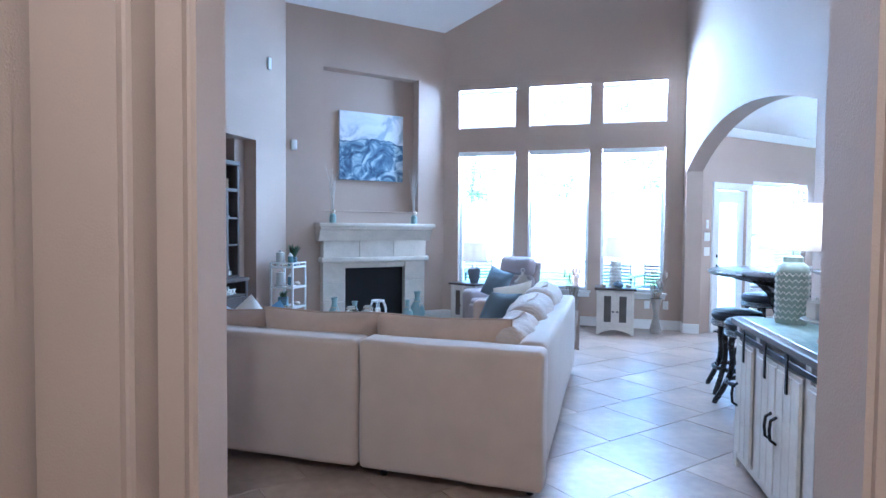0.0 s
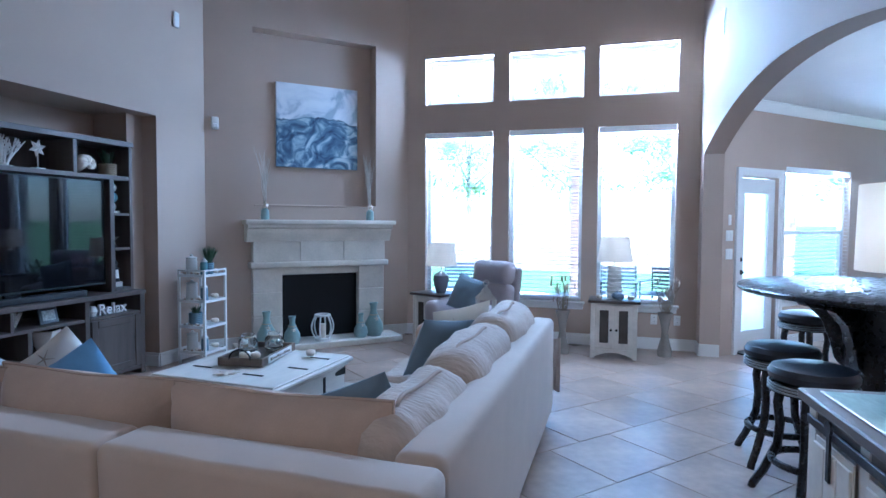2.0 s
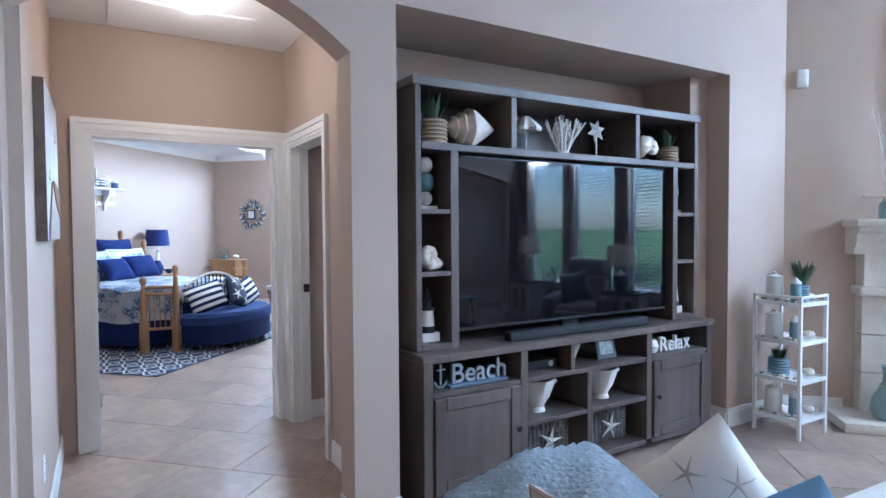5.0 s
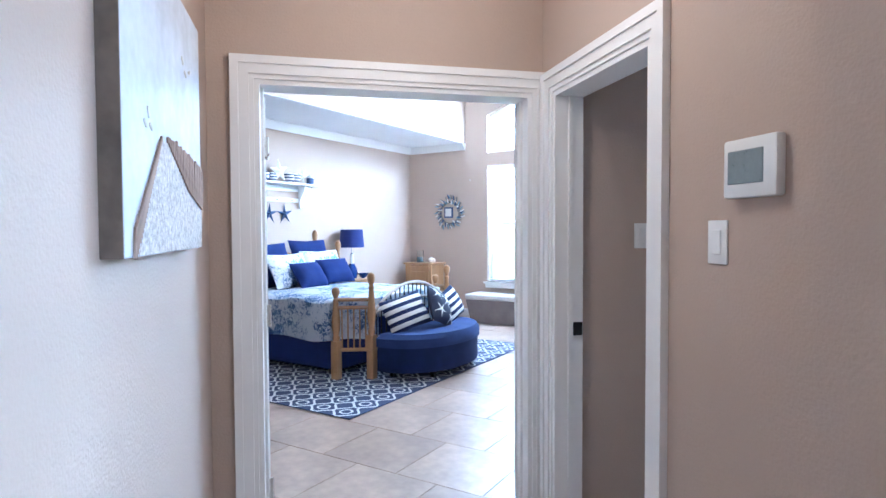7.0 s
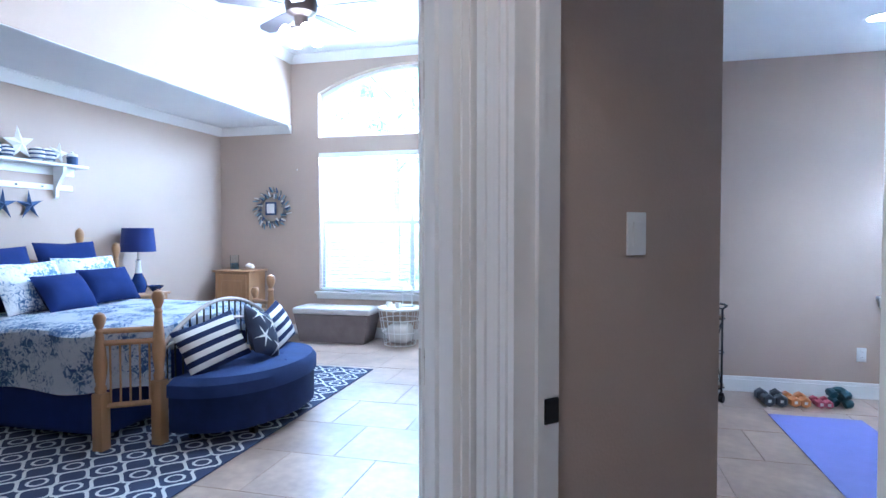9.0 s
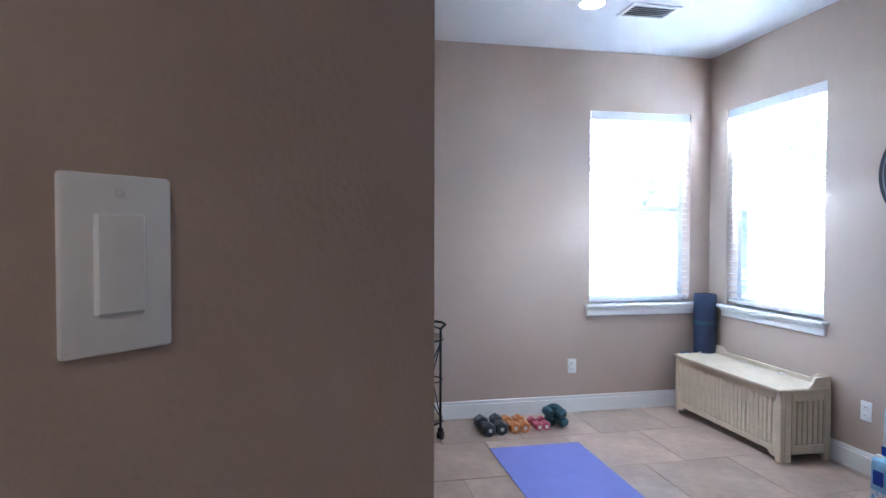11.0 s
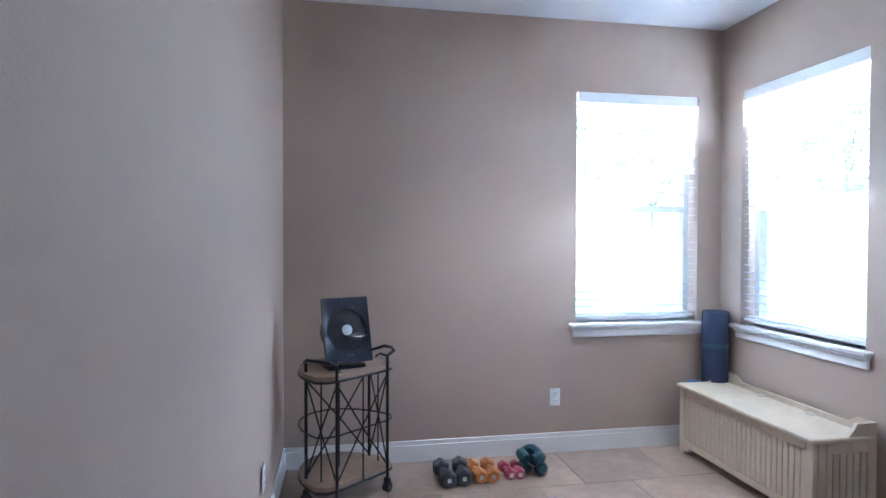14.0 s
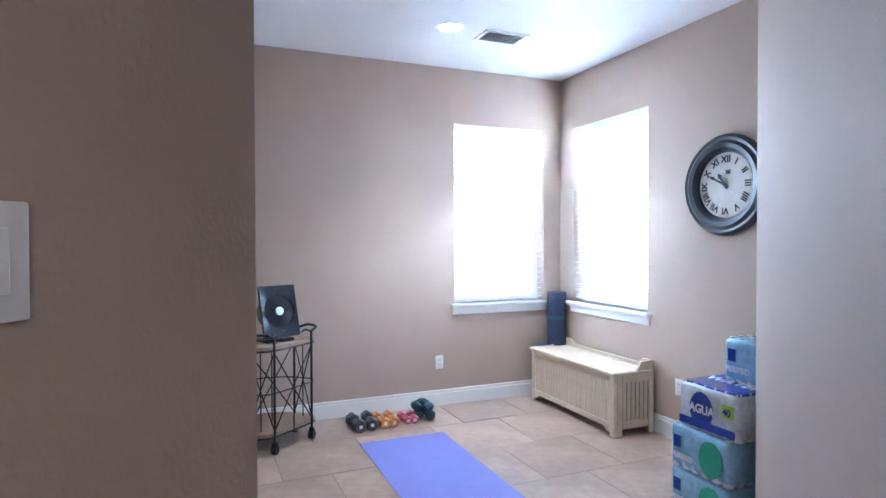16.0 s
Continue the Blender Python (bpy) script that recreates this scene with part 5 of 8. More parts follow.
for sx_ in (-1, 1):
    for sy_ in (-1, 1):
        part("post", bx(sx_ * 0.07 - 0.008, sy_ * 0.07 - 0.008, 0.025, sx_ * 0.07 + 0.008, sy_ * 0.07 + 0.008, 0.25, 0), NICKEL, ln)
part("roof", lathe([(0.115, 0.25), (0.11, 0.262), (0.06, 0.30), (0.045, 0.33), (0.02, 0.345), (0.01, 0.37)], 4), NICKEL, ln).matrix_local = pose(0, 0, 0, 0, 0, 45)
part("ring", tube([(0.022 * math.cos(a), 0, 0.385 + 0.022 * math.sin(a)) for a in [2 * math.pi * k / 12 for k in range(12)]], 0.004, 6, closed=True), NICKEL, ln)
part("candle", lathe([(0.035, 0.025), (0.035, 0.14)], 14), SHELLC, ln)
# ---- television wall ----
TM = frame2((-4.11, 3.58), 90)
unit = thing("tv_console", "weathered dark oak television console with open shelves and doors", "tv console", TM)
W = 2.34
part("worktop", bx(-0.012, -0.012, 0.785, W + 0.012, 0.58, 0.827, 0.005), DARKWOOD, unit)
for x0, x1 in ((0.0, 0.055), (0.625, 0.675), (1.665, 1.715), (W - 0.055, W)):
    part("upright", bx(x0, 0.0, 0.0 if x0 in (0.0, W - 0.055) else 0.085, x1, 0.57, 0.784, 0.003), DARKWOODV, unit)
part("upright", bx(1.14, 0.004, 0.085, 1.18, 0.56, 0.628, 0.003), DARKWOODV, unit)
part("upright", bx(1.005, 0.004, 0.629, 1.035, 0.56, 0.784, 0.003), DARKWOODV, unit)
for x0, x1 in ((0.056, 0.624), (0.676, 1.664), (1.716, W - 0.056)):
    part("shelf", bx(x0, 0.002, 0.60, x1, 0.565, 0.628, 0.003), DARKWOOD, unit)
    part("bottom_rail", bx(x0, 0.002, 0.05, x1, 0.565, 0.085, 0.003), DARKWOOD, unit)
for x0, x1 in ((0.676, 1.139), (1.181, 1.664)):
    part("shelf", bx(x0, 0.004, 0.345, x1, 0.56, 0.372, 0.003), DARKWOOD, unit)
part("back_board", bx(0.05, 0.57, 0.05, W - 0.05, 0.58, 0.784, 0), DARKWOODV, unit)
for x0, x1, kx in ((0.06, 0.62, 0.59), (1.72, W - 0.06, 1.755)):
    d = part("door", bx(x0, 0.0, 0.09, x1, 0.022, 0.596, 0.003), DARKWOODV, unit)
    bm = bmesh.new()
    for q in ((x0, 0.09, x0 + 0.07, 0.596), (x1 - 0.07, 0.09, x1, 0.596), (x0 + 0.07, 0.09, x1 - 0.07, 0.16), (x0 + 0.07, 0.526, x1 - 0.07, 0.596)):
        box(bm, q[0] + 0.002, -0.012, q[1] + 0.002, q[2] - 0.002, 0.0, q[3] - 0.002, 0.003, 1)
    part("door_frame", bm, DARKWOODV, d)
    part("knob", lathe([(0.006, 0), (0.006, 0.014), (0.017, 0.022), (0.01, 0.03)], 12), BLACK, d, "black knob").matrix_local = pose(kx, -0.012, 0.36, 90, 0, 0)
hutch = thing("tv_hutch", "weathered dark oak hutch with cubbies framing the television", "shelf", TM @ Matrix.Translation((0, 0.11, 0.828)))
for x0, x1 in ((0.02, 0.055), (0.235, 0.285), (2.055, 2.105), (W - 0.055, W - 0.02)):
    part("upright", bx(x0, 0, 0, x1, 0.40, 1.07 if 0.1 < x0 < 2.2 else 1.40, 0.003), DARKWOODV, hutch)
part("top_board", bx(0.0, -0.008, 1.40, W, 0.42, 1.45, 0.004), DARKWOOD, hutch)
part("long_shelf", bx(0.056, 0.0, 1.07, W - 0.056, 0.40, 1.11, 0.003), DARKWOOD, hutch)
for x in (0.645, 1.675):
    part("divider", bx(x, 0.0, 1.111, x + 0.04, 0.40, 1.399, 0.003), DARKWOODV, hutch)
for x0, x1 in ((0.056, 0.234), (2.106, W - 0.056)):
    for z in (0.395, 0.73):
        part("shelf", bx(x0, 0.004, z, x1, 0.40, z + 0.025, 0.002), DARKWOOD, hutch)
    part("cubby_foot", bx(x0, 0.0, 0.0, x1, 0.40, 0.03, 0.002), DARKWOOD, hutch)
part("back_board", bx(0.03, 0.41, 1.08, W - 0.03, 0.42, 1.40, 0), DARKWOODV, hutch)
part("back_board", bx(0.03, 0.41, 0.0, 0.26, 0.42, 1.08, 0), DARKWOODV, hutch)
part("back_board", bx(2.08, 0.41, 0.0, W - 0.03, 0.42, 1.08, 0), DARKWOODV, hutch)
tv = thing("television", "large black flat television switched off on the console", "television", TM @ Matrix.Translation((0, 0.16, 0.828)))
part("bezel", bx(0.30, 0.0, 0.075, 2.04, 0.05, 1.06, 0.006), surf("black_plastic", (0.012, 0.012, 0.013), 0.35, vary=0.1, bump=0.02), tv)
part("screen", bx(0.312, -0.003, 0.095, 2.028, 0.01, 1.048, 0.001), SCREEN, tv, "dark reflective screen")
part("stand", bx(0.75, -0.02, 0.0, 1.6, 0.16, 0.012, 0.004), BLACK, tv)
part("neck", bx(1.1, 0.03, 0.012, 1.24, 0.06, 0.09, 0.004), BLACK, tv)
sb = thing("soundbar", "black soundbar below the television", "soundbar", TM @ Matrix.Translation((0.60, 0.06, 0.828)))
part("bar", bx(0, 0, 0.0, 1.15, 0.07, 0.055, 0.012, 2), surf("black_grille", (0.02, 0.02, 0.022), 0.7, fine=400, bump=0.5), sb)


def word(text, size, depth, m, mat, name, label, cat="sign"):
    cu = bpy.data.curves.new(name, "FONT")
    cu.body, cu.size, cu.extrude, cu.bevel_depth = text, size, depth, 0.0015
    tmp = bpy.data.objects.new(name, cu)
    scene.collection.objects.link(tmp)
    me = bpy.data.meshes.new_from_object(tmp.evaluated_get(bpy.context.evaluated_depsgraph_get()))
    bpy.data.objects.remove(tmp), bpy.data.curves.remove(cu)
    me.materials.clear()
    me.materials.append(mat)
    ob = new(name, me)
    ob.matrix_world = m
    return tagged(ob, label, cat)


GALV = surf("galvanised_grey", (0.42, 0.45, 0.47), 0.4, metal=0.6, vary=0.2, scale=14, bump=0.1)
SH = 0.6285
w1 = thing("beach_sign", "grey metal letters spelling Beach on the console shelf", "sign", TM @ pose(0.20, 0.06, SH))
part("sign_base", bx(-0.02, -0.02, 0, 0.36, 0.05, 0.015, 0.002), surf("blue_grey_paint", (0.13, 0.19, 0.24), 0.6), w1)
wd = word("Beach", 0.155, 0.012, Matrix(), GALV, "letters", "")
del wd["category"]
wd.parent, wd.matrix_local = w1, pose(0.0, 0.015, 0.017, 90, 0, 0)
bm = tube([(-0.06, 0.01, 0.13), (-0.06, 0.01, 0.02)], 0.006, 6)
tube([(-0.06 + 0.035 * math.cos(a), 0.01, 0.04 + 0.035 * math.sin(a)) for a in [math.pi + math.pi * k / 8 for k in range(9)]], 0.006, 6, bm)
tube([(-0.085, 0.01, 0.1), (-0.035, 0.01, 0.1)], 0.005, 6, bm)
part("anchor", bm, GALV, w1)
w2 = thing("relax_sign", "white letters spelling Relax on the console shelf", "sign", TM @ pose(1.83, 0.06, SH))
wd = word("Relax", 0.145, 0.012, Matrix(), CERAMIC, "letters", "")
del wd["category"]
wd.parent, wd.matrix_local = w2, pose(0.03, 0.015, 0.003, 90, 0, 0)
part("float_ball", lathe([(0.0, 0), (0.03, 0.006), (0.048, 0.05), (0.03, 0.094), (0.0, 0.1)], 18), CERAMIC, w2).matrix_local = pose(-0.03, 0.015, 0.0)
bxd = thing("cable_box", "black cable box on the console shelf", "cable box", TM @ pose(0.70, 0.10, SH))
part("case", bx(0, 0, 0.008, 0.28, 0.2, 0.06, 0.004), BLACK, bxd)
part("dial", lathe([(0.018, 0), (0.018, 0.004)], 16), GALV, bxd).matrix_local = pose(0.23, 0.0, 0.034, 90, 0, 0)
CORALC = surf("white_coral", (0.72, 0.69, 0.64), 0.75, vary=0.08, fine=60, bump=0.3)


def coral_fingers(h, seed, n=16, r=0.009):
    """Upright fingers fanning from one foot, each forked."""
    rr = random.Random(seed)
    for k in range(n):
        bm, a = bmesh.new(), (k + 0.5) / n * 2 - 1
        lean = Vector((a * 0.62 + rr.uniform(-0.08, 0.08), rr.uniform(-0.3, 0.3), 1.0)).normalized()
        l, q = h * rr.uniform(0.72, 1.0), rr.uniform(-0.06, 0.06)
        foot = Vector((a * h * 0.12, rr.uniform(-0.2, 0.2) * h * 0.4, 0.03 * h))
        mid_ = foot + lean * l * 0.5 + Vector((q * h, 0, 0))
        tube([foot, mid_, foot + lean * l], r, 6, bm, r * 0.5)
        for at_ in (0.45, 0.62, 0.8):
            p, side = foot + lean * l * at_, rr.choice((-1, 1))
            tube([p, p + Vector((side * 0.07 * h, rr.uniform(-0.05, 0.05) * h, 0.08 * h)), p + Vector((side * 0.09 * h, 0, 0.19 * h))], r * 0.75, 6, bm, r * 0.45)
        yield bm


def coral(m, h, label, seed, stand=0.0, base=True):
    c = thing("coral", label, "coral", m)
    if base:
        part("base", bx(-0.06, -0.035, 0, 0.06, 0.035, 0.014, 0.002), CORALC, c)
    if stand:
        part("rod", lathe([(0.005, 0.014), (0.005, stand + 0.02)], 8), CORALC, c)
    part("foot", lathe([(0.0, 0.0), (h * 0.17, 0.0), (h * 0.15, h * 0.08), (0.0, h * 0.12)], 12), CORALC, c).matrix_local = pose(0, 0, stand + 0.012)
    for bm in coral_fingers(h, seed):
        part("branch", bm, CORALC, c).matrix_local = pose(0, 0, stand + 0.012)
    return c


H0 = TM @ Matrix.Translation((0, 0.11 + 0.15, 0.828))
TOPZ = 1.111
for x, lab in ((0.87, "white fan shell mounted on a stand"), (1.465, "white starfish mounted on a stand")):
    t = thing("mounted_shell", lab, "ornament", H0 @ pose(x, 0, TOPZ))
    part("base", bx(-0.045, -0.035, 0, 0.045, 0.035, 0.018, 0.002), CORALC, t)
    part("rod", lathe([(0.005, 0.014), (0.005, 0.15)], 8), CORALC, t)
    if x < 1:
        bm = lathe([(0.0, 0.165), (0.035, 0.15), (0.085, 0.135), (0.09, 0.15), (0.07, 0.175), (0.045, 0.20), (0.02, 0.225), (0.0, 0.23)], 24)
        for q in bm.verts:
            q.co.xy *= 1 + 0.14 * math.sin(7 * math.atan2(q.co.y, q.co.x))
        part("fan_shell", bm, CORALC, t)
    else:
        part("starfish", star(bmesh.new(), 0.082, 0.025, pose(0, 0, 0.185, 0, 12, 0), n=6, fat=0.5), CORALC, t)
coral(H0 @ pose(1.17, 0, TOPZ), 0.25, "white branching coral on the hutch", 3)
coral(TM @ pose(1.12, 0.14, SH), 0.14, "white finger coral on the console shelf", 6, base=False)
WICKER = surf("tan_wicker", (0.34, 0.26, 0.17), 0.8, vary=0.25, fine=90, bump=0.6)
GREYWICKER = surf("grey_wicker", (0.20, 0.19, 0.18), 0.8, vary=0.3, fine=90, bump=0.6)
SUCC = surf("succulent_green", (0.13, 0.20, 0.12), 0.6, vary=0.3)


def plant(m, r, h, label, pot=None, seed=1, leafh=0.16):
    t = thing("potted_plant", label, "plant", m)
    bm = lathe([(0, 0), (r * 0.85, 0), (r, h * 0.3), (r, h), (r * 0.85, h), (r * 0.8, h * 0.85), (0, h * 0.85)], 18)
    pt = part("pot", bm, pot or WICKER, t)
    for k in range(6):
        part("weave", tube([(r * 1.01 * math.cos(a), r * 1.01 * math.sin(a), h * (0.1 + 0.16 * k)) for a in [2 * math.pi * q / 18 for q in range(18)]], h * 0.06, 5, closed=True), pot or WICKER, pt)
    rr, bm = random.Random(seed), bmesh.new()
    for k in range(48):
        a, lean = rr.uniform(0, 6.28), rr.uniform(0.05, 0.6)
        hh = leafh * rr.uniform(0.6, 1.0)
        b0 = Vector((r * 0.4 * math.cos(a), r * 0.4 * math.sin(a), h * 0.85))
        pts = [b0 + Vector((lean * hh * math.cos(a) * u ** 1.3, lean * hh * math.sin(a) * u ** 1.3, hh * u)) for u in (0, 0.35, 0.7, 1)]
        w, prev = hh * 0.075, None
        side = Vector((-math.sin(a), math.cos(a), 0))
        for p, f in zip(pts, (0.7, 1.0, 0.8, 0.05)):
            cur = (bm.verts.new(p + side * w * f), bm.verts.new(p - side * w * f + Vector((0, 0, 0.002))))
            if prev:
                bm.faces.new((prev[0], prev[1], cur[1], cur[0]))
            prev = cur
    bmesh.ops.solidify(bm, geom=bm.faces[:], thickness=0.002)
    part("leaves", bm, SUCC, t, "spiky green leaves")
    return t


plant(H0 @ pose(0.20, 0, TOPZ), 0.085, 0.14, "spiky succulent in a wicker basket on the hutch", seed=11, leafh=0.17)
plant(H0 @ pose(2.175, 0, TOPZ), 0.075, 0.12, "spiky succulent in a wicker basket on the hutch", seed=12)


def conch(m, r, label):
    """A big spindle shell lying on its side."""
    prof = [(0.0, 0), (0.25, 0.25), (0.62, 0.75), (0.95, 1.25), (1.0, 1.5), (0.72, 1.8), (0.78, 1.95), (0.5, 2.2), (0.55, 2.32), (0.3, 2.5), (0.0, 2.75)]
    bm = lathe([(a * r, z * r) for a, z in prof], 20)
    for v in bm.verts:
        ang = math.atan2(v.co.y, v.co.x)
        v.co.xy *= 1 + 0.10 * math.sin(6 * ang) * (v.co.z / (2.7 * r)) + 0.03 * math.sin(v.co.z / r * 14)
    bmesh.ops.transform(bm, matrix=pose(0, 0, r, 0, 90, 0), verts=bm.verts[:])
    low = min(v.co.z for v in bm.verts)
    bmesh.ops.translate(bm, vec=(-1.3 * r, 0, -low), verts=bm.verts[:])
    return solid("conch_shell", bm, SHELLC, label, "seashell", m)


conch(H0 @ pose(0.455, -0.02, TOPZ, 0, 0, 172), 0.112, "large cream conch shell on the hutch")
bm = shell_mesh(0.12, 1.6, 50, 12, 0.5)
bmesh.ops.transform(bm, matrix=pose(0, 0, 0, 70, 0, 0), verts=bm.verts[:])
bmesh.ops.translate(bm, vec=(0, 0, -min(v.co.z for v in bm.verts)), verts=bm.verts[:])
solid("scallop_shell", bm, SHELLC, "cream coiled shell standing on the hutch", "seashell", H0 @ pose(1.885, 0, TOPZ))
BLUEGLASS = surf("blue_green_glass", (0.15, 0.27, 0.30), 0.25, vary=0.1, bump=0)
for x, z0 in ((0.145, 0.0), (2.195, 0.0)):
    t = thing("stacked_balls", "stack of white and blue balls on a plinth", "ornament", H0 @ pose(x, -0.02, 0.7565))
    part("plinth", bx(-0.06, -0.04, 0, 0.06, 0.04, 0.02, 0.002), CORALC, t)
    for r, z, mt in ((0.042, 0.06, CERAMIC), (0.055, 0.15, BLUEGLASS), (0.045, 0.245, CERAMIC)):
        part("ball", lathe([(r * math.sin(math.pi * k / 12), z - r * math.cos(math.pi * k / 12)) for k in range(13)], 18), mt, t)
    if x < 1:
        bm = shell_mesh(0.085, 1.9, 50, 12, 0.3)
        bmesh.ops.transform(bm, matrix=pose(0, 0, 0, 80, 0, 0), verts=bm.verts[:])
    else:
        bm = star(bmesh.new(), 0.09, 0.025, pose(0, 0, 0))
    bmesh.ops.translate(bm, vec=(0, 0, -min(v.co.z for v in bm.verts)), verts=bm.verts[:])
    solid("shell_ornament", bm, SHELLC, "white nautilus or starfish ornament in a cubby", "ornament", H0 @ pose(x, -0.02, 0.4215))
    t = thing("model_lighthouse", "small black and white wooden lighthouse in a cubby", "ornament", H0 @ pose(x, -0.04, 0.031))
    part("rock_base", bx(-0.055, -0.045, 0, 0.055, 0.045, 0.05, 0.004), CORALC, t)
    part("tower", lathe([(0.045, 0.05), (0.034, 0.17)], 16), CERAMIC, t)
    part("band", lathe([(0.046, 0.05), (0.043, 0.085)], 16), BLACK, t)
    part("gallery", lathe([(0.036, 0.17), (0.044, 0.175), (0.044, 0.185), (0.026, 0.187), (0.026, 0.22), (0.036, 0.225), (0.012, 0.265), (0.004, 0.29)], 16), BLACK, t)
ph = thing("photo_frame", "grey photo frame on the console shelf", "picture frame", TM @ pose(1.42, 0.12, SH, -14, 0, 0))
part("frame", bx(-0.085, -0.012, 0, 0.085, 0.006, 0.14, 0.004), surf("slate_frame", (0.07, 0.085, 0.095), 0.5), ph)
part("photo", bx(-0.058, -0.015, 0.028, 0.058, -0.011, 0.112, 0.001), surf("pale_print", (0.45, 0.47, 0.45), 0.4, vary=0.4, scale=30), ph, "pale print")
for k, x in enumerate((0.86, 1.40)):
    t = thing("shell_planter", "white shell-shaped planter in the console", "planter", TM @ pose(x, 0.16, 0.3725, 0, 0, 25))
    bm = lathe([(0, 0), (0.06, 0), (0.05, 0.03), (0.085, 0.09), (0.11, 0.17), (0.12, 0.2), (0.108, 0.2), (0.08, 0.1), (0, 0.06)], 20)
    for v in bm.verts:
        v.co.xy *= 1 + 0.09 * math.sin(5 * math.atan2(v.co.y, v.co.x)) * v.co.z / 0.2
        v.co.x *= 1 + 0.35 * max(0, v.co.x) * 4
        if v.co.x > 0.08 and v.co.z > 0.1:
            v.co.z -= 0.03
    part("bowl", bm, CORALC, t)
    bk = thing("wicker_basket", "grey woven basket with a starfish in the console", "basket", TM @ pose((0.91, 1.42)[k], 0.28, 0.086))
    part("liner", bx(-0.17, -0.15, 0.0, 0.17, 0.16, 0.215, 0.01), GREYWICKER, bk)
    for q in range(7):
        z = 0.018 + q * 0.03
        part("weave", tube([(-0.172, -0.152, z), (0.172, -0.152, z), (0.172, 0.162, z), (-0.172, 0.162, z)], 0.013, 5, closed=True), GREYWICKER, bk)
    for q in range(11):
        part("stake", tube([(-0.165 + q * 0.033, -0.163, 0.005), (-0.165 + q * 0.033, -0.163, 0.215)], 0.006, 5), GREYWICKER, bk)
    part("starfish", star(bmesh.new(), 0.10, 0.02, pose(0.02, -0.178, 0.10, 0, 15, 0), fat=0.22), CORALC, bk, "white starfish")

# ---- white rack ----
rack = thing("shelf_rack", "white painted four-tier metal rack beside the fireplace", "rack", pose(-4.03, 6.28, 0))
for x in (0.012, 0.33):
    for y in (0.012, 0.345):
        part("post", bx(x - 0.012, y - 0.012, 0, x + 0.012, y + 0.012, 1.0, 0.003), WHITE, rack)
for z in (0.12, 0.39, 0.66, 0.93):
    s = part("shelf", bx(0.024, 0.024, z, 0.318, 0.333, z + 0.012, 0.002), WHITE, rack)
    bm = bmesh.new()
    for q in ((0.024, 0.0, 0.318, 0.012), (0.024, 0.345, 0.318, 0.357), (0.0, 0.024, 0.012, 0.333), (0.33, 0.024, 0.342, 0.333)):
        box(bm, q[0], q[1], z - 0.005, q[2], q[3], z + 0.022)
    part("shelf_rail", bm, WHITE, s)
for x0, y0, x1, y1 in ((0.024, 0.0, 0.318, 0.015), (0.33, 0.024, 0.342, 0.333)):
    part("top_rail", bx(x0, y0, 0.982, x1, y1, 1.0, 0.002), WHITE, rack)
JAR = surf("white_painted_tin", (0.66, 0.66, 0.64), 0.4, vary=0.08, bump=0.05)
BLUEPOT = surf("dusty_blue_pot", (0.18, 0.27, 0.33), 0.5, vary=0.1)
rr = random.Random(8)
for z in (0.132, 0.402, 0.672, 0.942):
    base_m = pose(-4.03, 6.28, z + 0.001)
    if z != 0.402:
        j = thing("canister", "white painted canister with a lid on the rack", "canister", base_m @ pose(0.10, 0.10, 0))
        part("body", lathe([(0, 0), (0.055, 0), (0.058, 0.02), (0.055, 0.15), (0.05, 0.165)], 20), JAR, j)
        part("lid", lathe([(0.056, 0.165), (0.056, 0.18), (0.03, 0.19), (0.012, 0.195), (0.015, 0.21), (0.0, 0.215)], 20), JAR, j)
        j = thing("canister", "small blue and white lighthouse canister on the rack", "canister", base_m @ pose(0.24, 0.12, 0))
        part("body", lathe([(0, 0), (0.038, 0), (0.036, 0.12), (0.03, 0.135)], 18), BLUEPOT if z < 0.9 else BLUEGLASS, j)
        part("lid", lathe([(0.04, 0.135), (0.02, 0.16), (0.004, 0.18)], 18), JAR, j)
    else:
        plant(base_m @ pose(0.12, 0.13, 0), 0.065, 0.13, "trailing plant in a blue pot on the rack", BLUEPOT, 21, 0.10)
    for k in range(6):
        s = rr.uniform(0.016, 0.03)
        solid("pebble_shell", shell_mesh(s, 1.8, 26, 7, 0.7), SHELLC if k % 2 else SANDY, "small shell on the rack shelf", "seashell", base_m @ pose(0.05 + 0.045 * k, 0.045 + 0.02 * (k % 2), 0, 0, 0, rr.uniform(0, 300)))
    shell(base_m @ pose(0.25, 0.26, 0, 0, 0, 30), 0.05, "coiled cream shell on the rack")
plant(pose(-4.03, 6.28, 0.943) @ pose(0.22, 0.22, 0), 0.05, 0.12, "grey-green grass in a blue pot on the rack", BLUEPOT, 22, 0.20)

# ---- barn-door cabinet with lamp ----
BM2 = frame2((1.055, 3.56), -85.7)
BARNTOP = surf("grey_weathered_top", (0.15, 0.13, 0.12), 0.55, vary=0.3, scale=3, fine=25, bump=0.25, stretch=(0.15, 1, 1))
barn = thing("sideboard", "distressed white sideboard with sliding barn doors and a grey top", "sideboard", BM2)
BW, BD, BHt = 1.74, 0.42, 0.93
part("top", bx(-0.03, -0.03, BHt - 0.04, BW + 0.02, BD, BHt, 0.006), BARNTOP, barn, "weathered grey top")
part("case", bx(0.0, 0.022, 0.06, BW, BD - 0.002, BHt - 0.041, 0.003), WHITEWOOD, barn)
for x in (0.0, 0.37, 1.06, BW - 0.06):
    part("stile", bx(x, 0.0, 0.0 if x in (0.0, BW - 0.06) else 0.09, x + 0.06, 0.021, BHt - 0.042, 0.003), WHITEWOOD, barn)
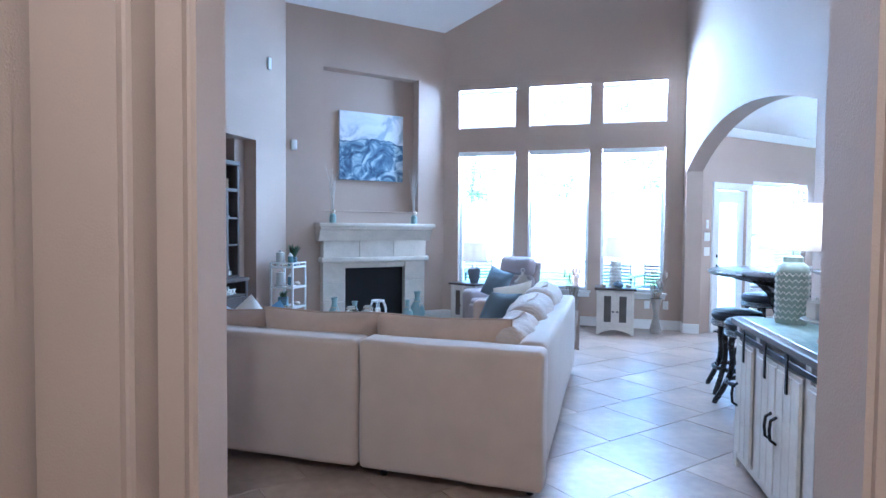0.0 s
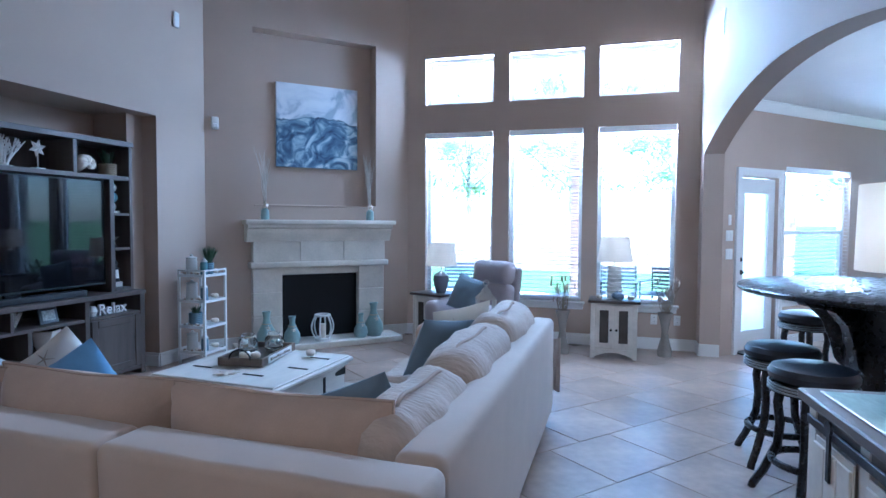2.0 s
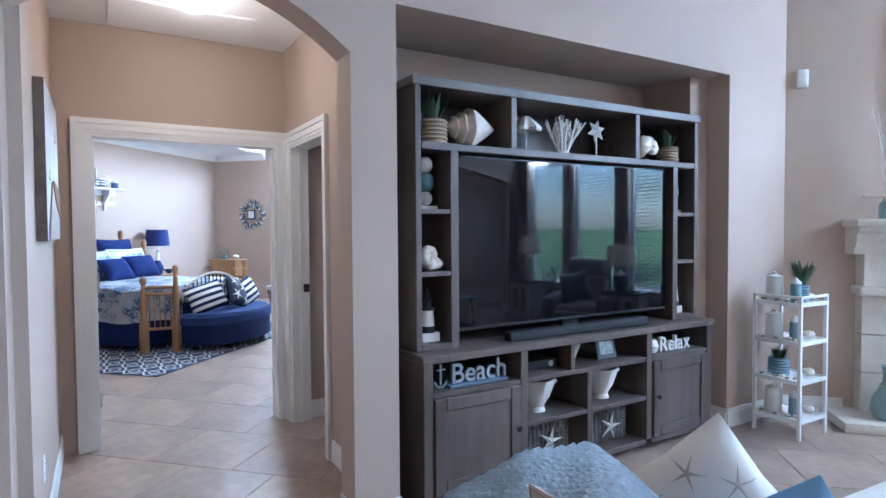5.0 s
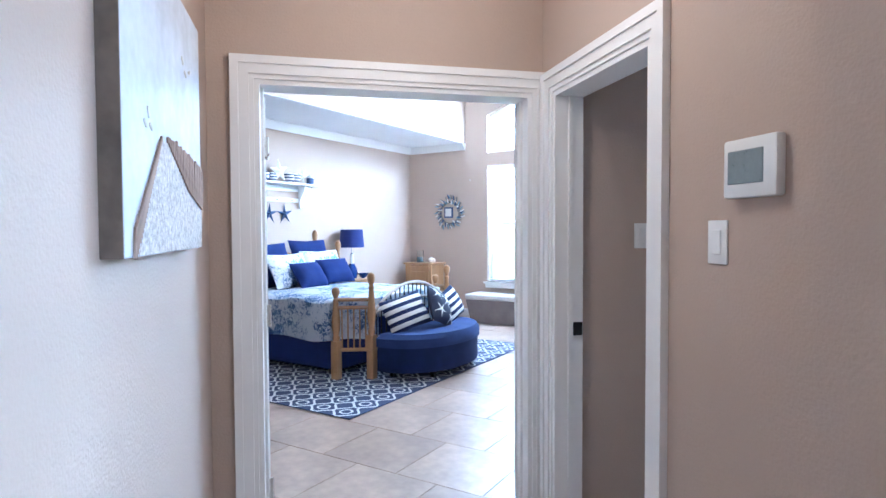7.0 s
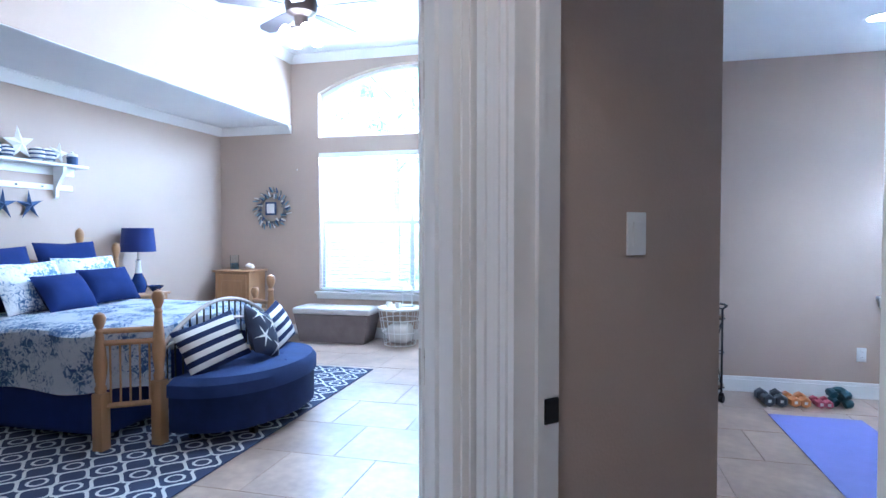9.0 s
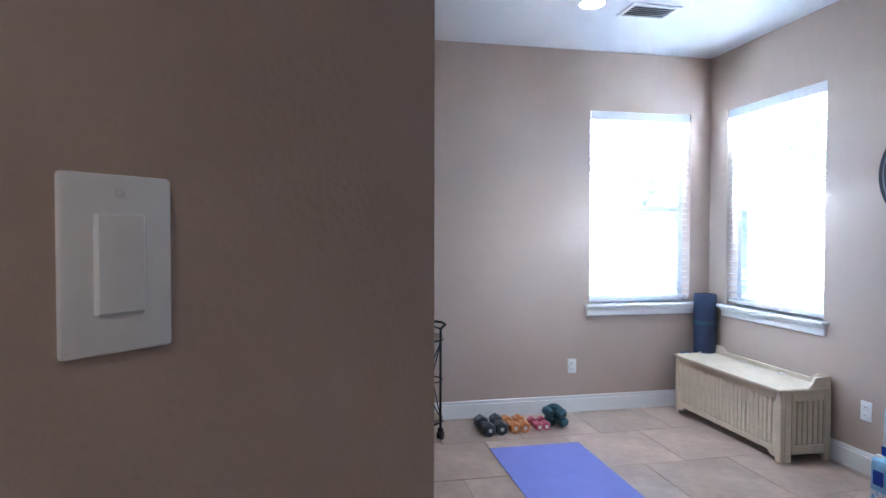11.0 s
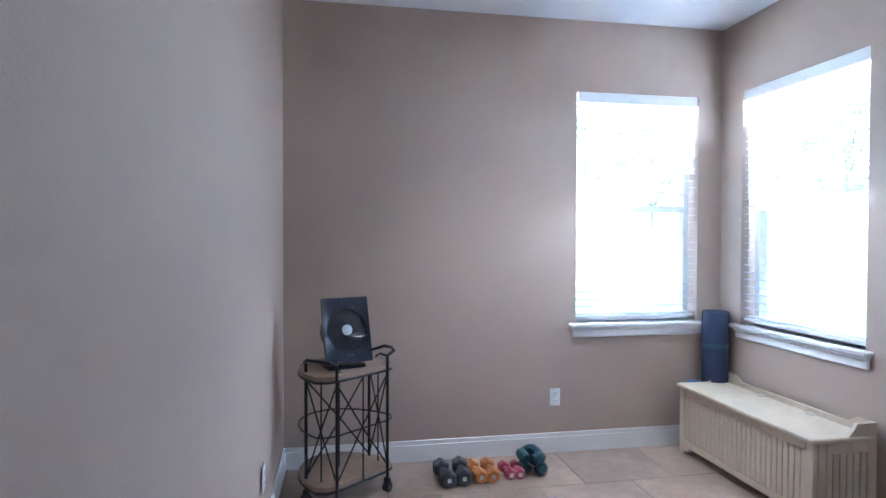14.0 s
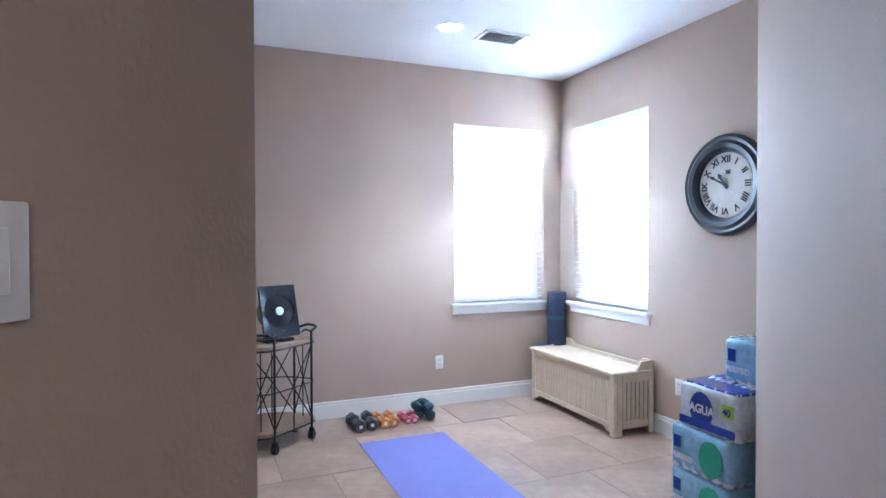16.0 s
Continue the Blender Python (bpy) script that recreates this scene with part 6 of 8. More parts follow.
part("rail_top", bx(0.061, 0.003, BHt - 0.12, BW - 0.061, 0.021, BHt - 0.042, 0.003), BARNTOP, barn)
part("plinth", bx(0.061, 0.003, 0.06, BW - 0.061, 0.021, 0.10, 0.003), WHITEWOOD, barn)
part("track", bx(0.03, -0.018, BHt - 0.105, BW - 0.03, -0.008, BHt - 0.075, 0.002), BLACK, barn, "black iron track")
for x0, x1 in ((0.08, 0.35), (0.44, 0.73), (0.745, 1.04), (1.13, 1.40), (1.41, 1.67)):
    d = part("door", bx(x0, -0.006, 0.10, x1, 0.0, BHt - 0.13, 0.002), WHITEWOOD, barn)
    n = 3
    for k in range(n):
        a, b = x0 + (x1 - x0) * k / n, x0 + (x1 - x0) * (k + 1) / n
        part("plank", bx(a + 0.002, -0.016, 0.12, b - 0.002, -0.006, BHt - 0.15, 0.003), WHITEWOOD, d)
    part("hanger", bx((x0 + x1) / 2 - 0.013, -0.024, BHt - 0.24, (x0 + x1) / 2 + 0.013, -0.016, BHt - 0.07, 0.002), BLACK, d, "black iron strap hanger")
    part("wheel", lathe([(0.022, 0), (0.022, 0.008)], 14), BLACK, d).matrix_local = pose((x0 + x1) / 2, -0.018, BHt - 0.066, 90, 0, 0)
    hx = x0 + 0.03 if x0 < 0.1 or x0 in (0.745, 1.41) else x1 - 0.03
    part("pull", tube([(hx, -0.016, 0.40), (hx, -0.045, 0.42), (hx, -0.05, 0.47), (hx, -0.045, 0.52), (hx, -0.016, 0.54)], 0.008, 8), BLACK, d, "black iron pull")
part("mesh_inset", bx(0.085, -0.008, 0.2, 0.15, -0.001, BHt - 0.16, 0), surf("dark_gap", (0.05, 0.04, 0.035), 0.7), barn)
BT = BM2 @ Matrix.Translation((0, 0, BHt + 0.001))
AQUA = surf("aqua_slub_weave", (0.36, 0.45, 0.42), 0.9, vary=0.15, scale=30, fine=90, bump=0.4, stretch=(0.3, 1, 1))
rn = thing("table_runner", "pale aqua woven runner with white edges on the sideboard", "table runner", BT)
part("cloth", bx(0.03, 0.03, 0, BW - 0.02, BD - 0.03, 0.004, 0.001), AQUA, rn)
for y in (0.02, BD - 0.034):
    part("border", bx(0.03, y, 0.0, BW - 0.02, y + 0.012, 0.006, 0.002), CERAMIC, rn, "white border")
SAGE = surf("sage_glaze", (0.27, 0.32, 0.29), 0.3, vary=0.08, bump=0.03)
LM = BT @ pose(0.20, 0.24, 0.005)
lamp1 = lamp(LM, [(0.0, 0), (0.082, 0.0), (0.088, 0.012), (0.088, 0.30), (0.08, 0.335), (0.055, 0.36), (0.053, 0.39), (0.03, 0.4)], SAGE, 0.187, 0.182, 0.43, 0.70, "sage ceramic lamp with white zigzag bands and a white drum shade")
for k in range(8):
    z = 0.035 + k * 0.036
    part("zigzag", tube([(0.0885 * math.cos(2 * math.pi * q / 36), 0.0885 * math.sin(2 * math.pi * q / 36), z + (0.012 if q % 2 else -0.006)) for q in range(36)], 0.0032, 5, closed=True), CERAMIC, lamp1, "white raised zigzag")
stand = thing("tiered_stand", "white two-tier stand with shells and coral on the sideboard", "stand", BT @ pose(0.86, 0.20, 0.005))
part("foot", lathe([(0.075, 0), (0.075, 0.012), (0.03, 0.05), (0.022, 0.09)], 24), CERAMIC, stand)
part("lower_plate", lathe([(0.02, 0.09), (0.13, 0.10), (0.15, 0.115), (0.145, 0.118), (0.0, 0.105)], 30), CERAMIC, stand)
part("pole", lathe([(0.01, 0.105), (0.01, 0.33)], 10), CERAMIC, stand)
part("upper_plate", lathe([(0.01, 0.33), (0.09, 0.335), (0.105, 0.35), (0.1, 0.352), (0.0, 0.34)], 30), CERAMIC, stand)
SM = BT @ pose(0.86, 0.20, 0.005)
solid("conch_ornament", shell_mesh(0.06, 2.4, 60, 10, 0.7), surf("grey_pearl", (0.20, 0.23, 0.23), 0.25), "grey pearly shell on the upper tier", "seashell", SM @ pose(-0.03, 0, 0.352, 0, 0, 30))
coral(SM @ pose(-0.09, -0.05, 0.116), 0.09, "peach coral piece on the lower tier", 9, base=False)
solid("trinket_box", bx(-0.035, -0.02, 0, 0.035, 0.02, 0.085, 0.004), CERAMIC, "small white printed box on the lower tier", "box", SM @ pose(-0.01, -0.09, 0.117, 0, 0, 15))
solid("bell_ornament", lathe([(0.035, 0), (0.03, 0.03), (0.012, 0.06), (0.008, 0.1), (0.003, 0.12)], 14), VASE, "small sea green bell ornament on the lower tier", "ornament", SM @ pose(0.07, -0.06, 0.116))

# ---- breakfast bar ----
bar = thing("breakfast_bar", "round dark espresso breakfast bar on curved supports", "bar", pose(2.25, 5.75, 0))
part("bar_top", lathe([(0.0, 1.045), (0.98, 1.045), (1.015, 1.05), (1.03, 1.065), (1.03, 1.08), (1.015, 1.09), (0.0, 1.09)], 64), ESPRESSO, bar, "glossy dark top")
part("base_wall", lathe([(0.40, 0.0), (0.40, 0.09), (0.38, 0.1), (0.38, 1.0), (0.42, 1.044)], 40), ESPRESSO, bar)
for a in (168, 205, 245, 130):
    bm = bmesh.new()
    prism(bm, [(0.38, 0.55), (0.42, 0.6), (0.45, 0.72), (0.5, 0.86), (0.6, 0.96), (0.8, 1.0), (0.84, 1.044), (0.38, 1.044)], 0.07, Matrix.Translation((0, -0.035, 0)))
    part("corbel", bm, ESPRESSO, bar).matrix_local = pose(0, 0, 0, 0, 0, a)
LEATHER = surf("black_blue_leather", (0.02, 0.022, 0.03), 0.32, vary=0.2, scale=9, fine=120, bump=0.1)


def stool():
    s = thing("bar_stool", "dark wood bar stool with a round padded leather seat", "bar stool", pose(1.41, 5.38, 0), "stools at the bar")
    part("cushion", lathe([(0.0, 0.66), (0.19, 0.66), (0.212, 0.68), (0.217, 0.71), (0.2, 0.74), (0.15, 0.755), (0.0, 0.76)], 36), LEATHER, s, "black leather cushion")
    for k in range(3):
        part("nail_band", tube([(0.212 * math.cos(a), 0.212 * math.sin(a), 0.62 + 0.016 * k) for a in [2 * math.pi * q / 32 for q in range(32)]], 0.006, 5, closed=True), GALV, s, "pewter band")
    part("seat_ring", lathe([(0.15, 0.60), (0.205, 0.605), (0.205, 0.66), (0.15, 0.66)], 36), ESPRESSO, s)
    for k in range(4):
        a = math.radians(45 + 90 * k)
        pts = [(r * math.cos(a), r * math.sin(a), z) for r, z in ((0.15, 0.61), (0.165, 0.52), (0.15, 0.40), (0.16, 0.28), (0.225, 0.12), (0.275, 0.03), (0.285, 0.0))]
        part("leg", tube(pts, 0.026, 8, None, 0.022), ESPRESSO, s)
    for z, r in ((0.22, 0.185),):
        part("foot_ring", tube([(r * math.cos(a), r * math.sin(a), z) for a in [2 * math.pi * q / 32 for q in range(32)]], 0.02, 8, closed=True), ESPRESSO, s)
    return s


st = stool()
copy_thing(st, pose(1.42, 4.80, 0, 0, 0, 20))
copy_thing(st, pose(1.98, 6.98, 0, 0, 0, 40))
solid("door_mat", bx(0.0, -0.55, 0.001, 0.8, -0.14, 0.008, 0.002), surf("grey_brown_mat", (0.14, 0.115, 0.10), 0.95, vary=0.3, fine=150, bump=0.5), "dark grey-brown mat before the back door", "mat", KM)

# ---- hall picture ----
PM = frame2((-4.73, 1.93, 1.432), 180)
pic = thing("beach_picture", "canvas of a sandy boardwalk between fences under a pale sky", "picture", PM)
SKYP = surf("painted_pale_sky", (0.56, 0.59, 0.66), 0.7, vary=0.16, scale=5, fine=24, bump=0.1)
SANDP = surf("painted_sand", (0.56, 0.52, 0.49), 0.85, vary=0.34, scale=70, fine=130, bump=0.8, dist=0.006)
part("canvas", bx(0, -0.045, 0, 0.885, -0.001, 0.74, 0.003), SKYP, pic)
part("edge_board", bx(-0.004, -0.044, 0.0, 0.0, -0.001, 0.74, 0.0), TRAYWOOD, pic, "dark wooden edge")
bm = bmesh.new()
prism(bm, [(0.10, 0.002), (0.88, 0.002), (0.88, 0.12), (0.65, 0.17), (0.39, 0.285), (0.31, 0.285)], 0.002, Matrix.Translation((0, -0.047, 0)))
part("path", bm, SANDP, pic, "sandy path")
STICK = surf("driftwood_stick", (0.36, 0.25, 0.19), 0.85, vary=0.3, fine=40, bump=0.3)
rnd = random.Random(61)
for k in range(26):
    u = k / 25
    x, z = 0.065 + 0.245 * u, 0.03 + 0.255 * u
    h, w = 0.055 * (1 - u) + 0.014, 0.006 * (1.2 - u * 0.7)
    part("fence_picket", bx(-w, -0.004, -h * 0.5, w, 0.002, h * 0.5, 0.001), STICK, pic).matrix_local = pose(x, -0.048, z, 0, 8 + rnd.uniform(-6, 6), 0)
for k in range(24):
    u = k / 23
    x, top, bot = 0.38 + 0.495 * u, 0.305 - 0.02 * u - 0.022 * max(0, u - 0.5) * 2, 0.285 - 0.20 * min(u, 0.54) - 0.105 * max(0, u - 0.54)
    bot = min(bot, top - 0.012)
    w = 0.004 + 0.004 * u
    part("fence_picket", bx(-w, -0.004, 0, w, 0.002, top - bot + rnd.uniform(-0.006, 0.006), 0.001), STICK, pic).matrix_local = pose(x, -0.048, bot, 0, rnd.uniform(-7, 3), 0)
for x, z, a in ((0.17, 0.30, 30), (0.20, 0.33, 60), (0.22, 0.30, 20), (0.60, 0.56, 40), (0.64, 0.53, 30), (0.70, 0.55, -20)):
    part("gull", bx(-0.015, -0.001, -0.005, 0.015, 0.003, 0.005, 0.004), CERAMIC, pic).matrix_local = pose(x, -0.047, z, 0, a, 0)
# ---- bedroom things (x along the bed wall from the far corner, y into the room) ----
def bp(x, y, z=0.0, rz=0.0, rx=0.0, ry=0.0):
    return frame2(BC.xy, -45) @ pose(x, y, z, rx, ry, rz)


# patterned rug
RB = surf("navy_flatweave", (0.025, 0.035, 0.085), 0.95, vary=0.2, fine=200, bump=0.4)
RW = surf("ivory_flatweave", (0.55, 0.55, 0.53), 0.95, vary=0.06, fine=200, bump=0.4)
rug2 = thing("bedroom_rug", "navy rug with an ivory interlaced scroll lattice", "rug", bp(0, 0))
part("rug_field", bx(1.76, 0.55, 0.001, 5.22, 3.05, 0.010, 0.003), RB, rug2)
bm = bmesh.new()


def ribbon(bm, pts, w, z):
    prev = None
    for i, p in enumerate(pts):
        a, b = pts[max(0, i - 1)], pts[min(len(pts) - 1, i + 1)]
        d = Vector((b[0] - a[0], b[1] - a[1])).normalized()
        cur = (bm.verts.new((p[0] - d.y * w, p[1] + d.x * w, z)), bm.verts.new((p[0] + d.y * w, p[1] - d.x * w, z)))
        if prev:
            bm.faces.new((prev[0], prev[1], cur[1], cur[0]))
        prev = cur


cell = 0.245
nx, ny = 14, 10
for i in range(nx):
    for j in range(ny):
        cx, cy = 1.79 + cell * (i + 0.5), 0.58 + cell * (j + 0.5)
        q = cell / 2
        ribbon(bm, [(cx + q * 0.42 * math.cos(a), cy + q * 0.42 * math.sin(a)) for a in [2 * math.pi * k / 10 for k in range(11)]], 0.009, 0.0115)
        for s in (-1, 1):
            ribbon(bm, [(cx + q * u, cy + s * q * (0.62 + 0.38 * math.cos(math.pi * u))) for u in [k / 4 - 1 for k in range(9)]], 0.010, 0.0113)
        ribbon(bm, [(cx + q * (0.62 + 0.38 * math.cos(math.pi * u)), cy + q * u) for u in [k / 4 - 1 for k in range(9)]], 0.010, 0.0117)
me_ = part("lattice", bm, RW, rug2, "ivory scroll lattice")
tagged(me_, kind="stuff")

# bed
BEDX, BEDY = 3.42, 0.30
QUILT, nt_, b_ = nodes("blue_coral_print_quilt")
n_, l_ = nt_.nodes, nt_.links
tc_ = n_.new("ShaderNodeTexCoord")
big_, vo_, fi_ = n_.new("ShaderNodeTexNoise"), n_.new("ShaderNodeTexVoronoi"), n_.new("ShaderNodeTexNoise")
big_.inputs["Scale"].default_value, big_.inputs["Detail"].default_value = 4.5, 2
fi_.inputs["Scale"].default_value, fi_.inputs["Detail"].default_value, fi_.inputs["Distortion"].default_value = 19, 6, 2.5
l_.new(tc_.outputs["Object"], big_.inputs[0]), l_.new(tc_.outputs["Object"], fi_.inputs[0])
mu_ = n_.new("ShaderNodeMath")
mu_.operation = "MULTIPLY"
l_.new(big_.outputs[0], mu_.inputs[0]), l_.new(fi_.outputs[0], mu_.inputs[1])
cr_ = n_.new("ShaderNodeValToRGB")
e_ = cr_.color_ramp.elements
e_[0].position, e_[0].color = 0.215, (0.78, 0.80, 0.84, 1)
e_[1].position, e_[1].color = 0.37, (0.05, 0.11, 0.30, 1)
x_ = e_.new(0.272)
x_.color = (0.55, 0.60, 0.68, 1)
x_ = e_.new(0.29)
x_.color = (0.17, 0.28, 0.48, 1)
l_.new(mu_.outputs[0], cr_.inputs[0]), l_.new(cr_.outputs[0], b_.inputs["Base Color"])
b_.inputs["Roughness"].default_value, b_.inputs["Sheen Weight"].default_value = 0.85, 0.2
bu_ = n_.new("ShaderNodeBump")
bu_.inputs["Strength"].default_value, bu_.inputs["Distance"].default_value = 0.3, 0.01
l_.new(fi_.outputs[0], bu_.inputs["Height"]), l_.new(bu_.outputs[0], b_.inputs["Normal"])

bed = thing("bed", "honey oak four-post bed with a spindle footboard and navy valance", "bed", bp(BEDX, BEDY))
part("box_spring", soft(-0.86, 0.08, 0.06, 0.86, 1.78, 0.52, 0.04, 0.006, 61), NAVY, bed, "navy bed skirt")
part("mattress", soft(-0.87, 0.06, 0.52, 0.87, 1.80, 0.775, 0.07, 0.01, 62), CERAMIC, bed)


def post(x, y, h, name="post"):
    prof = [(0.032, 0), (0.034, 0.04), (0.042, 0.06)]
    bm = bx(x - 0.04, y - 0.04, 0.0, x + 0.04, y + 0.04, h * 0.42, 0.008, 2)
    lathe([(0.032, h * 0.42), (0.038, h * 0.45), (0.028, h * 0.48), (0.04, h * 0.56), (0.044, h * 0.62), (0.034, h * 0.74), (0.024, h * 0.84), (0.03, h * 0.86), (0.02, h * 0.88), (0.036, h * 0.92), (0.042, h * 0.955), (0.03, h * 0.985), (0.0, h)], 16, bm, (x, y, 0))
    return part(name, bm, OAK, bed, "turned oak post with a ball finial")


for x, y, h in ((0.72, 2.11, 1.07), (-0.72, 2.11, 1.07), (0.92, 1.82, 0.93), (-0.92, 1.82, 0.93), (0.58, 0.0, 1.50), (-0.68, 0.0, 1.50), (0.79, 0.14, 1.35), (-0.99, 0.14, 1.35)):
    post(x, y, h)
for s in (-1, 1):
    a, b = Vector((s * 0.72, 2.11, 0)), Vector((s * 0.92, 1.82, 0))
    for z in (0.30, 0.72, 0.80):
        part("wing_rail", tube([a + Vector((0, 0, z)), b + Vector((0, 0, z))], 0.02, 8), OAK, bed)
    for k in range(1, 6):
        p = a.lerp(b, k / 6)
        part("spindle", tube([p + Vector((0, 0, 0.30)), p + Vector((0, 0, 0.72))], 0.008, 6), OAK, bed)
ARCHW = surf("pale_oak_bow", (0.42, 0.36, 0.31), 0.4, vary=0.12)
for h, r in ((0.26, 0.016), (0.12, 0.014)):
    part("arched_rail", tube([(0.70 * u, 2.11, 0.66 + (0.0 if h > 0.2 else -0.02) + h * (1 - u * u)) for u in [k / 10 - 1 for k in range(21)]], r, 8), ARCHW, bed, "arched bow rail")
part("foot_rail", bx(-0.70, 2.09, 0.30, 0.70, 2.13, 0.42, 0.006), OAK, bed)
for k in range(-8, 9):
    x = k * 0.08
    part("spindle", tube([(x, 2.11, 0.42), (x, 2.11, 0.66 + 0.25 * (1 - (x / 0.7) ** 2))], 0.007, 6), BLACK, bed)
bm = bmesh.new()
prism(bm, [(-0.64, 0.5), (0.60, 0.5)] + [(0.60 - 1.24 * k / 12, 1.0 + 0.22 * math.sin(math.pi * k / 12)) for k in range(13)], 0.03, Matrix.Translation((0, -0.02, 0)))
part("headboard", bm, OAK, bed)
quilt = bmesh.new()
nu, nv = 60, 60
g = []
for i in range(nu + 1):
    row = []
    for j in range(nv + 1):
        u, v = (i / nu - 0.5) * 2.62, 0.25 + 1.98 * j / nv
        ex = max(0.0, abs(u) - 0.90)
        lim = 0.90 - 0.25 * max(0.0, v - 1.72) / 0.34
        x = math.copysign(min(abs(u), lim) + 0.02 * math.sin(v * 9) * (ex > 0), u)
        z = 0.80 - ex + 0.012 * noise.noise(Vector((u * 3, v * 3, 2))) - 0.04 * (abs(x) / 0.9) ** 4
        y = v
        if v > 2.06:
            y, z = 2.06, z - (v - 2.06) * 0.9
        z += 0.015 * math.sin(v * 8) * (ex > 0.2)
        row.append(quilt.verts.new((x, y, max(z, 0.16))))
    g.append(row)
for i in range(nu):
    for j in range(nv):
        quilt.faces.new((g[i][j], g[i + 1][j], g[i + 1][j + 1], g[i][j + 1]))
bmesh.ops.solidify(quilt, geom=quilt.faces[:], thickness=0.02)
solid("quilt", quilt, QUILT, "blue and white coral-print quilt draped over the bed", "quilt", bp(BEDX, BEDY, 0.012))
for x, y, z, w, h, mat, rx, rz, lab in ((0.32, 0.26, 1.06, 0.66, 0.58, NAVY, -20, 6, "navy euro pillow at the head of the bed"), (-0.36, 0.24, 1.10, 0.62, 0.56, NAVY, -20, -4, "navy euro pillow at the head of the bed"),
                                      (0.24, 0.48, 1.00, 0.66, 0.46, QUILT, -28, 4, "coral-print pillow sham on the bed"), (-0.38, 0.44, 1.02, 0.64, 0.46, QUILT, -28, -4, "coral-print pillow sham on the bed"),
                                      (0.12, 0.68, 0.95, 0.52, 0.36, NAVY, -34, 6, "small navy lumbar pillow on the bed"), (-0.38, 0.64, 0.97, 0.52, 0.36, NAVY, -34, -6, "small navy lumbar pillow on the bed")):
    solid("bed_pillow", pillow(w, h, 0.17, 1.0, 14, seed=int(x * 50) + 70), mat, lab, "pillow", bp(BEDX + x, BEDY + y, z, 180 + rz, rx))

# half-moon storage ottoman at the foot
ott = thing("storage_ottoman", "half-moon navy tufted storage ottoman at the foot of the bed", "ottoman", bp(3.43, 2.49))


def half_moon(w, d, z0, z1, bulge=0.0, n=28):
    bm = bmesh.new()
    out = [(w * math.cos(math.pi * k / n), d * math.sin(math.pi * k / n) ** 0.8) for k in range(n + 1)]
    a = [bm.verts.new((x, y, z0)) for x, y in out]
    b = [bm.verts.new((x, y, z1)) for x, y in out]
    c = [bm.verts.new((x * 0.93, 0.02 + y * 0.92, z1 + bulge)) for x, y in out]
    for r0, r1 in ((a, b), (b, c)):
        for k in range(n + 1):
            bm.faces.new((r0[k], r0[(k + 1) % (n + 1)], r1[(k + 1) % (n + 1)], r1[k]))
    bm.faces.new(a[::-1]), bm.faces.new(c)
    return bm


OTT = surf("navy_tweed", (0.012, 0.02, 0.072), 0.9, vary=0.2, fine=200, bump=0.3, spec=0.2)
part("body", half_moon(0.72, 0.60, 0.09, 0.33), OTT, ott)
# the lid is the same navy, with window light on top mixed into its colour
part("lid", half_moon(0.74, 0.62, 0.335, 0.42, 0.045), surf("navy_tweed_lit", (0.026, 0.042, 0.125), 0.9, vary=0.15, fine=200, bump=0.3, spec=0.2), ott, "padded navy lid coloured lighter as if window-lit")
for x, y in ((-0.4, 0.15), (0, 0.15), (0.4, 0.15), (-0.2, 0.33), (0.2, 0.33), (0.0, 0.48)):
    part("button", lathe([(0.012, 0), (0.008, 0.006)], 8), NAVY, ott).matrix_local = pose(x, y, 0.462)
for x, y in ((-0.55, 0.06), (0.55, 0.06), (-0.36, 0.42), (0.36, 0.42)):
    part("foot", bx(x - 0.025, y - 0.025, 0, x + 0.025, y + 0.025, 0.09, 0.004), ESPRESSO, ott)
STRIPE_W = surf("ivory_canvas", (0.62, 0.60, 0.55), 0.85, vary=0.05, fine=200, bump=0.2)

DARKN = surf("dark_navy_canvas", (0.012, 0.018, 0.06), 0.9, vary=0.1, fine=200, bump=0.2, spec=0.2)


def striped(m, w, h, lab):
    t = thing("striped_pillow", lab, "pillow", m)
    for k in range(9):
        bm = pillow(w, h, 0.16, 1.0, 21, seed=90)
        lo, hi = -h / 2 + h * k / 9, -h / 2 + h * (k + 1) / 9
        bmesh.ops.bisect_plane(bm, geom=bm.verts[:] + bm.edges[:] + bm.faces[:], plane_co=(0, 0, lo), plane_no=(0, 0, 1), clear_inner=True)
        bmesh.ops.bisect_plane(bm, geom=bm.verts[:] + bm.edges[:] + bm.faces[:], plane_co=(0, 0, hi), plane_no=(0, 0, 1), clear_outer=True)
        part("stripe", bm, DARKN if k % 2 == 0 else STRIPE_W, t, "navy stripe" if k % 2 == 0 else "ivory stripe")
    return t


striped(bp(3.79, 2.58, 0.64, 168, -26, -10), 0.56, 0.37, "navy and ivory striped lumbar pillow on the ottoman")
striped(bp(2.93, 2.60, 0.63, 190, -26, -12), 0.48, 0.36, "navy and ivory striped pillow on the ottoman")
sp = solid("starfish_pillow", pillow(0.40, 0.40, 0.15, 1.0, 14, seed=92), surf("black_navy_cotton", (0.012, 0.016, 0.04), 0.85, fine=200), "navy pillow printed with white starfish on the ottoman", "pillow", bp(3.39, 2.74, 0.66, 182, -24, 20))
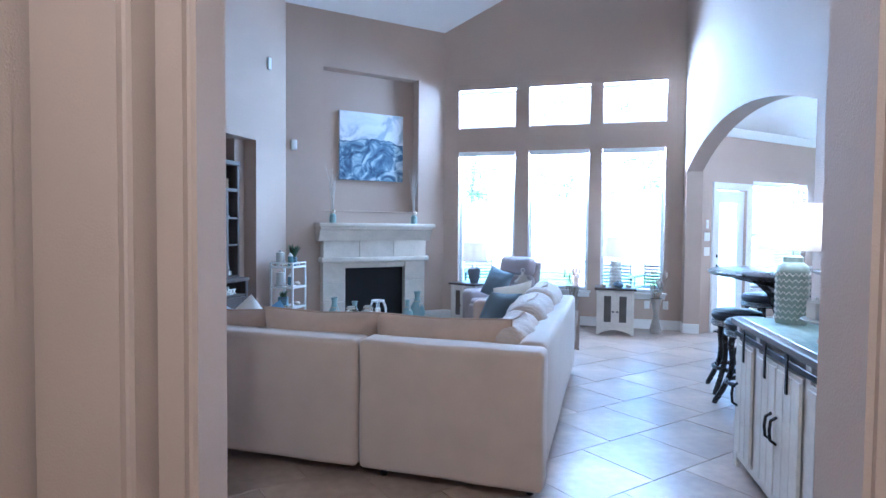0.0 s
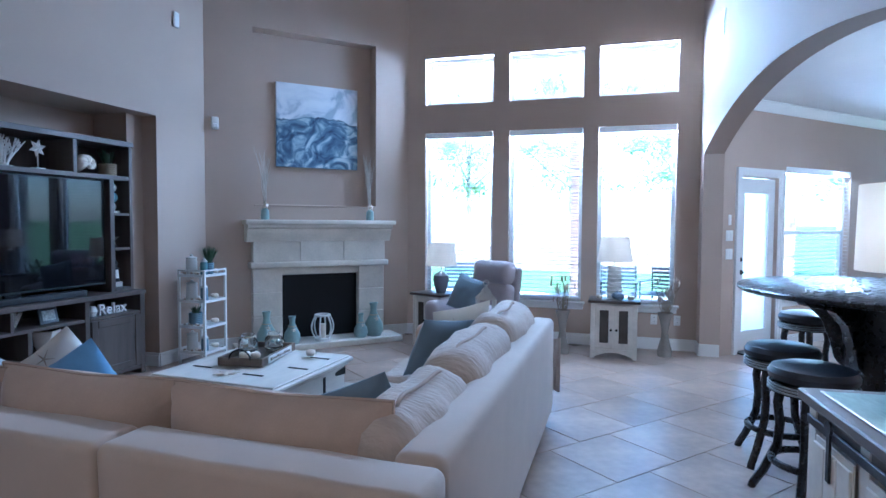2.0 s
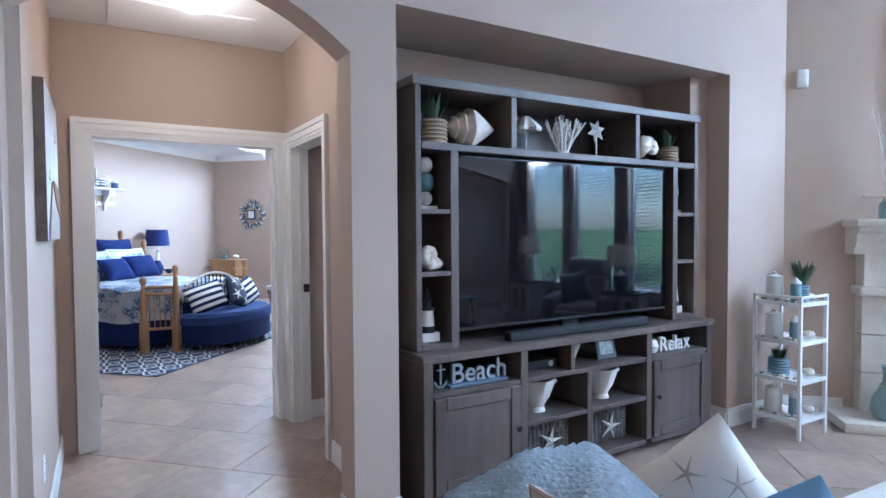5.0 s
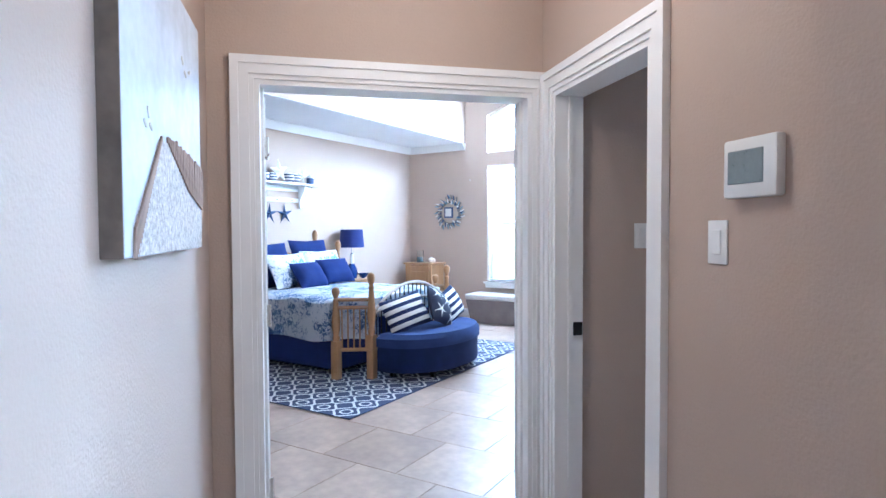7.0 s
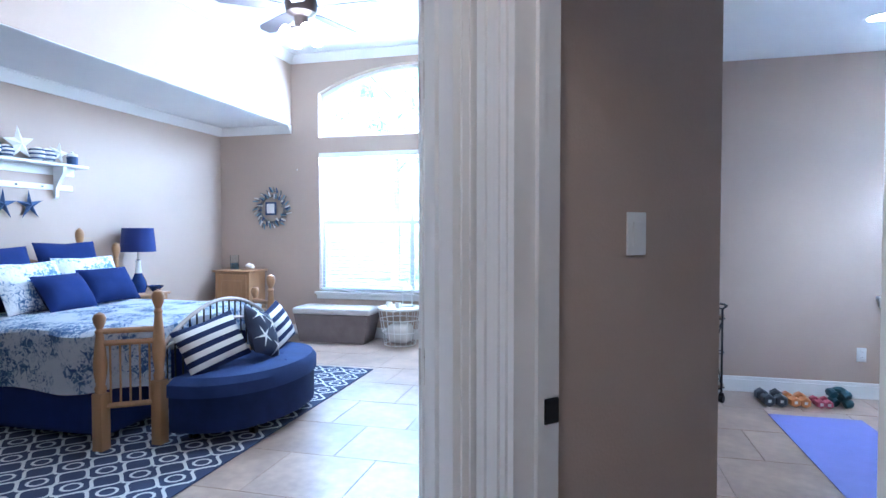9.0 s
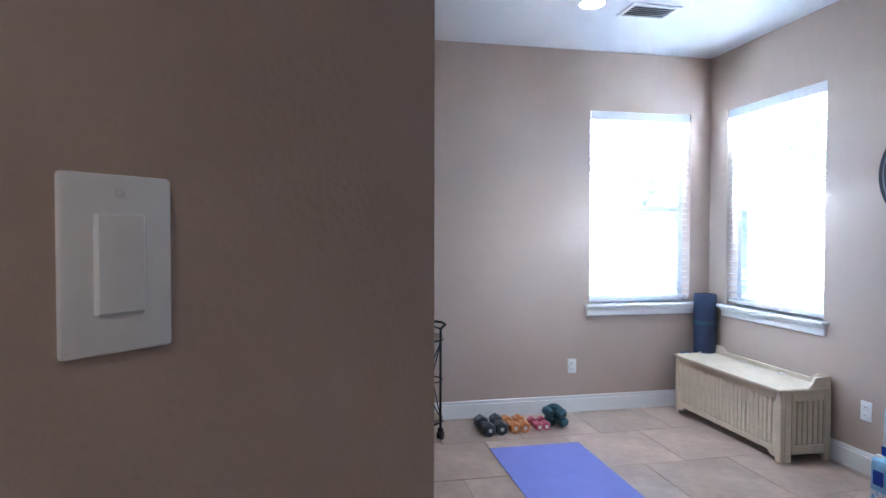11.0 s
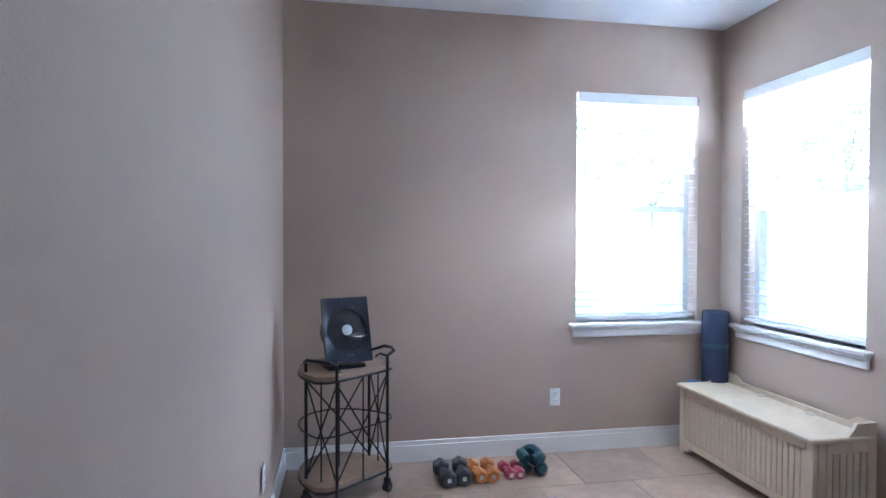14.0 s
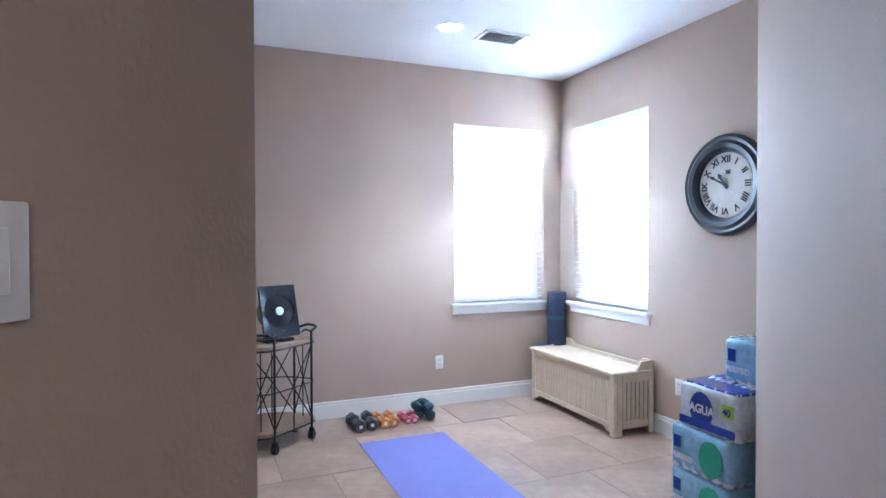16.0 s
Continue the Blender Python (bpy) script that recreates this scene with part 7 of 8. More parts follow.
for k, (x, z, a) in enumerate(((0.05, 0.06, 10), (-0.1, -0.07, 40), (0.1, -0.12, 70), (-0.1, 0.12, 20))):
    bm = star(bmesh.new(), 0.09, 0.003, pose(x, 0, z, 0, a, 0), fat=0.2)
    bmesh.ops.subdivide_edges(bm, edges=bm.edges[:], cuts=2)
    drape(bm, sp, 1)
    part("starfish_print", bm, STRIPE_W, sp)


def nightstand(m, w, d, h, lab):
    t = thing("nightstand", lab, "nightstand", m)
    part("top", bx(-0.02, -0.02, h - 0.03, w + 0.02, d + 0.03, h, 0.008, 2), OAK, t)
    part("case", bx(0, 0, 0.07, w, d, h - 0.031, 0.004), OAK, t)
    part("plinth", bx(-0.01, -0.0, 0.0, w + 0.01, d + 0.012, 0.07, 0.008), OAK, t)
    for z0, z1, nm in ((h - 0.20, h - 0.05, "drawer"), (0.10, h - 0.23, "door")):
        dr = part(nm, bx(0.04, d, z0, w - 0.04, d + 0.016, z1, 0.006, 2), OAK, t)
        part("panel", bx(0.09, d + 0.014, z0 + 0.035, w - 0.09, d + 0.022, z1 - 0.035, 0.006), OAK, dr)
        part("knob", lathe([(0.006, 0), (0.014, 0.018), (0.006, 0.026)], 10), NICKEL, dr).matrix_local = pose(w / 2 if nm == "drawer" else 0.08, d + 0.02, (z0 + z1) / 2, -90, 0, 0)
    return t


nightstand(bp(4.27, 0.03), 0.60, 0.44, 0.78, "honey oak nightstand beside the bed")
nightstand(bp(1.66, 0.03), 0.52, 0.40, 0.76, "honey oak nightstand beside the bed")
NAVYSHADE = surf("navy_drum_shade", (0.012, 0.022, 0.13), 0.85, vary=0.05, fine=200, bump=0.2)
BLUEGL = surf("cobalt_blown_glass", (0.01, 0.03, 0.14), 0.08, vary=0.1, bump=0)
for x, z in ((1.90, 0.761), (4.60, 0.781)):
    lm = lamp(bp(x, 0.24, z), [(0, 0), (0.07, 0), (0.075, 0.015), (0.09, 0.08), (0.08, 0.13), (0.035, 0.23), (0.025, 0.33), (0.03, 0.36), (0.012, 0.38)], BLUEGL, 0.19, 0.165, 0.47, 0.74, "navy lamp with a blown glass base on the nightstand", shade=NAVYSHADE)
    part("neck_band", lathe([(0.038, 0.22), (0.028, 0.33), (0.031, 0.37)], 18), CERAMIC, lm, "white glass neck")
solid("trinket_bowl", lathe([(0.03, 0), (0.05, 0.02), (0.1, 0.07), (0.095, 0.072), (0.045, 0.03)], 6), BLUEGL, "cobalt glass bowl on the nightstand", "bowl", bp(1.76, 0.34, 0.761))
arm = thing("corner_cabinet", "small honey oak cabinet in the bedroom corner", "cabinet", bp(0.10, 0.24))
part("top", bx(-0.03, -0.03, 0.90, 0.43, 0.56, 0.93, 0.008, 2), OAK, arm)
part("case", bx(0, 0, 0.05, 0.40, 0.53, 0.899, 0.004), OAK, arm)
part("plinth", bx(-0.01, -0.01, 0, 0.415, 0.54, 0.05, 0.005), OAK, arm)
dr = part("door", bx(0.40, 0.04, 0.10, 0.416, 0.49, 0.87, 0.005), OAK, arm)
part("panel", bx(0.414, 0.11, 0.18, 0.424, 0.42, 0.79, 0.006), OAK, dr)
part("knob", lathe([(0.006, 0), (0.014, 0.018), (0.006, 0.026)], 10), NICKEL, dr).matrix_local = pose(0.42, 0.455, 0.5, 0, 90, 0)
cj = thing("starfish_jar", "glass candle jar with a white starfish on the cabinet", "candle jar", bp(0.28, 0.40, 0.931))
part("jar", lathe([(0.055, 0), (0.06, 0.01), (0.06, 0.2), (0.054, 0.2), (0.054, 0.015)], 18), JARGLASS, cj)
part("sand", lathe([(0.052, 0.012), (0.052, 0.09)], 16), BLUEPOT, cj)
shell(bp(0.28, 0.63, 0.931, 40), 0.065, "cream seashell on the oak cabinet", tall=0.9)
# tapered bench box under the window
BOXB = surf("brown_linen", (0.17, 0.14, 0.13), 0.85, vary=0.15, fine=160, bump=0.3)
ob_ = thing("bench_ottoman", "tapered brown storage bench with a pale cushioned lid", "ottoman", bp(0.10, 1.45))
bm = bx(0.0, 0.0, 0.0, 0.44, 1.06, 0.37, 0.006)
for v in bm.verts:
    k = 0.86 + 0.14 * v.co.z / 0.37
    v.co.x, v.co.y = 0.22 + (v.co.x - 0.22) * k, 0.53 + (v.co.y - 0.53) * k
part("body", bm, BOXB, ob_)
part("lid", soft(-0.015, -0.015, 0.372, 0.455, 1.075, 0.46, 0.03, 0.006, 81), surf("pale_grey_linen", (0.52, 0.49, 0.46), 0.85, vary=0.05, fine=200), ob_, "pale cushioned lid")
wt = thing("wire_basket_table", "white wire basket table filled with folded linen", "side table", bp(0.42, 2.90))
for z, r in ((0.02, 0.20), (0.18, 0.23), (0.34, 0.26), (0.47, 0.28)):
    part("hoop", tube([(r * math.cos(a), r * math.sin(a), z) for a in [2 * math.pi * k / 24 for k in range(24)]], 0.006, 6, closed=True), WHITE, wt)
for k in range(18):
    a = 2 * math.pi * k / 18
    part("wire", tube([(0.20 * math.cos(a), 0.20 * math.sin(a), 0.02), (0.28 * math.cos(a), 0.28 * math.sin(a), 0.47)], 0.004, 5), WHITE, wt)
part("table_top", lathe([(0.0, 0.475), (0.29, 0.475), (0.295, 0.485), (0.29, 0.495), (0, 0.495)], 28), WHITEWOOD, wt)
solid("folded_linen", soft(-0.15, -0.15, 0.025, 0.15, 0.15, 0.28, 0.08, 0.03, 83), CERAMIC, "crumpled white linen in the wire basket", "linen", bp(0.42, 2.90))
ln2 = thing("glass_lantern", "white framed glass lantern on the basket table", "lantern", bp(0.36, 2.98, 0.496, 20))
for sx_ in (-1, 1):
    for sy_ in (-1, 1):
        part("post", bx(sx_ * 0.06 - 0.006, sy_ * 0.06 - 0.006, 0.02, sx_ * 0.06 + 0.006, sy_ * 0.06 + 0.006, 0.22, 0), WHITE, ln2)
part("base", bx(-0.075, -0.075, 0, 0.075, 0.075, 0.02, 0.003), WHITE, ln2)
part("roof", lathe([(0.105, 0.22), (0.05, 0.28), (0.02, 0.30), (0.01, 0.33)], 4), WHITE, ln2).matrix_local = pose(0, 0, 0, 0, 0, 45)
for x, y in ((0.5, 2.78), (0.56, 2.92)):
    solid("shell_cup", lathe([(0.03, 0), (0.045, 0.03), (0.04, 0.07), (0.036, 0.07), (0.03, 0.01)], 14), CERAMIC, "small white cup on the basket table", "cup", bp(x, y, 0.496))

# wall shelf over the bed
SX = 2.48
sh = thing("wall_shelf", "white wooden peg shelf above the bed", "shelf", bp(SX, 0.0))
part("board", bx(0, 0.001, 2.115, 1.41, 0.17, 2.14, 0.004), WHITE, sh)
part("back_rail", bx(0.04, 0.001, 2.03, 1.37, 0.018, 2.113, 0.003), WHITE, sh)
part("peg_rail", bx(0.06, 0.001, 1.88, 1.41, 0.018, 1.935, 0.003), WHITE, sh)
for x in (0.25, 1.10):
    bm = bmesh.new()
    prism(bm, [(0.019, 1.79), (0.045, 1.81), (0.05, 1.90), (0.09, 1.97), (0.14, 2.04), (0.15, 2.114), (0.019, 2.114)], 0.04, Matrix(((0, 1, 0, x), (1, 0, 0, 0), (0, 0, 1, 0), (0, 0, 0, 1))))
    part("bracket", bm, WHITE, sh)
for x in (0.42, 0.69, 0.95, 1.25):
    part("peg", lathe([(0.008, 0), (0.012, 0.04)], 8), WHITE, sh).matrix_local = pose(x, 0.018, 1.91, -90, 0, 0)
DENIM = surf("denim_blue_fabric", (0.05, 0.08, 0.17), 0.85, vary=0.25, scale=30, fine=150, bump=0.3)
for x, r, tilt in ((1.145, 0.125, 8), (0.703, 0.165, -6), (0.29, 0.115, 10)):
    bm = star(bmesh.new(), r, 0.035, pose(0, 0, 0, 0, tilt, 0), fat=0.4)
    bmesh.ops.translate(bm, vec=(0, 0, -min(v.co.z for v in bm.verts)), verts=bm.verts[:])
    solid("starfish", bm, CORALC, "white starfish standing on the wall shelf", "starfish", bp(SX + x, 0.09, 2.1405, 180))
for x, r in ((0.955, 0.075), (0.82, 0.06), (0.51, 0.07), (0.40, 0.07)):
    ball = thing("fabric_ball", "white ball wound with navy rope on the wall shelf", "ornament", bp(SX + x, 0.075, 2.1405))
    part("ball", lathe([(r * math.sin(math.pi * k / 10), r - r * math.cos(math.pi * k / 10)) for k in range(11)], 16), CORALC, ball)
    for k in (-2, 0, 2):
        rr_ = r * math.cos(k * 0.3) * 1.02
        part("rope_band", tube([(rr_ * math.cos(a), rr_ * math.sin(a), r + r * math.sin(k * 0.3)) for a in [2 * math.pi * q / 16 for q in range(16)]], 0.009, 5, closed=True), DENIM, ball)
for x in (1.255, 0.125):
    jar = thing("candle_jar", "small navy and white candle jar on the wall shelf", "candle jar", bp(SX + x, 0.085, 2.1405))
    part("jar", lathe([(0.0, 0), (0.048, 0), (0.05, 0.01), (0.05, 0.085), (0.044, 0.09)], 18), DENIM, jar)
    part("lid", lathe([(0.05, 0.09), (0.05, 0.115), (0.012, 0.125), (0.014, 0.14), (0.0, 0.145)], 18), CORALC, jar, "white lid")
for x in (0.82, 0.553):
    bm = star(bmesh.new(), 0.15, 0.03, pose(0, 0, 0), fat=0.28)
    solid("hanging_starfish", bm, DENIM, "blue metal starfish hanging on the bedroom wall", "starfish", bp(SX + x, 0.022, 1.715, 180, 0, 24 * (x - 0.69)))
# wreath on the far wall
wr = thing("wreath", "grey-blue rag and shell wreath with a small framed print", "wreath", frame2((BC + 0.85 * BF).xy, 45) @ pose(0, 0, 1.78))
rr = random.Random(17)
for k in range(64):
    a, r = 2 * math.pi * k / 64 + rr.uniform(-0.05, 0.05), rr.uniform(0.15, 0.25)
    bm = tube([(r * math.cos(a), -0.03 - rr.uniform(0, 0.03), r * math.sin(a)), ((r + 0.07) * math.cos(a + 0.1), -0.05, (r + 0.07) * math.sin(a + 0.1))], 0.016, 5, None, 0.007)
    part("rag_strip", bm, (DENIM, CORALC, GREYWICKER, BLUEPOT)[k % 4], wr)
part("ring", tube([(0.19 * math.cos(a), -0.02, 0.19 * math.sin(a)) for a in [2 * math.pi * k / 24 for k in range(24)]], 0.02, 6, closed=True), GREYWICKER, wr)
part("print_frame", bx(-0.085, -0.07, -0.085, 0.085, -0.05, 0.10, 0.004), DENIM, wr)
part("print", bx(-0.06, -0.075, -0.06, 0.06, -0.068, 0.075, 0.001), CERAMIC, wr, "white print")
solid("wall_hook", lathe([(0.008, 0), (0.008, 0.02)], 8), NICKEL, "small hook on the bedroom wall", "hook", frame2((BC + 1.24 * BF).xy, 45) @ pose(0, 0, 2.33, 90, 0, 0))

# ceiling fan
fan = thing("ceiling_fan", "dark bronze ceiling fan with five blades and lit globes", "ceiling fan", bp(3.1, 2.95))
BRONZE = surf("dark_bronze", (0.05, 0.035, 0.03), 0.4, metal=0.7, vary=0.15)
part("downrod", lathe([(0.06, 3.925), (0.05, 3.87), (0.015, 3.85), (0.015, 3.43), (0.05, 3.41)], 16), BRONZE, fan)
part("motor", lathe([(0.05, 3.410), (0.12, 3.380), (0.135, 3.320), (0.12, 3.250), (0.06, 3.220), (0.05, 3.140), (0.07, 3.120), (0.0, 3.100)], 24), BRONZE, fan)
BLADE = surf("blue_grey_blade", (0.10, 0.09, 0.10), 0.4, vary=0.15)
for k in range(5):
    bm = bmesh.new()
    prism(bm, [(0.16, -0.05), (0.30, -0.065), (0.62, -0.075), (0.68, -0.04), (0.68, 0.04), (0.62, 0.075), (0.30, 0.065), (0.16, 0.05)], 0.008, Matrix(((1, 0, 0, 0), (0, 0, 1, 0), (0, 1, 0, 0), (0, 0, 0, 1))))
    part("blade", bm, BLADE, fan).matrix_local = pose(0, 0, 3.280, 0, 0, 20 + 72 * k) @ pose(0, 0, 0, 10, 0, 0)
for k in range(4):
    a = math.radians(45 + 90 * k)
    part("arm", tube([(0.04 * math.cos(a), 0.04 * math.sin(a), 3.130), (0.12 * math.cos(a), 0.12 * math.sin(a), 3.120)], 0.01, 6), BRONZE, fan)
    part("globe", lathe([(0.02, 3.130), (0.045, 3.100), (0.055, 3.050), (0.04, 3.010), (0, 3.000)], 14, at=(0.13 * math.cos(a), 0.13 * math.sin(a), 0)), glow("lit_globe", (1.0, 0.94, 0.85), 5.0), fan, "lit glass globe").visible_shadow = False
grille("ceiling_vent", bp(2.3, 3.6, 3.93) @ pose(0, 0, 0, 90, 0, 0), 0.36, 0.2, "white air vent in the bedroom ceiling", 6)
# ---- exercise room things (x along the clock wall from the corner, y along the far wall) ----
def xp(x, y, z=0.0, rz=0.0):
    p = XC + x * XU + y * XV
    return pose(p.x, p.y, z, 0, 0, -45.56 + rz)


# xp frame: local x along the clock wall, local -y towards growing y
mat_ = thing("yoga_mat", "violet foam yoga mat unrolled on the tiles", "yoga mat", xp(0.69, 1.52))
part("mat", bx(0.0, -0.655, 0.001, 1.75, 0.0, 0.007, 0.002), PURPLE, mat_)


def dumbbell(x, y, r, l, mat, lab, tilt=0):
    d = thing("dumbbell", lab, "dumbbell", xp(x, y, 0.0, tilt), "dumbbells along the wall")
    n = 6
    for s in (-1, 1):
        bm = lathe([(r * 0.8, 0), (r, 0.012), (r, l * 0.30), (r * 0.8, l * 0.34)], n)
        bmesh.ops.transform(bm, matrix=pose(s * l / 2, 0, r * 0.87, 0, -90 * s, 0) @ pose(0, 0, 0, 0, 0, 0), verts=bm.verts[:])
        part("head", bm, mat, d)
    part("handle", tube([(-l * 0.25, 0, r * 0.87), (0, 0, r * 0.87), (l * 0.25, 0, r * 0.87)], r * 0.42, 10), mat, d)
    part("number_mark", bx(-0.012, -0.012, 0, 0.012, 0.012, 0.001, 0), CERAMIC, d).matrix_local = pose(l / 2 + 0.001, 0, r * 0.87, 0, 90, 0)
    return d


DGREY, DORANGE, DPINK, DTEAL = (surf(n, c, 0.5, vary=0.08, fine=120, bump=0.15) for n, c in (("charcoal_neoprene", (0.05, 0.055, 0.065)), ("orange_neoprene", (0.55, 0.22, 0.07)), ("rose_neoprene", (0.48, 0.10, 0.16)), ("dark_teal_vinyl", (0.015, 0.06, 0.075))))
dumbbell(0.33, 2.11, 0.052, 0.26, DGREY, "charcoal neoprene dumbbell by the wall", 4)
dumbbell(0.32, 2.00, 0.052, 0.26, DGREY, "charcoal neoprene dumbbell by the wall", -3)
dumbbell(0.32, 1.91, 0.046, 0.23, DORANGE, "orange neoprene dumbbell by the wall", 6)
dumbbell(0.32, 1.82, 0.046, 0.23, DORANGE, "orange neoprene dumbbell by the wall", -2)
dumbbell(0.32, 1.71, 0.036, 0.18, DPINK, "rose pink dumbbell by the wall", 5)
dumbbell(0.32, 1.64, 0.036, 0.18, DPINK, "rose pink dumbbell by the wall", -4)
for k, z in enumerate((0.036, 0.105)):
    w_ = thing("ankle_weight", "rolled dark teal ankle weight by the wall", "ankle weight", xp(0.30, 1.53 + 0.015 * k, 0))
    part("cuff", tube([(0.085 * math.cos(a), 0.06 * math.sin(a), z + 0.012 * math.sin(3 * a)) for a in [2 * math.pi * q / 20 for q in range(18)]], 0.034, 8), DTEAL, w_)

# storage bench
bn = thing("storage_bench", "antique cream beadboard storage bench under the window", "storage bench", xp(0.14, 0.405))
L_, D_, Ht = 1.16, 0.38, 0.46
part("lid", bx(-0.01, -0.02, Ht, L_ + 0.01, D_ - 0.03, Ht + 0.022, 0.005), CREAM, bn)
part("box", bx(0.03, 0.02, 0.06, L_ - 0.03, D_ - 0.02, Ht - 0.002, 0.002), CREAM, bn)
for x in (0.0, L_ - 0.05):
    part("stile", bx(x, 0.0, 0.0, x + 0.05, 0.03, Ht - 0.002, 0.004), CREAM, bn)
part("rail", bx(0.051, 0.002, Ht - 0.05, L_ - 0.051, 0.03, Ht - 0.002, 0.004), CREAM, bn)
bm = bmesh.new()
prism(bm, [(0.051, 0.03), (0.09, 0.032), (0.12, 0.06), (L_ - 0.12, 0.06), (L_ - 0.09, 0.032), (L_ - 0.051, 0.03), (L_ - 0.051, 0.10), (0.051, 0.10)], 0.028, Matrix.Translation((0, 0.002, 0)))
part("apron", bm, CREAM, bn)
# brown that paints the shadow in the grooves between the beads
SHADOWG = surf("groove_shadow_brown", (0.22, 0.16, 0.10), 0.6, vary=0.2)
part("groove_board", bx(0.05, 0.016, 0.10, L_ - 0.05, 0.02, Ht - 0.05, 0), SHADOWG, bn)
nb = 26
me = finish("bead", box(bmesh.new(), 0, 0.008, 0.10, (L_ - 0.10) / nb - 0.006, 0.018, Ht - 0.05, 0.003, 1), CREAM)
for k in range(nb):
    o = new("bead", me)
    o.parent, o.location = bn, (0.053 + (L_ - 0.10) / nb * k, 0, 0)
for sx_, x in ((-1, 0.0), (1, L_)):
    xo = x - 0.03 if sx_ > 0 else x
    for y in (0.031, D_ - 0.05):
        part("stile", bx(xo, y, 0.0, xo + 0.03, y + 0.05, Ht - 0.002, 0.004), CREAM, bn)
    part("rail", bx(xo, 0.082, Ht - 0.06, xo + 0.03, D_ - 0.051, Ht - 0.002, 0.004), CREAM, bn)
    part("rail", bx(xo, 0.082, 0.05, xo + 0.03, D_ - 0.051, 0.11, 0.004), CREAM, bn)
    part("groove_board", bx(x - 0.018 if sx_ > 0 else x + 0.0105, 0.08, 0.11, x - 0.0105 if sx_ > 0 else x + 0.018, D_ - 0.05, Ht - 0.06, 0), SHADOWG, bn)
    for k in range(6):
        y = 0.085 + k * 0.04
        part("bead", bx(x - 0.010 if sx_ > 0 else x + 0.002, y, 0.11, x - 0.002 if sx_ > 0 else x + 0.010, y + 0.034, Ht - 0.06, 0.003), CREAM, bn)
    bm = bmesh.new()
    prism(bm, [(0.0, Ht + 0.023), (D_ * 0.55, Ht + 0.023), (D_ * 0.62, Ht + 0.05), (D_ * 0.68, Ht + 0.085), (D_ * 0.98, Ht + 0.09), (D_ * 0.98, Ht - 0.02), (0, Ht - 0.0)], 0.022, Matrix(((0, 1, 0, xo if sx_ < 0 else xo + 0.008), (1, 0, 0, 0), (0, 0, 1, 0), (0, 0, 0, 1))))
    part("end_crest", bm, CREAM, bn)
bm = bmesh.new()
prism(bm, [(0.023, Ht), (L_ - 0.023, Ht), (L_ - 0.023, Ht + 0.09), (L_ - 0.10, Ht + 0.088), (L_ - 0.16, Ht + 0.05), (0.16, Ht + 0.05), (0.10, Ht + 0.088), (0.023, Ht + 0.09)], 0.02, Matrix.Translation((0, D_ - 0.028, 0)))
part("back_crest", bm, CREAM, bn)
for x in (0.36, 0.76):
    part("hinge", bx(x, D_ - 0.07, Ht + 0.022, x + 0.05, D_ - 0.03, Ht + 0.027, 0.001), NICKEL, bn, "small brass hinge")
NAVYFOAM = surf("dark_blue_foam", (0.02, 0.03, 0.07), 0.7, vary=0.1, fine=120, bump=0.2)
roll = thing("rolled_mat", "rolled dark blue exercise mat standing in the corner", "yoga mat", xp(0.105, 0.11, 0.001))
part("roll", lathe([(0.0, 0), (0.088, 0), (0.09, 0.01), (0.09, 0.965), (0.085, 0.975), (0.03, 0.972), (0.0, 0.96)], 28), NAVYFOAM, roll)
for z in (0.25, 0.72):
    part("strap", lathe([(0.092, z), (0.092, z + 0.03)], 28), DTEAL, roll)
solid("foam_block", soft(0.0, 0.0, 0.001, 0.055, 0.10, 0.485, 0.02, 0.004, 84), surf("mid_blue_foam", (0.05, 0.10, 0.24), 0.7), "blue foam block behind the bench", "foam block", xp(0.075, 0.33))

# clock
ck = thing("wall_clock", "large round black wall clock with roman numerals", "clock", xp(1.935, 0.0, 1.83))
CLOCKF = surf("aged_clock_face", (0.52, 0.49, 0.44), 0.6, vary=0.12, scale=10, fine=60, bump=0.05)


def ring_y(prof, n=56):
    """A turned ring facing -y."""
    bm = lathe(prof, n)
    bmesh.ops.transform(bm, matrix=pose(0, 0, 0, 90, 0, 0), verts=bm.verts[:])
    return bm


bm = bmesh.new()
n = 56
prof = [(0.335, 0.0), (0.335, 0.02), (0.315, 0.045), (0.295, 0.04), (0.275, 0.055), (0.245, 0.05), (0.225, 0.03), (0.215, 0.015), (0.215, 0.0)]
rings = [[bm.verts.new((r * math.cos(2 * math.pi * k / n), -h - 0.001, r * math.sin(2 * math.pi * k / n))) for k in range(n)] for r, h in prof]
for a, b in zip(rings, rings[1:] + rings[:1]):
    for k in range(n):
        bm.faces.new((a[k], a[(k + 1) % n], b[(k + 1) % n], b[k]))
part("rim", bm, surf("black_blue_lacquer", (0.02, 0.024, 0.035), 0.4, vary=0.2, fine=60), ck, "moulded black rim")
part("face", ring_y([(0.222, 0.002), (0.222, 0.01)]), CLOCKF, ck, "aged cream face")
for k, num in enumerate(("XII", "I", "II", "III", "IIII", "V", "VI", "VII", "VIII", "IX", "X", "XI")):
    a = math.radians(30 * k)
    wd = word(num, 0.062, 0.0008, Matrix(), BLACK, "numeral", "")
    del wd["category"]
    bb = [v.co for v in wd.data.vertices]
    cx, cy = (min(v.x for v in bb) + max(v.x for v in bb)) / 2, (min(v.y for v in bb) + max(v.y for v in bb)) / 2
    wd.parent, wd.matrix_local = ck, pose(0.172 * math.sin(a), -0.0125, 0.172 * math.cos(a), 90, 0, 0) @ pose(0, 0, 0, 0, 0, -30 * k) @ Matrix.Translation((-cx, -cy, 0))
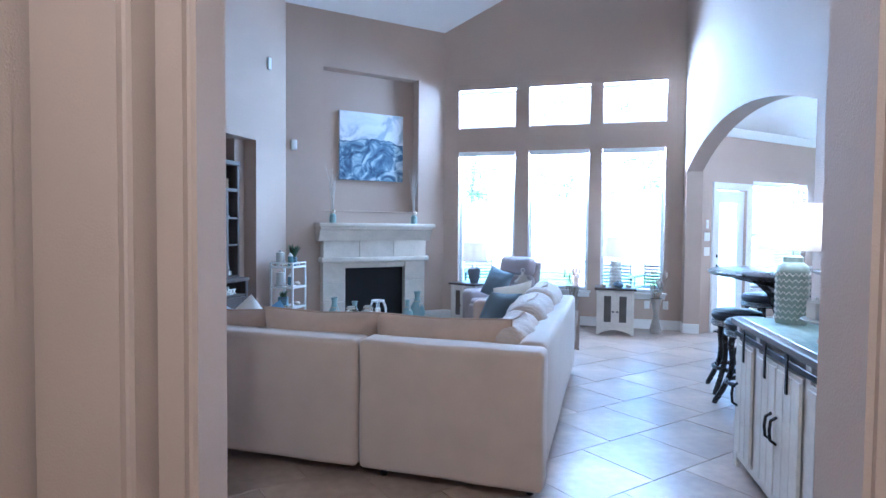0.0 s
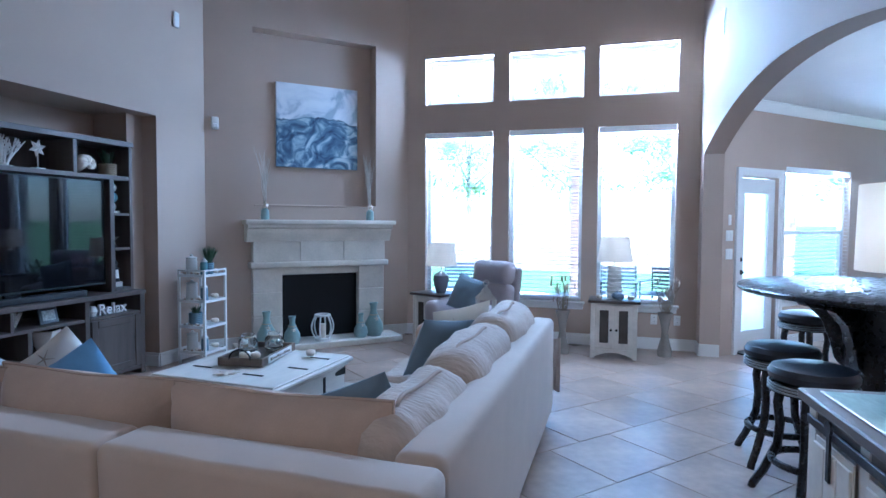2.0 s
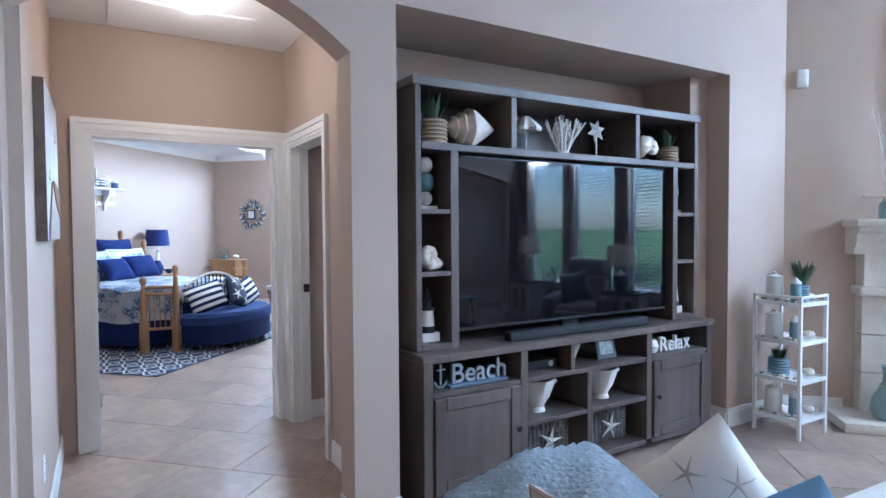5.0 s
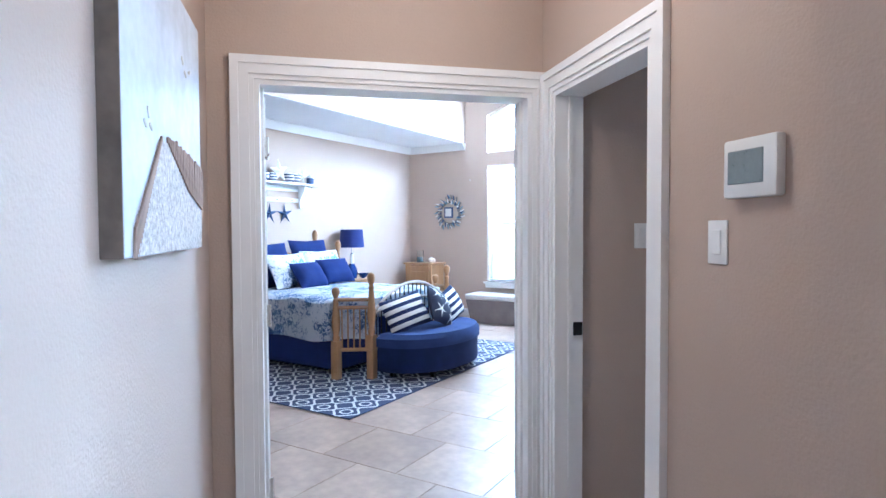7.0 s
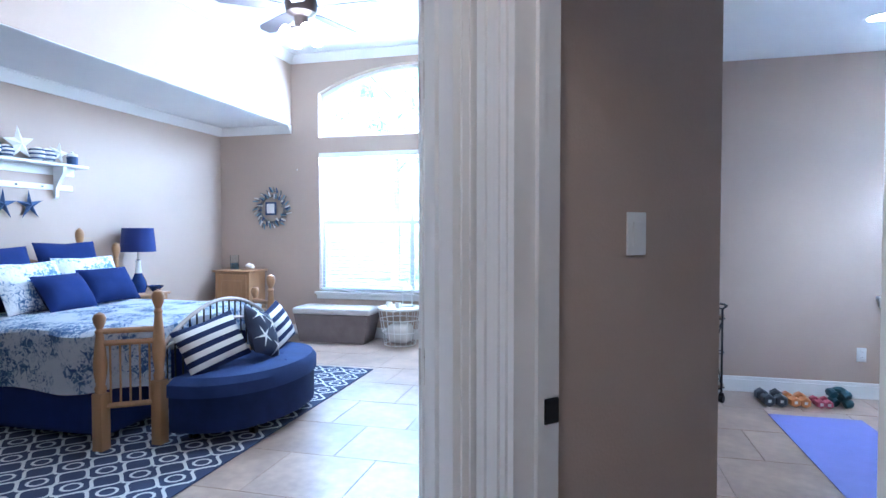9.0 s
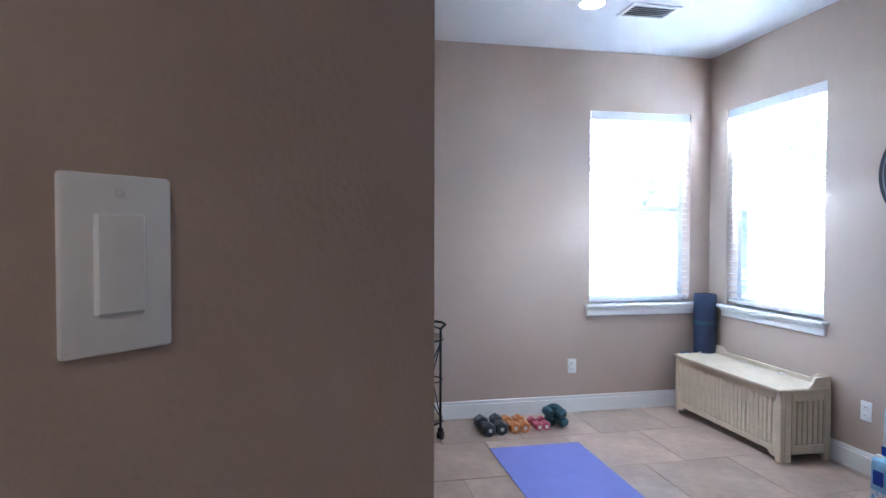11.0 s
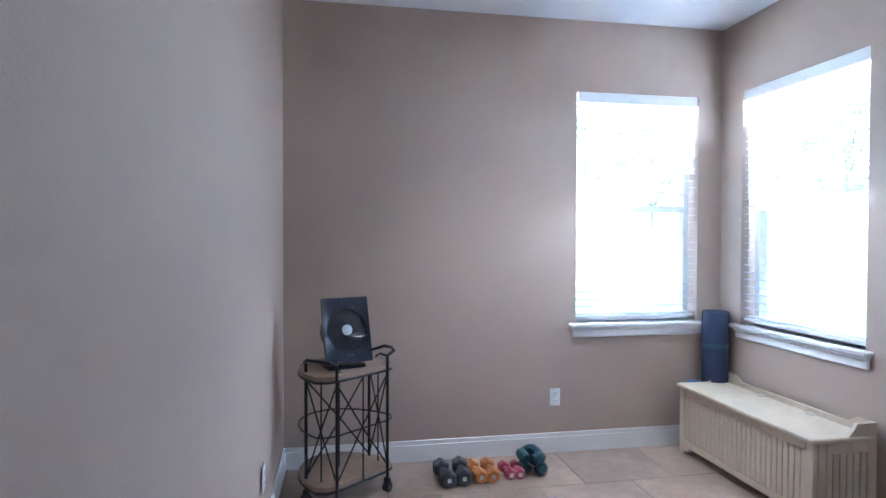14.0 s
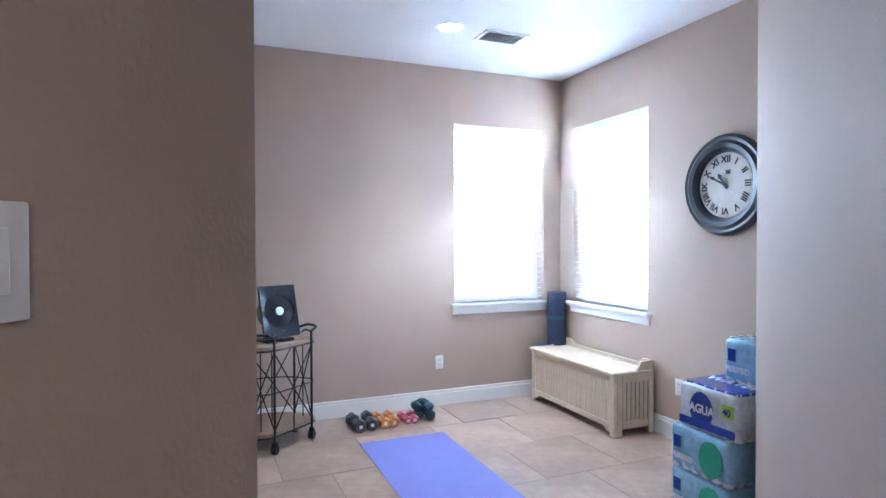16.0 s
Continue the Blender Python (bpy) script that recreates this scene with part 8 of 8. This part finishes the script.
wd = word("W", 0.035, 0.0006, Matrix(), BLACK, "dial_mark", "")
del wd["category"]
wd.parent, wd.matrix_local = ck, pose(0.0, -0.0125, 0.075, 90, 0, 0)
for ang, l, w in ((324, 0.10, 0.010), (298, 0.155, 0.007)):
    bm = bmesh.new()
    prism(bm, [(-w, -0.03), (w, -0.03), (w * 0.8, l * 0.6), (w * 1.8, l * 0.7), (0, l), (-w * 1.8, l * 0.7), (-w * 0.8, l * 0.6)], 0.002, pose(0, -0.018, 0, 0, ang, 0))
    part("clock_hand", bm, BLACK, ck)
part("hub", ring_y([(0.012, 0.012), (0.012, 0.022), (0.004, 0.024)], 14), BLACK, ck)

# half-oval bar cart
WOODC = surf("weathered_oak_board", (0.27, 0.19, 0.13), 0.6, vary=0.25, scale=4, fine=30, bump=0.25, stretch=(1, 0.2, 1))
p0, p1 = XC + 0.66 * XU + 2.765 * XV, XC + 0.43 * XU + 2.475 * XV
cdir = (p1 - p0).normalized()
cang = math.degrees(math.atan2(cdir.y, cdir.x))
cart = thing("bar_cart", "black wire half-oval bar cart on casters with wooden shelves", "bar cart", pose(p0.x, p0.y, 0, 0, 0, cang))
cl = (p1 - p0).length
CW = 0.44
oval = [(-0.06, 0.0), (0.0, -0.005), (cl, -0.005), (cl + 0.06, 0.02)] + [(cl / 2 + (cl / 2 + 0.09) * math.cos(a), 0.06 + (CW - 0.06) * math.sin(a)) for a in [math.pi * k / 14 for k in range(15)]]


def slab(pts, z0, z1):
    bm = bmesh.new()
    a, b = [bm.verts.new((x, y, z0)) for x, y in pts], [bm.verts.new((x, y, z1)) for x, y in pts]
    bm.faces.new(a[::-1]), bm.faces.new(b)
    for k in range(len(a)):
        bm.faces.new((a[k], a[(k + 1) % len(a)], b[(k + 1) % len(a)], b[k]))
    return bm


oval = [(-0.05, 0.01)] + oval[1:3] + [(cl + 0.05, 0.01)] + oval[4:]
for z in (0.125, 0.72):
    s = part("shelf", slab(oval, z, z + 0.025), WOODC, cart, "weathered wooden shelf")
    part("shelf_hoop", tube([(x, y, z - 0.006) for x, y in oval], 0.008, 6, closed=True), BLACK, s)
part("mid_hoop", tube([(x, y, 0.42) for x, y in oval], 0.005, 6, closed=True), BLACK, cart)
legs = [(0.0, -0.01), (cl, -0.01), (cl * 0.98 + 0.05, 0.2), (-0.05, 0.2)]
for x, y in legs:
    part("leg", tube([(x, y, 0.08), (x, y, 0.80)], 0.009, 8), BLACK, cart)
    c = part("caster", bx(x - 0.012, y - 0.02, 0.05, x + 0.012, y + 0.02, 0.085, 0.004), BLACK, cart)
    for dx in (-0.014, 0.014):
        part("wheel", ring_y([(0.03, -0.009), (0.032, 0.0), (0.03, 0.009)], 16), BLACK, c).matrix_local = pose(x, y + 0.012 * (1 if dx > 0 else -1), 0.033, 0, 0, 20)
for (xa, ya), (xb, yb) in zip(legs, legs[1:] + legs[:1]):
    for lo, hi in ((0.16, 0.70),):
        part("brace", tube([(xa, ya, lo), ((xa + xb) / 2, (ya + yb) / 2 + 0.0, (lo + hi) / 2 + 0.01), (xb, yb, hi)], 0.005, 6), BLACK, cart)
        part("brace", tube([(xb, yb, lo), ((xa + xb) / 2, (ya + yb) / 2 + 0.0, (lo + hi) / 2 - 0.01), (xa, ya, hi)], 0.005, 6), BLACK, cart)
    part("brace", tube([((xa + xb) / 2, (ya + yb) / 2, 0.13), ((xa + xb) / 2, (ya + yb) / 2, 0.71)], 0.005, 6), BLACK, cart)
for s, x in ((-1, 0.0), (1, cl)):
    part("handle", tube([(x, -0.01, 0.80), (x + s * 0.05, -0.012, 0.825), (x + s * 0.09, 0.05, 0.83), (x + s * 0.10, 0.12, 0.83), (x + s * 0.06, 0.2, 0.80)], 0.009, 8), BLACK, cart)
    part("gallery", tube([(x, -0.01, 0.80), (x - s * 0.03, 0.02, 0.815), (x - s * 0.06, 0.03, 0.80)], 0.007, 6), BLACK, cart)
# air circulator fan on the cart
fc = XC + 0.47 * XU + 2.71 * XV
FANP = surf("blue_black_plastic", (0.02, 0.025, 0.038), 0.25, vary=0.1, bump=0.03)
fan2 = thing("desk_fan", "square black air circulator fan with a spiral grille", "fan", pose(fc.x, fc.y, 0.746, 0, 0, 66))
part("foot", bx(-0.11, -0.04, 0.0, 0.11, 0.12, 0.02, 0.008, 2), FANP, fan2)
bm = bmesh.new()
n = 40
outer = []
for k in range(n):
    a = 2 * math.pi * k / n
    c, s = math.cos(a), math.sin(a)
    m_ = max(abs(c), abs(s))
    outer.append((0.137 * c / m_, 0.185 * s / m_))
inner = [(0.12 * math.cos(2 * math.pi * k / n), 0.12 * math.sin(2 * math.pi * k / n)) for k in range(n)]
lay = [[bm.verts.new((x, y, z)) for x, z in pts] for pts, y in ((outer, 0.0), (outer, -0.03), (inner, -0.02), (inner, 0.0))]
for a, b in zip(lay, lay[1:] + lay[:1]):
    for k in range(n):
        bm.faces.new((a[k], a[(k + 1) % n], b[(k + 1) % n], b[k]))
FT = pose(0, 0, 0.215, -14, 0, 0)
part("face_plate", bm, FANP, fan2).matrix_local = FT
part("housing", ring_y([(0.128, -0.01), (0.125, -0.08), (0.09, -0.14), (0.0, -0.15)], 32), FANP, fan2).matrix_local = FT
part("back_disc", ring_y([(0.118, 0.0), (0.118, 0.004)], 32), FIREBOX, fan2).matrix_local = FT
for k in range(28):
    a0 = 2 * math.pi * k / 28
    part("grille_vane", tube([((0.03 + 0.088 * u) * math.cos(a0 + 0.9 * u), -0.018 - 0.008 * math.sin(math.pi * u), (0.03 + 0.088 * u) * math.sin(a0 + 0.9 * u)) for u in (0, 0.33, 0.67, 1)], 0.0028, 5), FANP, fan2).matrix_local = FT
part("badge", ring_y([(0.03, 0.018), (0.03, 0.028), (0.02, 0.03)], 22), GALV, fan2, "silver badge").matrix_local = FT
solid("power_cord", tube([(p0.x + 0.02 * math.sin(k * 0.9) - 0.25 + 0.02 * k, p0.y + 0.25 - 0.015 * k + 0.02 * math.cos(k * 1.3), 0.752 + 0.01 * abs(math.sin(k))) for k in range(14)], 0.003, 6), BLACK, "black power cord looping on the cart", "cable")

# stack of water packs
PLASTIC = surf("clear_blue_film", (0.36, 0.62, 0.92), 0.15, vary=0.2, scale=10, fine=40, bump=0.3, dist=0.01)
PLASTIC.node_tree.nodes["Principled BSDF"].inputs["Transmission Weight"].default_value = 0.1
CLEARP = surf("clear_white_film", (0.72, 0.79, 0.88), 0.12, vary=0.2, scale=10, fine=40, bump=0.3, dist=0.01)
CLEARP.node_tree.nodes["Principled BSDF"].inputs["Transmission Weight"].default_value = 0.12
LBLUE = surf("printed_royal_blue", (0.02, 0.05, 0.30), 0.2, vary=0.1, bump=0.05)
LGREEN = surf("printed_lime", (0.40, 0.55, 0.08), 0.3, bump=0.05)
LTEAL = surf("printed_green", (0.05, 0.35, 0.22), 0.3, bump=0.05)
PRINTW = surf("white_print", (0.75, 0.77, 0.8), 0.4, bump=0)


def water_pack(m, nxb, nyb, film, lab, words=()):
    t = thing("water_pack", lab, "water bottles", m)
    r = 0.033
    prof = [(0.0, 0), (r * 0.9, 0), (r, 0.008), (r, 0.05), (r * 0.94, 0.06), (r, 0.07), (r, 0.12), (r * 0.94, 0.13), (r, 0.14), (r * 0.85, 0.165), (r * 0.45, 0.185), (r * 0.42, 0.20)]
    me_b = finish("bottle", lathe(prof, 12), CLEARP)
    me_c = finish("cap", lathe([(r * 0.45, 0.2), (r * 0.45, 0.213), (0, 0.214)], 12), CERAMIC)
    for i in range(nxb):
        for j in range(nyb):
            b = new("bottle", me_b)
            b.parent, b.location = t, (r + 2 * r * i, r + 2 * r * j, 0)
            c = new("cap", me_c)
            c.parent = b
    w, d = 2 * r * nxb, 2 * r * nyb
    bm = soft(-0.004, -0.004, 0.002, w + 0.004, d + 0.004, 0.205, 0.03, 0.008, int(w * 100), 6)
    for v in bm.verts:
        if abs(v.co.y) < 0.02 or abs(v.co.y - d) < 0.02:
            v.co.y += (0.006 if v.co.y < 0.1 else -0.006) * (0.5 + 0.5 * math.cos(2 * math.pi * v.co.x / (2 * r))) * (v.co.z < 0.19)
        if abs(v.co.x) < 0.02:
            v.co.x += 0.006 * (0.5 + 0.5 * math.cos(2 * math.pi * v.co.y / (2 * r)))
    part("film", bm, film, t, "shrink-wrap film")
    return t, w, d


WX, WY = 2.31, 0.80
TALL = Matrix.Diagonal((1, 1, 1.108, 1))
lower, w, d = water_pack(xp(WX - 0.02, WY + 0.02, 0.001) @ TALL, 6, 8, PLASTIC, "blue shrink-wrapped pack of water bottles on the floor")
low2, w, d = water_pack(xp(WX - 0.02, WY + 0.02, 0.2355) @ TALL, 6, 8, PLASTIC, "blue shrink-wrapped pack of water bottles in a stack")
mid, w2, d2 = water_pack(xp(WX + 0.02, WY + 0.0, 0.4705) @ TALL, 6, 8, CLEARP, "clear shrink-wrapped pack of water bottles with blue print")
top_, w3, d3 = water_pack(xp(WX + 0.12, WY - 0.22, 0.7085) @ TALL, 4, 4, PLASTIC, "small blue pack of water bottles on top of the stack")
for pk, z, y0 in ((mid, 0, d2), ):
    part("top_band", bx(0.02, 0.02, 0.203, w2 - 0.02, d2 - 0.02, 0.2145, 0.003), LBLUE, pk, "royal blue printed band")


def front_print(pk, txt, size, x, z, mat=None, flip=0):
    wd = word(txt, size, 0.0004, Matrix(), mat or PRINTW, "print", "")
    del wd["category"]
    wd.parent, wd.matrix_local = pk, pose(x, -0.0125, z, 90, 0, 0)


# faces that look towards the door: local -y side of each pack
bm = bmesh.new()
prism(bm, [(0.10 * math.cos(2 * math.pi * k / 20) * 0.75, 0.085 * math.sin(2 * math.pi * k / 20)) for k in range(20)], 0.003)
for pk, dd in ((mid, d2), (lower, d), (low2, d)):
    o = part("label_patch", bm.copy(), LBLUE if pk is mid else LTEAL, pk, "printed label")
    o.matrix_local = pose(w * (0.42 if pk is mid else 0.72), -0.0095, 0.10)
bm.free()
front_print(mid, "AGUA", 0.058, w2 * 0.42 - 0.075, 0.085)
part("blue_base_print", bx(0.02, -0.011, 0.012, w2 - 0.02, -0.008, 0.05, 0.001), LBLUE, mid)
part("lime_patch", bx(0.30, -0.0125, 0.10, 0.37, -0.0085, 0.16, 0.001), LGREEN, mid)
front_print(mid, "40", 0.045, 0.308, 0.112, LBLUE)
for pk, dd, tx in ((low2, d, "PURIFIED"), (lower, d, "PURIFIED"), (top_, d3, "PURIFIED")):
    front_print(pk, tx, 0.036, 0.03, 0.05)
    part("logo_patch", bx(0.04, -0.0125, 0.10, 0.09, -0.0085, 0.16, 0.001), LBLUE, pk)
wd = word("WATER", 0.10, 0.0004, Matrix(), PRINTW, "print", "")
del wd["category"]
wd.parent, wd.matrix_local = mid, pose(0.03, 0.16, 0.2155)
# ---- outdoors ----
CONC = surf("pale_concrete", (0.42, 0.40, 0.37), 0.85, vary=0.12, scale=1, fine=20, bump=0.2)
tagged(part("patio", bx(-14, 8.9, -0.159, 7, 14.5, -0.06, 0.01), CONC), "pale concrete patio outside the windows", "patio", kind="structure")
fence = thing("fence", "tall cedar board fence at the end of the garden", "fence")
me = finish("board", box(bmesh.new(), 0, 0, -0.16, 0.14, 0.02, 1.75, 0.004, 1), FENCE)
for k in range(150):
    o = new("board", me)
    o.parent, o.location = fence, (-16 + 0.145 * k, 22 + 0.01 * (k % 2), 0)
part("fence_rail", bx(-16, 22.03, 0.3, 5.75, 22.07, 0.4, 0), FENCE, fence)
part("fence_rail", bx(-16, 22.03, 1.4, 5.75, 22.07, 1.5, 0), FENCE, fence)
col = thing("brick_column", "red-brown brick patio column", "column", pose(-0.32, 13.4, -0.06))
me = finish("brick", box(bmesh.new(), 0, 0, 0, 0.19, 0.09, 0.057, 0.004, 1), BRICK)
for r in range(58):
    for k in range(4):
        o = new("brick", me)
        o.parent = col
        o.matrix_local = pose(0, 0, 0.068 * r, 0, 0, 90 * (k + r % 2)) @ pose(-0.205, -0.205, 0)
part("mortar_core", bx(-0.19, -0.19, 0, 0.19, 0.19, 3.94, 0), CONC, col)


PATIO = surf("dark_blue_patio_metal", (0.035, 0.045, 0.065), 0.5, vary=0.15)


def patio_chair():
    c = thing("patio_chair", "dark slatted metal chair on the patio", "chair", pose(0.42, 11.4, -0.06), "patio chairs")
    for k in range(6):
        part("seat_slat", bx(-0.26, -0.25 + 0.085 * k, 0.40, 0.26, -0.19 + 0.085 * k, 0.42, 0.004), PATIO, c)
        part("back_slat", bx(-0.26, 0.25, 0.46 + 0.065 * k, 0.26, 0.27, 0.50 + 0.065 * k, 0.004), PATIO, c)
    for x in (-0.28, 0.28):
        part("armrest", bx(x - 0.03, -0.27, 0.60, x + 0.03, 0.27, 0.625, 0.006), PATIO, c)
        part("leg", tube([(x, -0.25, 0.0), (x, -0.24, 0.60)], 0.016, 8), PATIO, c)
        part("leg", tube([(x, 0.27, 0.0), (x, 0.26, 0.86)], 0.016, 8), PATIO, c)
    return c


pc = patio_chair()
copy_thing(pc, pose(1.12, 11.5, -0.06, 0, 0, -25))
copy_thing(pc, pose(-2.35, 11.5, -0.06, 0, 0, 15))


_n, _l = LEAF.node_tree.nodes, LEAF.node_tree.links
_t, _x = _n.new("ShaderNodeBsdfTranslucent"), _n.new("ShaderNodeMixShader")
_t.inputs[0].default_value, _x.inputs[0].default_value = (0.42, 0.52, 0.24, 1), 0.65
_l.new(_n["Principled BSDF"].outputs[0], _x.inputs[1]), _l.new(_t.outputs[0], _x.inputs[2]), _l.new(_x.outputs[0], _n["Material Output"].inputs[0])


def tree(x, y, h, cr, seed):
    rr = random.Random(seed)
    t = thing("tree", "leafy green garden tree beyond the fence", "tree", pose(x, y, -0.16))
    bm = tube([(0, 0, 0), (0.05, 0.02, h * 0.25), (-0.03, 0.05, h * 0.5), (0.02, 0, h * 0.75)], 0.16, 8, None, 0.05)
    for k in range(9):
        a, z = rr.uniform(0, 6.28), h * rr.uniform(0.35, 0.7)
        tube([(0, 0, z), (cr * 0.4 * math.cos(a), cr * 0.4 * math.sin(a), z + h * 0.1), (cr * 0.75 * math.cos(a), cr * 0.75 * math.sin(a), z + h * 0.22)], 0.05, 6, bm, 0.015)
    part("trunk", bm, BARK, t)
    verts, faces = [], []
    clumps = [(Vector((rr.gauss(0, cr * 0.42), rr.gauss(0, cr * 0.42), h * rr.uniform(0.42, 1.0))), rr.uniform(0.35, 0.8)) for _ in range(26)]
    for c, r in clumps:
        for _ in range(120):
            p = c + Vector((rr.gauss(0, 1), rr.gauss(0, 1), rr.gauss(0, 0.7))) * r * 0.55
            u = Vector((rr.uniform(-1, 1), rr.uniform(-1, 1), rr.uniform(-1, 1))).normalized()
            v = u.orthogonal().normalized()
            s = rr.uniform(0.05, 0.11)
            b = len(verts)
            verts += [p - u * s, p + v * s * 0.5, p + u * s, p - v * s * 0.5]
            faces.append((b, b + 1, b + 2, b + 3))
    me = bpy.data.meshes.new("crown")
    me.from_pydata(verts, [], faces)
    me.materials.append(LEAF)
    o = new("crown", me)
    o.parent = t


for k, (x, y, h, cr) in enumerate(((-5.5, 24.5, 6.5, 2.4), (-1.5, 26, 7.5, 2.8), (3.0, 24, 6.0, 2.3), (-11, 25, 7, 2.6), (-20, 17, 8, 3.0), (-22, 11, 8.5, 3.2), (-17.5, 14, 7.5, 2.6), (7.5, 22, 6.5, 2.5))):
    tree(x, y, h, cr, 100 + k)
# ---- ground and floor ----
bm = bmesh.new()
prism(bm, [(-900, -900), (900, -900), (900, 900), (-900, 900)], 0.2, Matrix(((1, 0, 0, 0), (0, 0, 1, 0), (0, 1, 0, -0.36), (0, 0, 0, 1))))
tagged(part("ground", bm, GRASS), "sunlit green lawn round the house", "ground", kind="structure")
bm = bmesh.new()
prism(bm, [(-14.1, 4.2), (-8.4, -1.55), (-1.8, -2.1), (5.4, -2.1), (5.4, 11.3), (1.5, 8.75), (-2.5, 8.75), (-4.6, 7.6), (-6.4, 9.4), (-9.7, 8.6)], 0.13, Matrix(((1, 0, 0, 0), (0, 0, 1, 0), (0, 1, 0, -0.134), (0, 0, 0, 1))))
floor = tagged(part("floor", bm, GROUT), "beige stone tiles laid on the diagonal with dark joints", "floor", kind="structure")
T = 0.60
TE = 0.568
TILES = [finish("tile", box(bmesh.new(), 0.002, 0.002, -0.008, q - 0.002, q - 0.002, 0.0, 0.0015, 1), TILE) for q in (TE, T)]
EAST = pose(0.423, 4.735, 0, 0, 0, 49.6)
rnd = random.Random(3)
FAR = bmesh.new()
count = 0


def inside(x, y):
    if x > -4.6:
        return -2.0 < y < (8.9 if x < 1.6 else 11.0) and x < 5.2 and (y > 1.0 or x > -1.9)
    if x > -6.3:
        return 1.7 < y < 9.2
    return y - x < 18.4 and x + y > -10.1 and y > -1.6 and y < 9.2


for a in range(-22, 22):
    for b in range(-10, 36):
        for west in (0, 1):
            if west:
                size, r2 = T, 8.72 + T * (b - 8)
                r1 = T * (a + 0.5 * (b % 2)) + (-3.2) % T
                m = pose((r1 - r2) * D45, (r1 + r2) * D45, rnd.uniform(-0.0006, 0.0006), 0, 0, 45)
            else:
                size = TE
                m = EAST @ pose(TE * (a + 0.5 * (b % 2)), TE * (b - 14), rnd.uniform(-0.0006, 0.0006))
            cx, cy = (m @ Vector((size / 2, size / 2, 0))).xy
            if (cx < -4.3) != bool(west) or not inside(cx, cy):
                continue
            near = (-9.2 < cx < 1.9 and 0.0 < cy < 8.9)
            if near and count < 300:
                o = new("tile", TILES[west])
                o.parent, o.matrix_local = floor, m
                count += 1
            else:
                c0 = [m @ Vector(p) for p in ((0.002, 0.002, 0), (size - 0.002, 0.002, 0), (size - 0.002, size - 0.002, 0), (0.002, size - 0.002, 0))]
                lo = [FAR.verts.new(p - Vector((0, 0, 0.008))) for p in c0]
                hi = [FAR.verts.new(p) for p in c0]
                FAR.faces.new(hi)
                for k in range(4):
                    FAR.faces.new((lo[k], lo[(k + 1) % 4], hi[(k + 1) % 4], hi[k]))
far_tiles = part("tile_rest", FAR, TILE, floor)
tagged(far_tiles, kind="stuff")
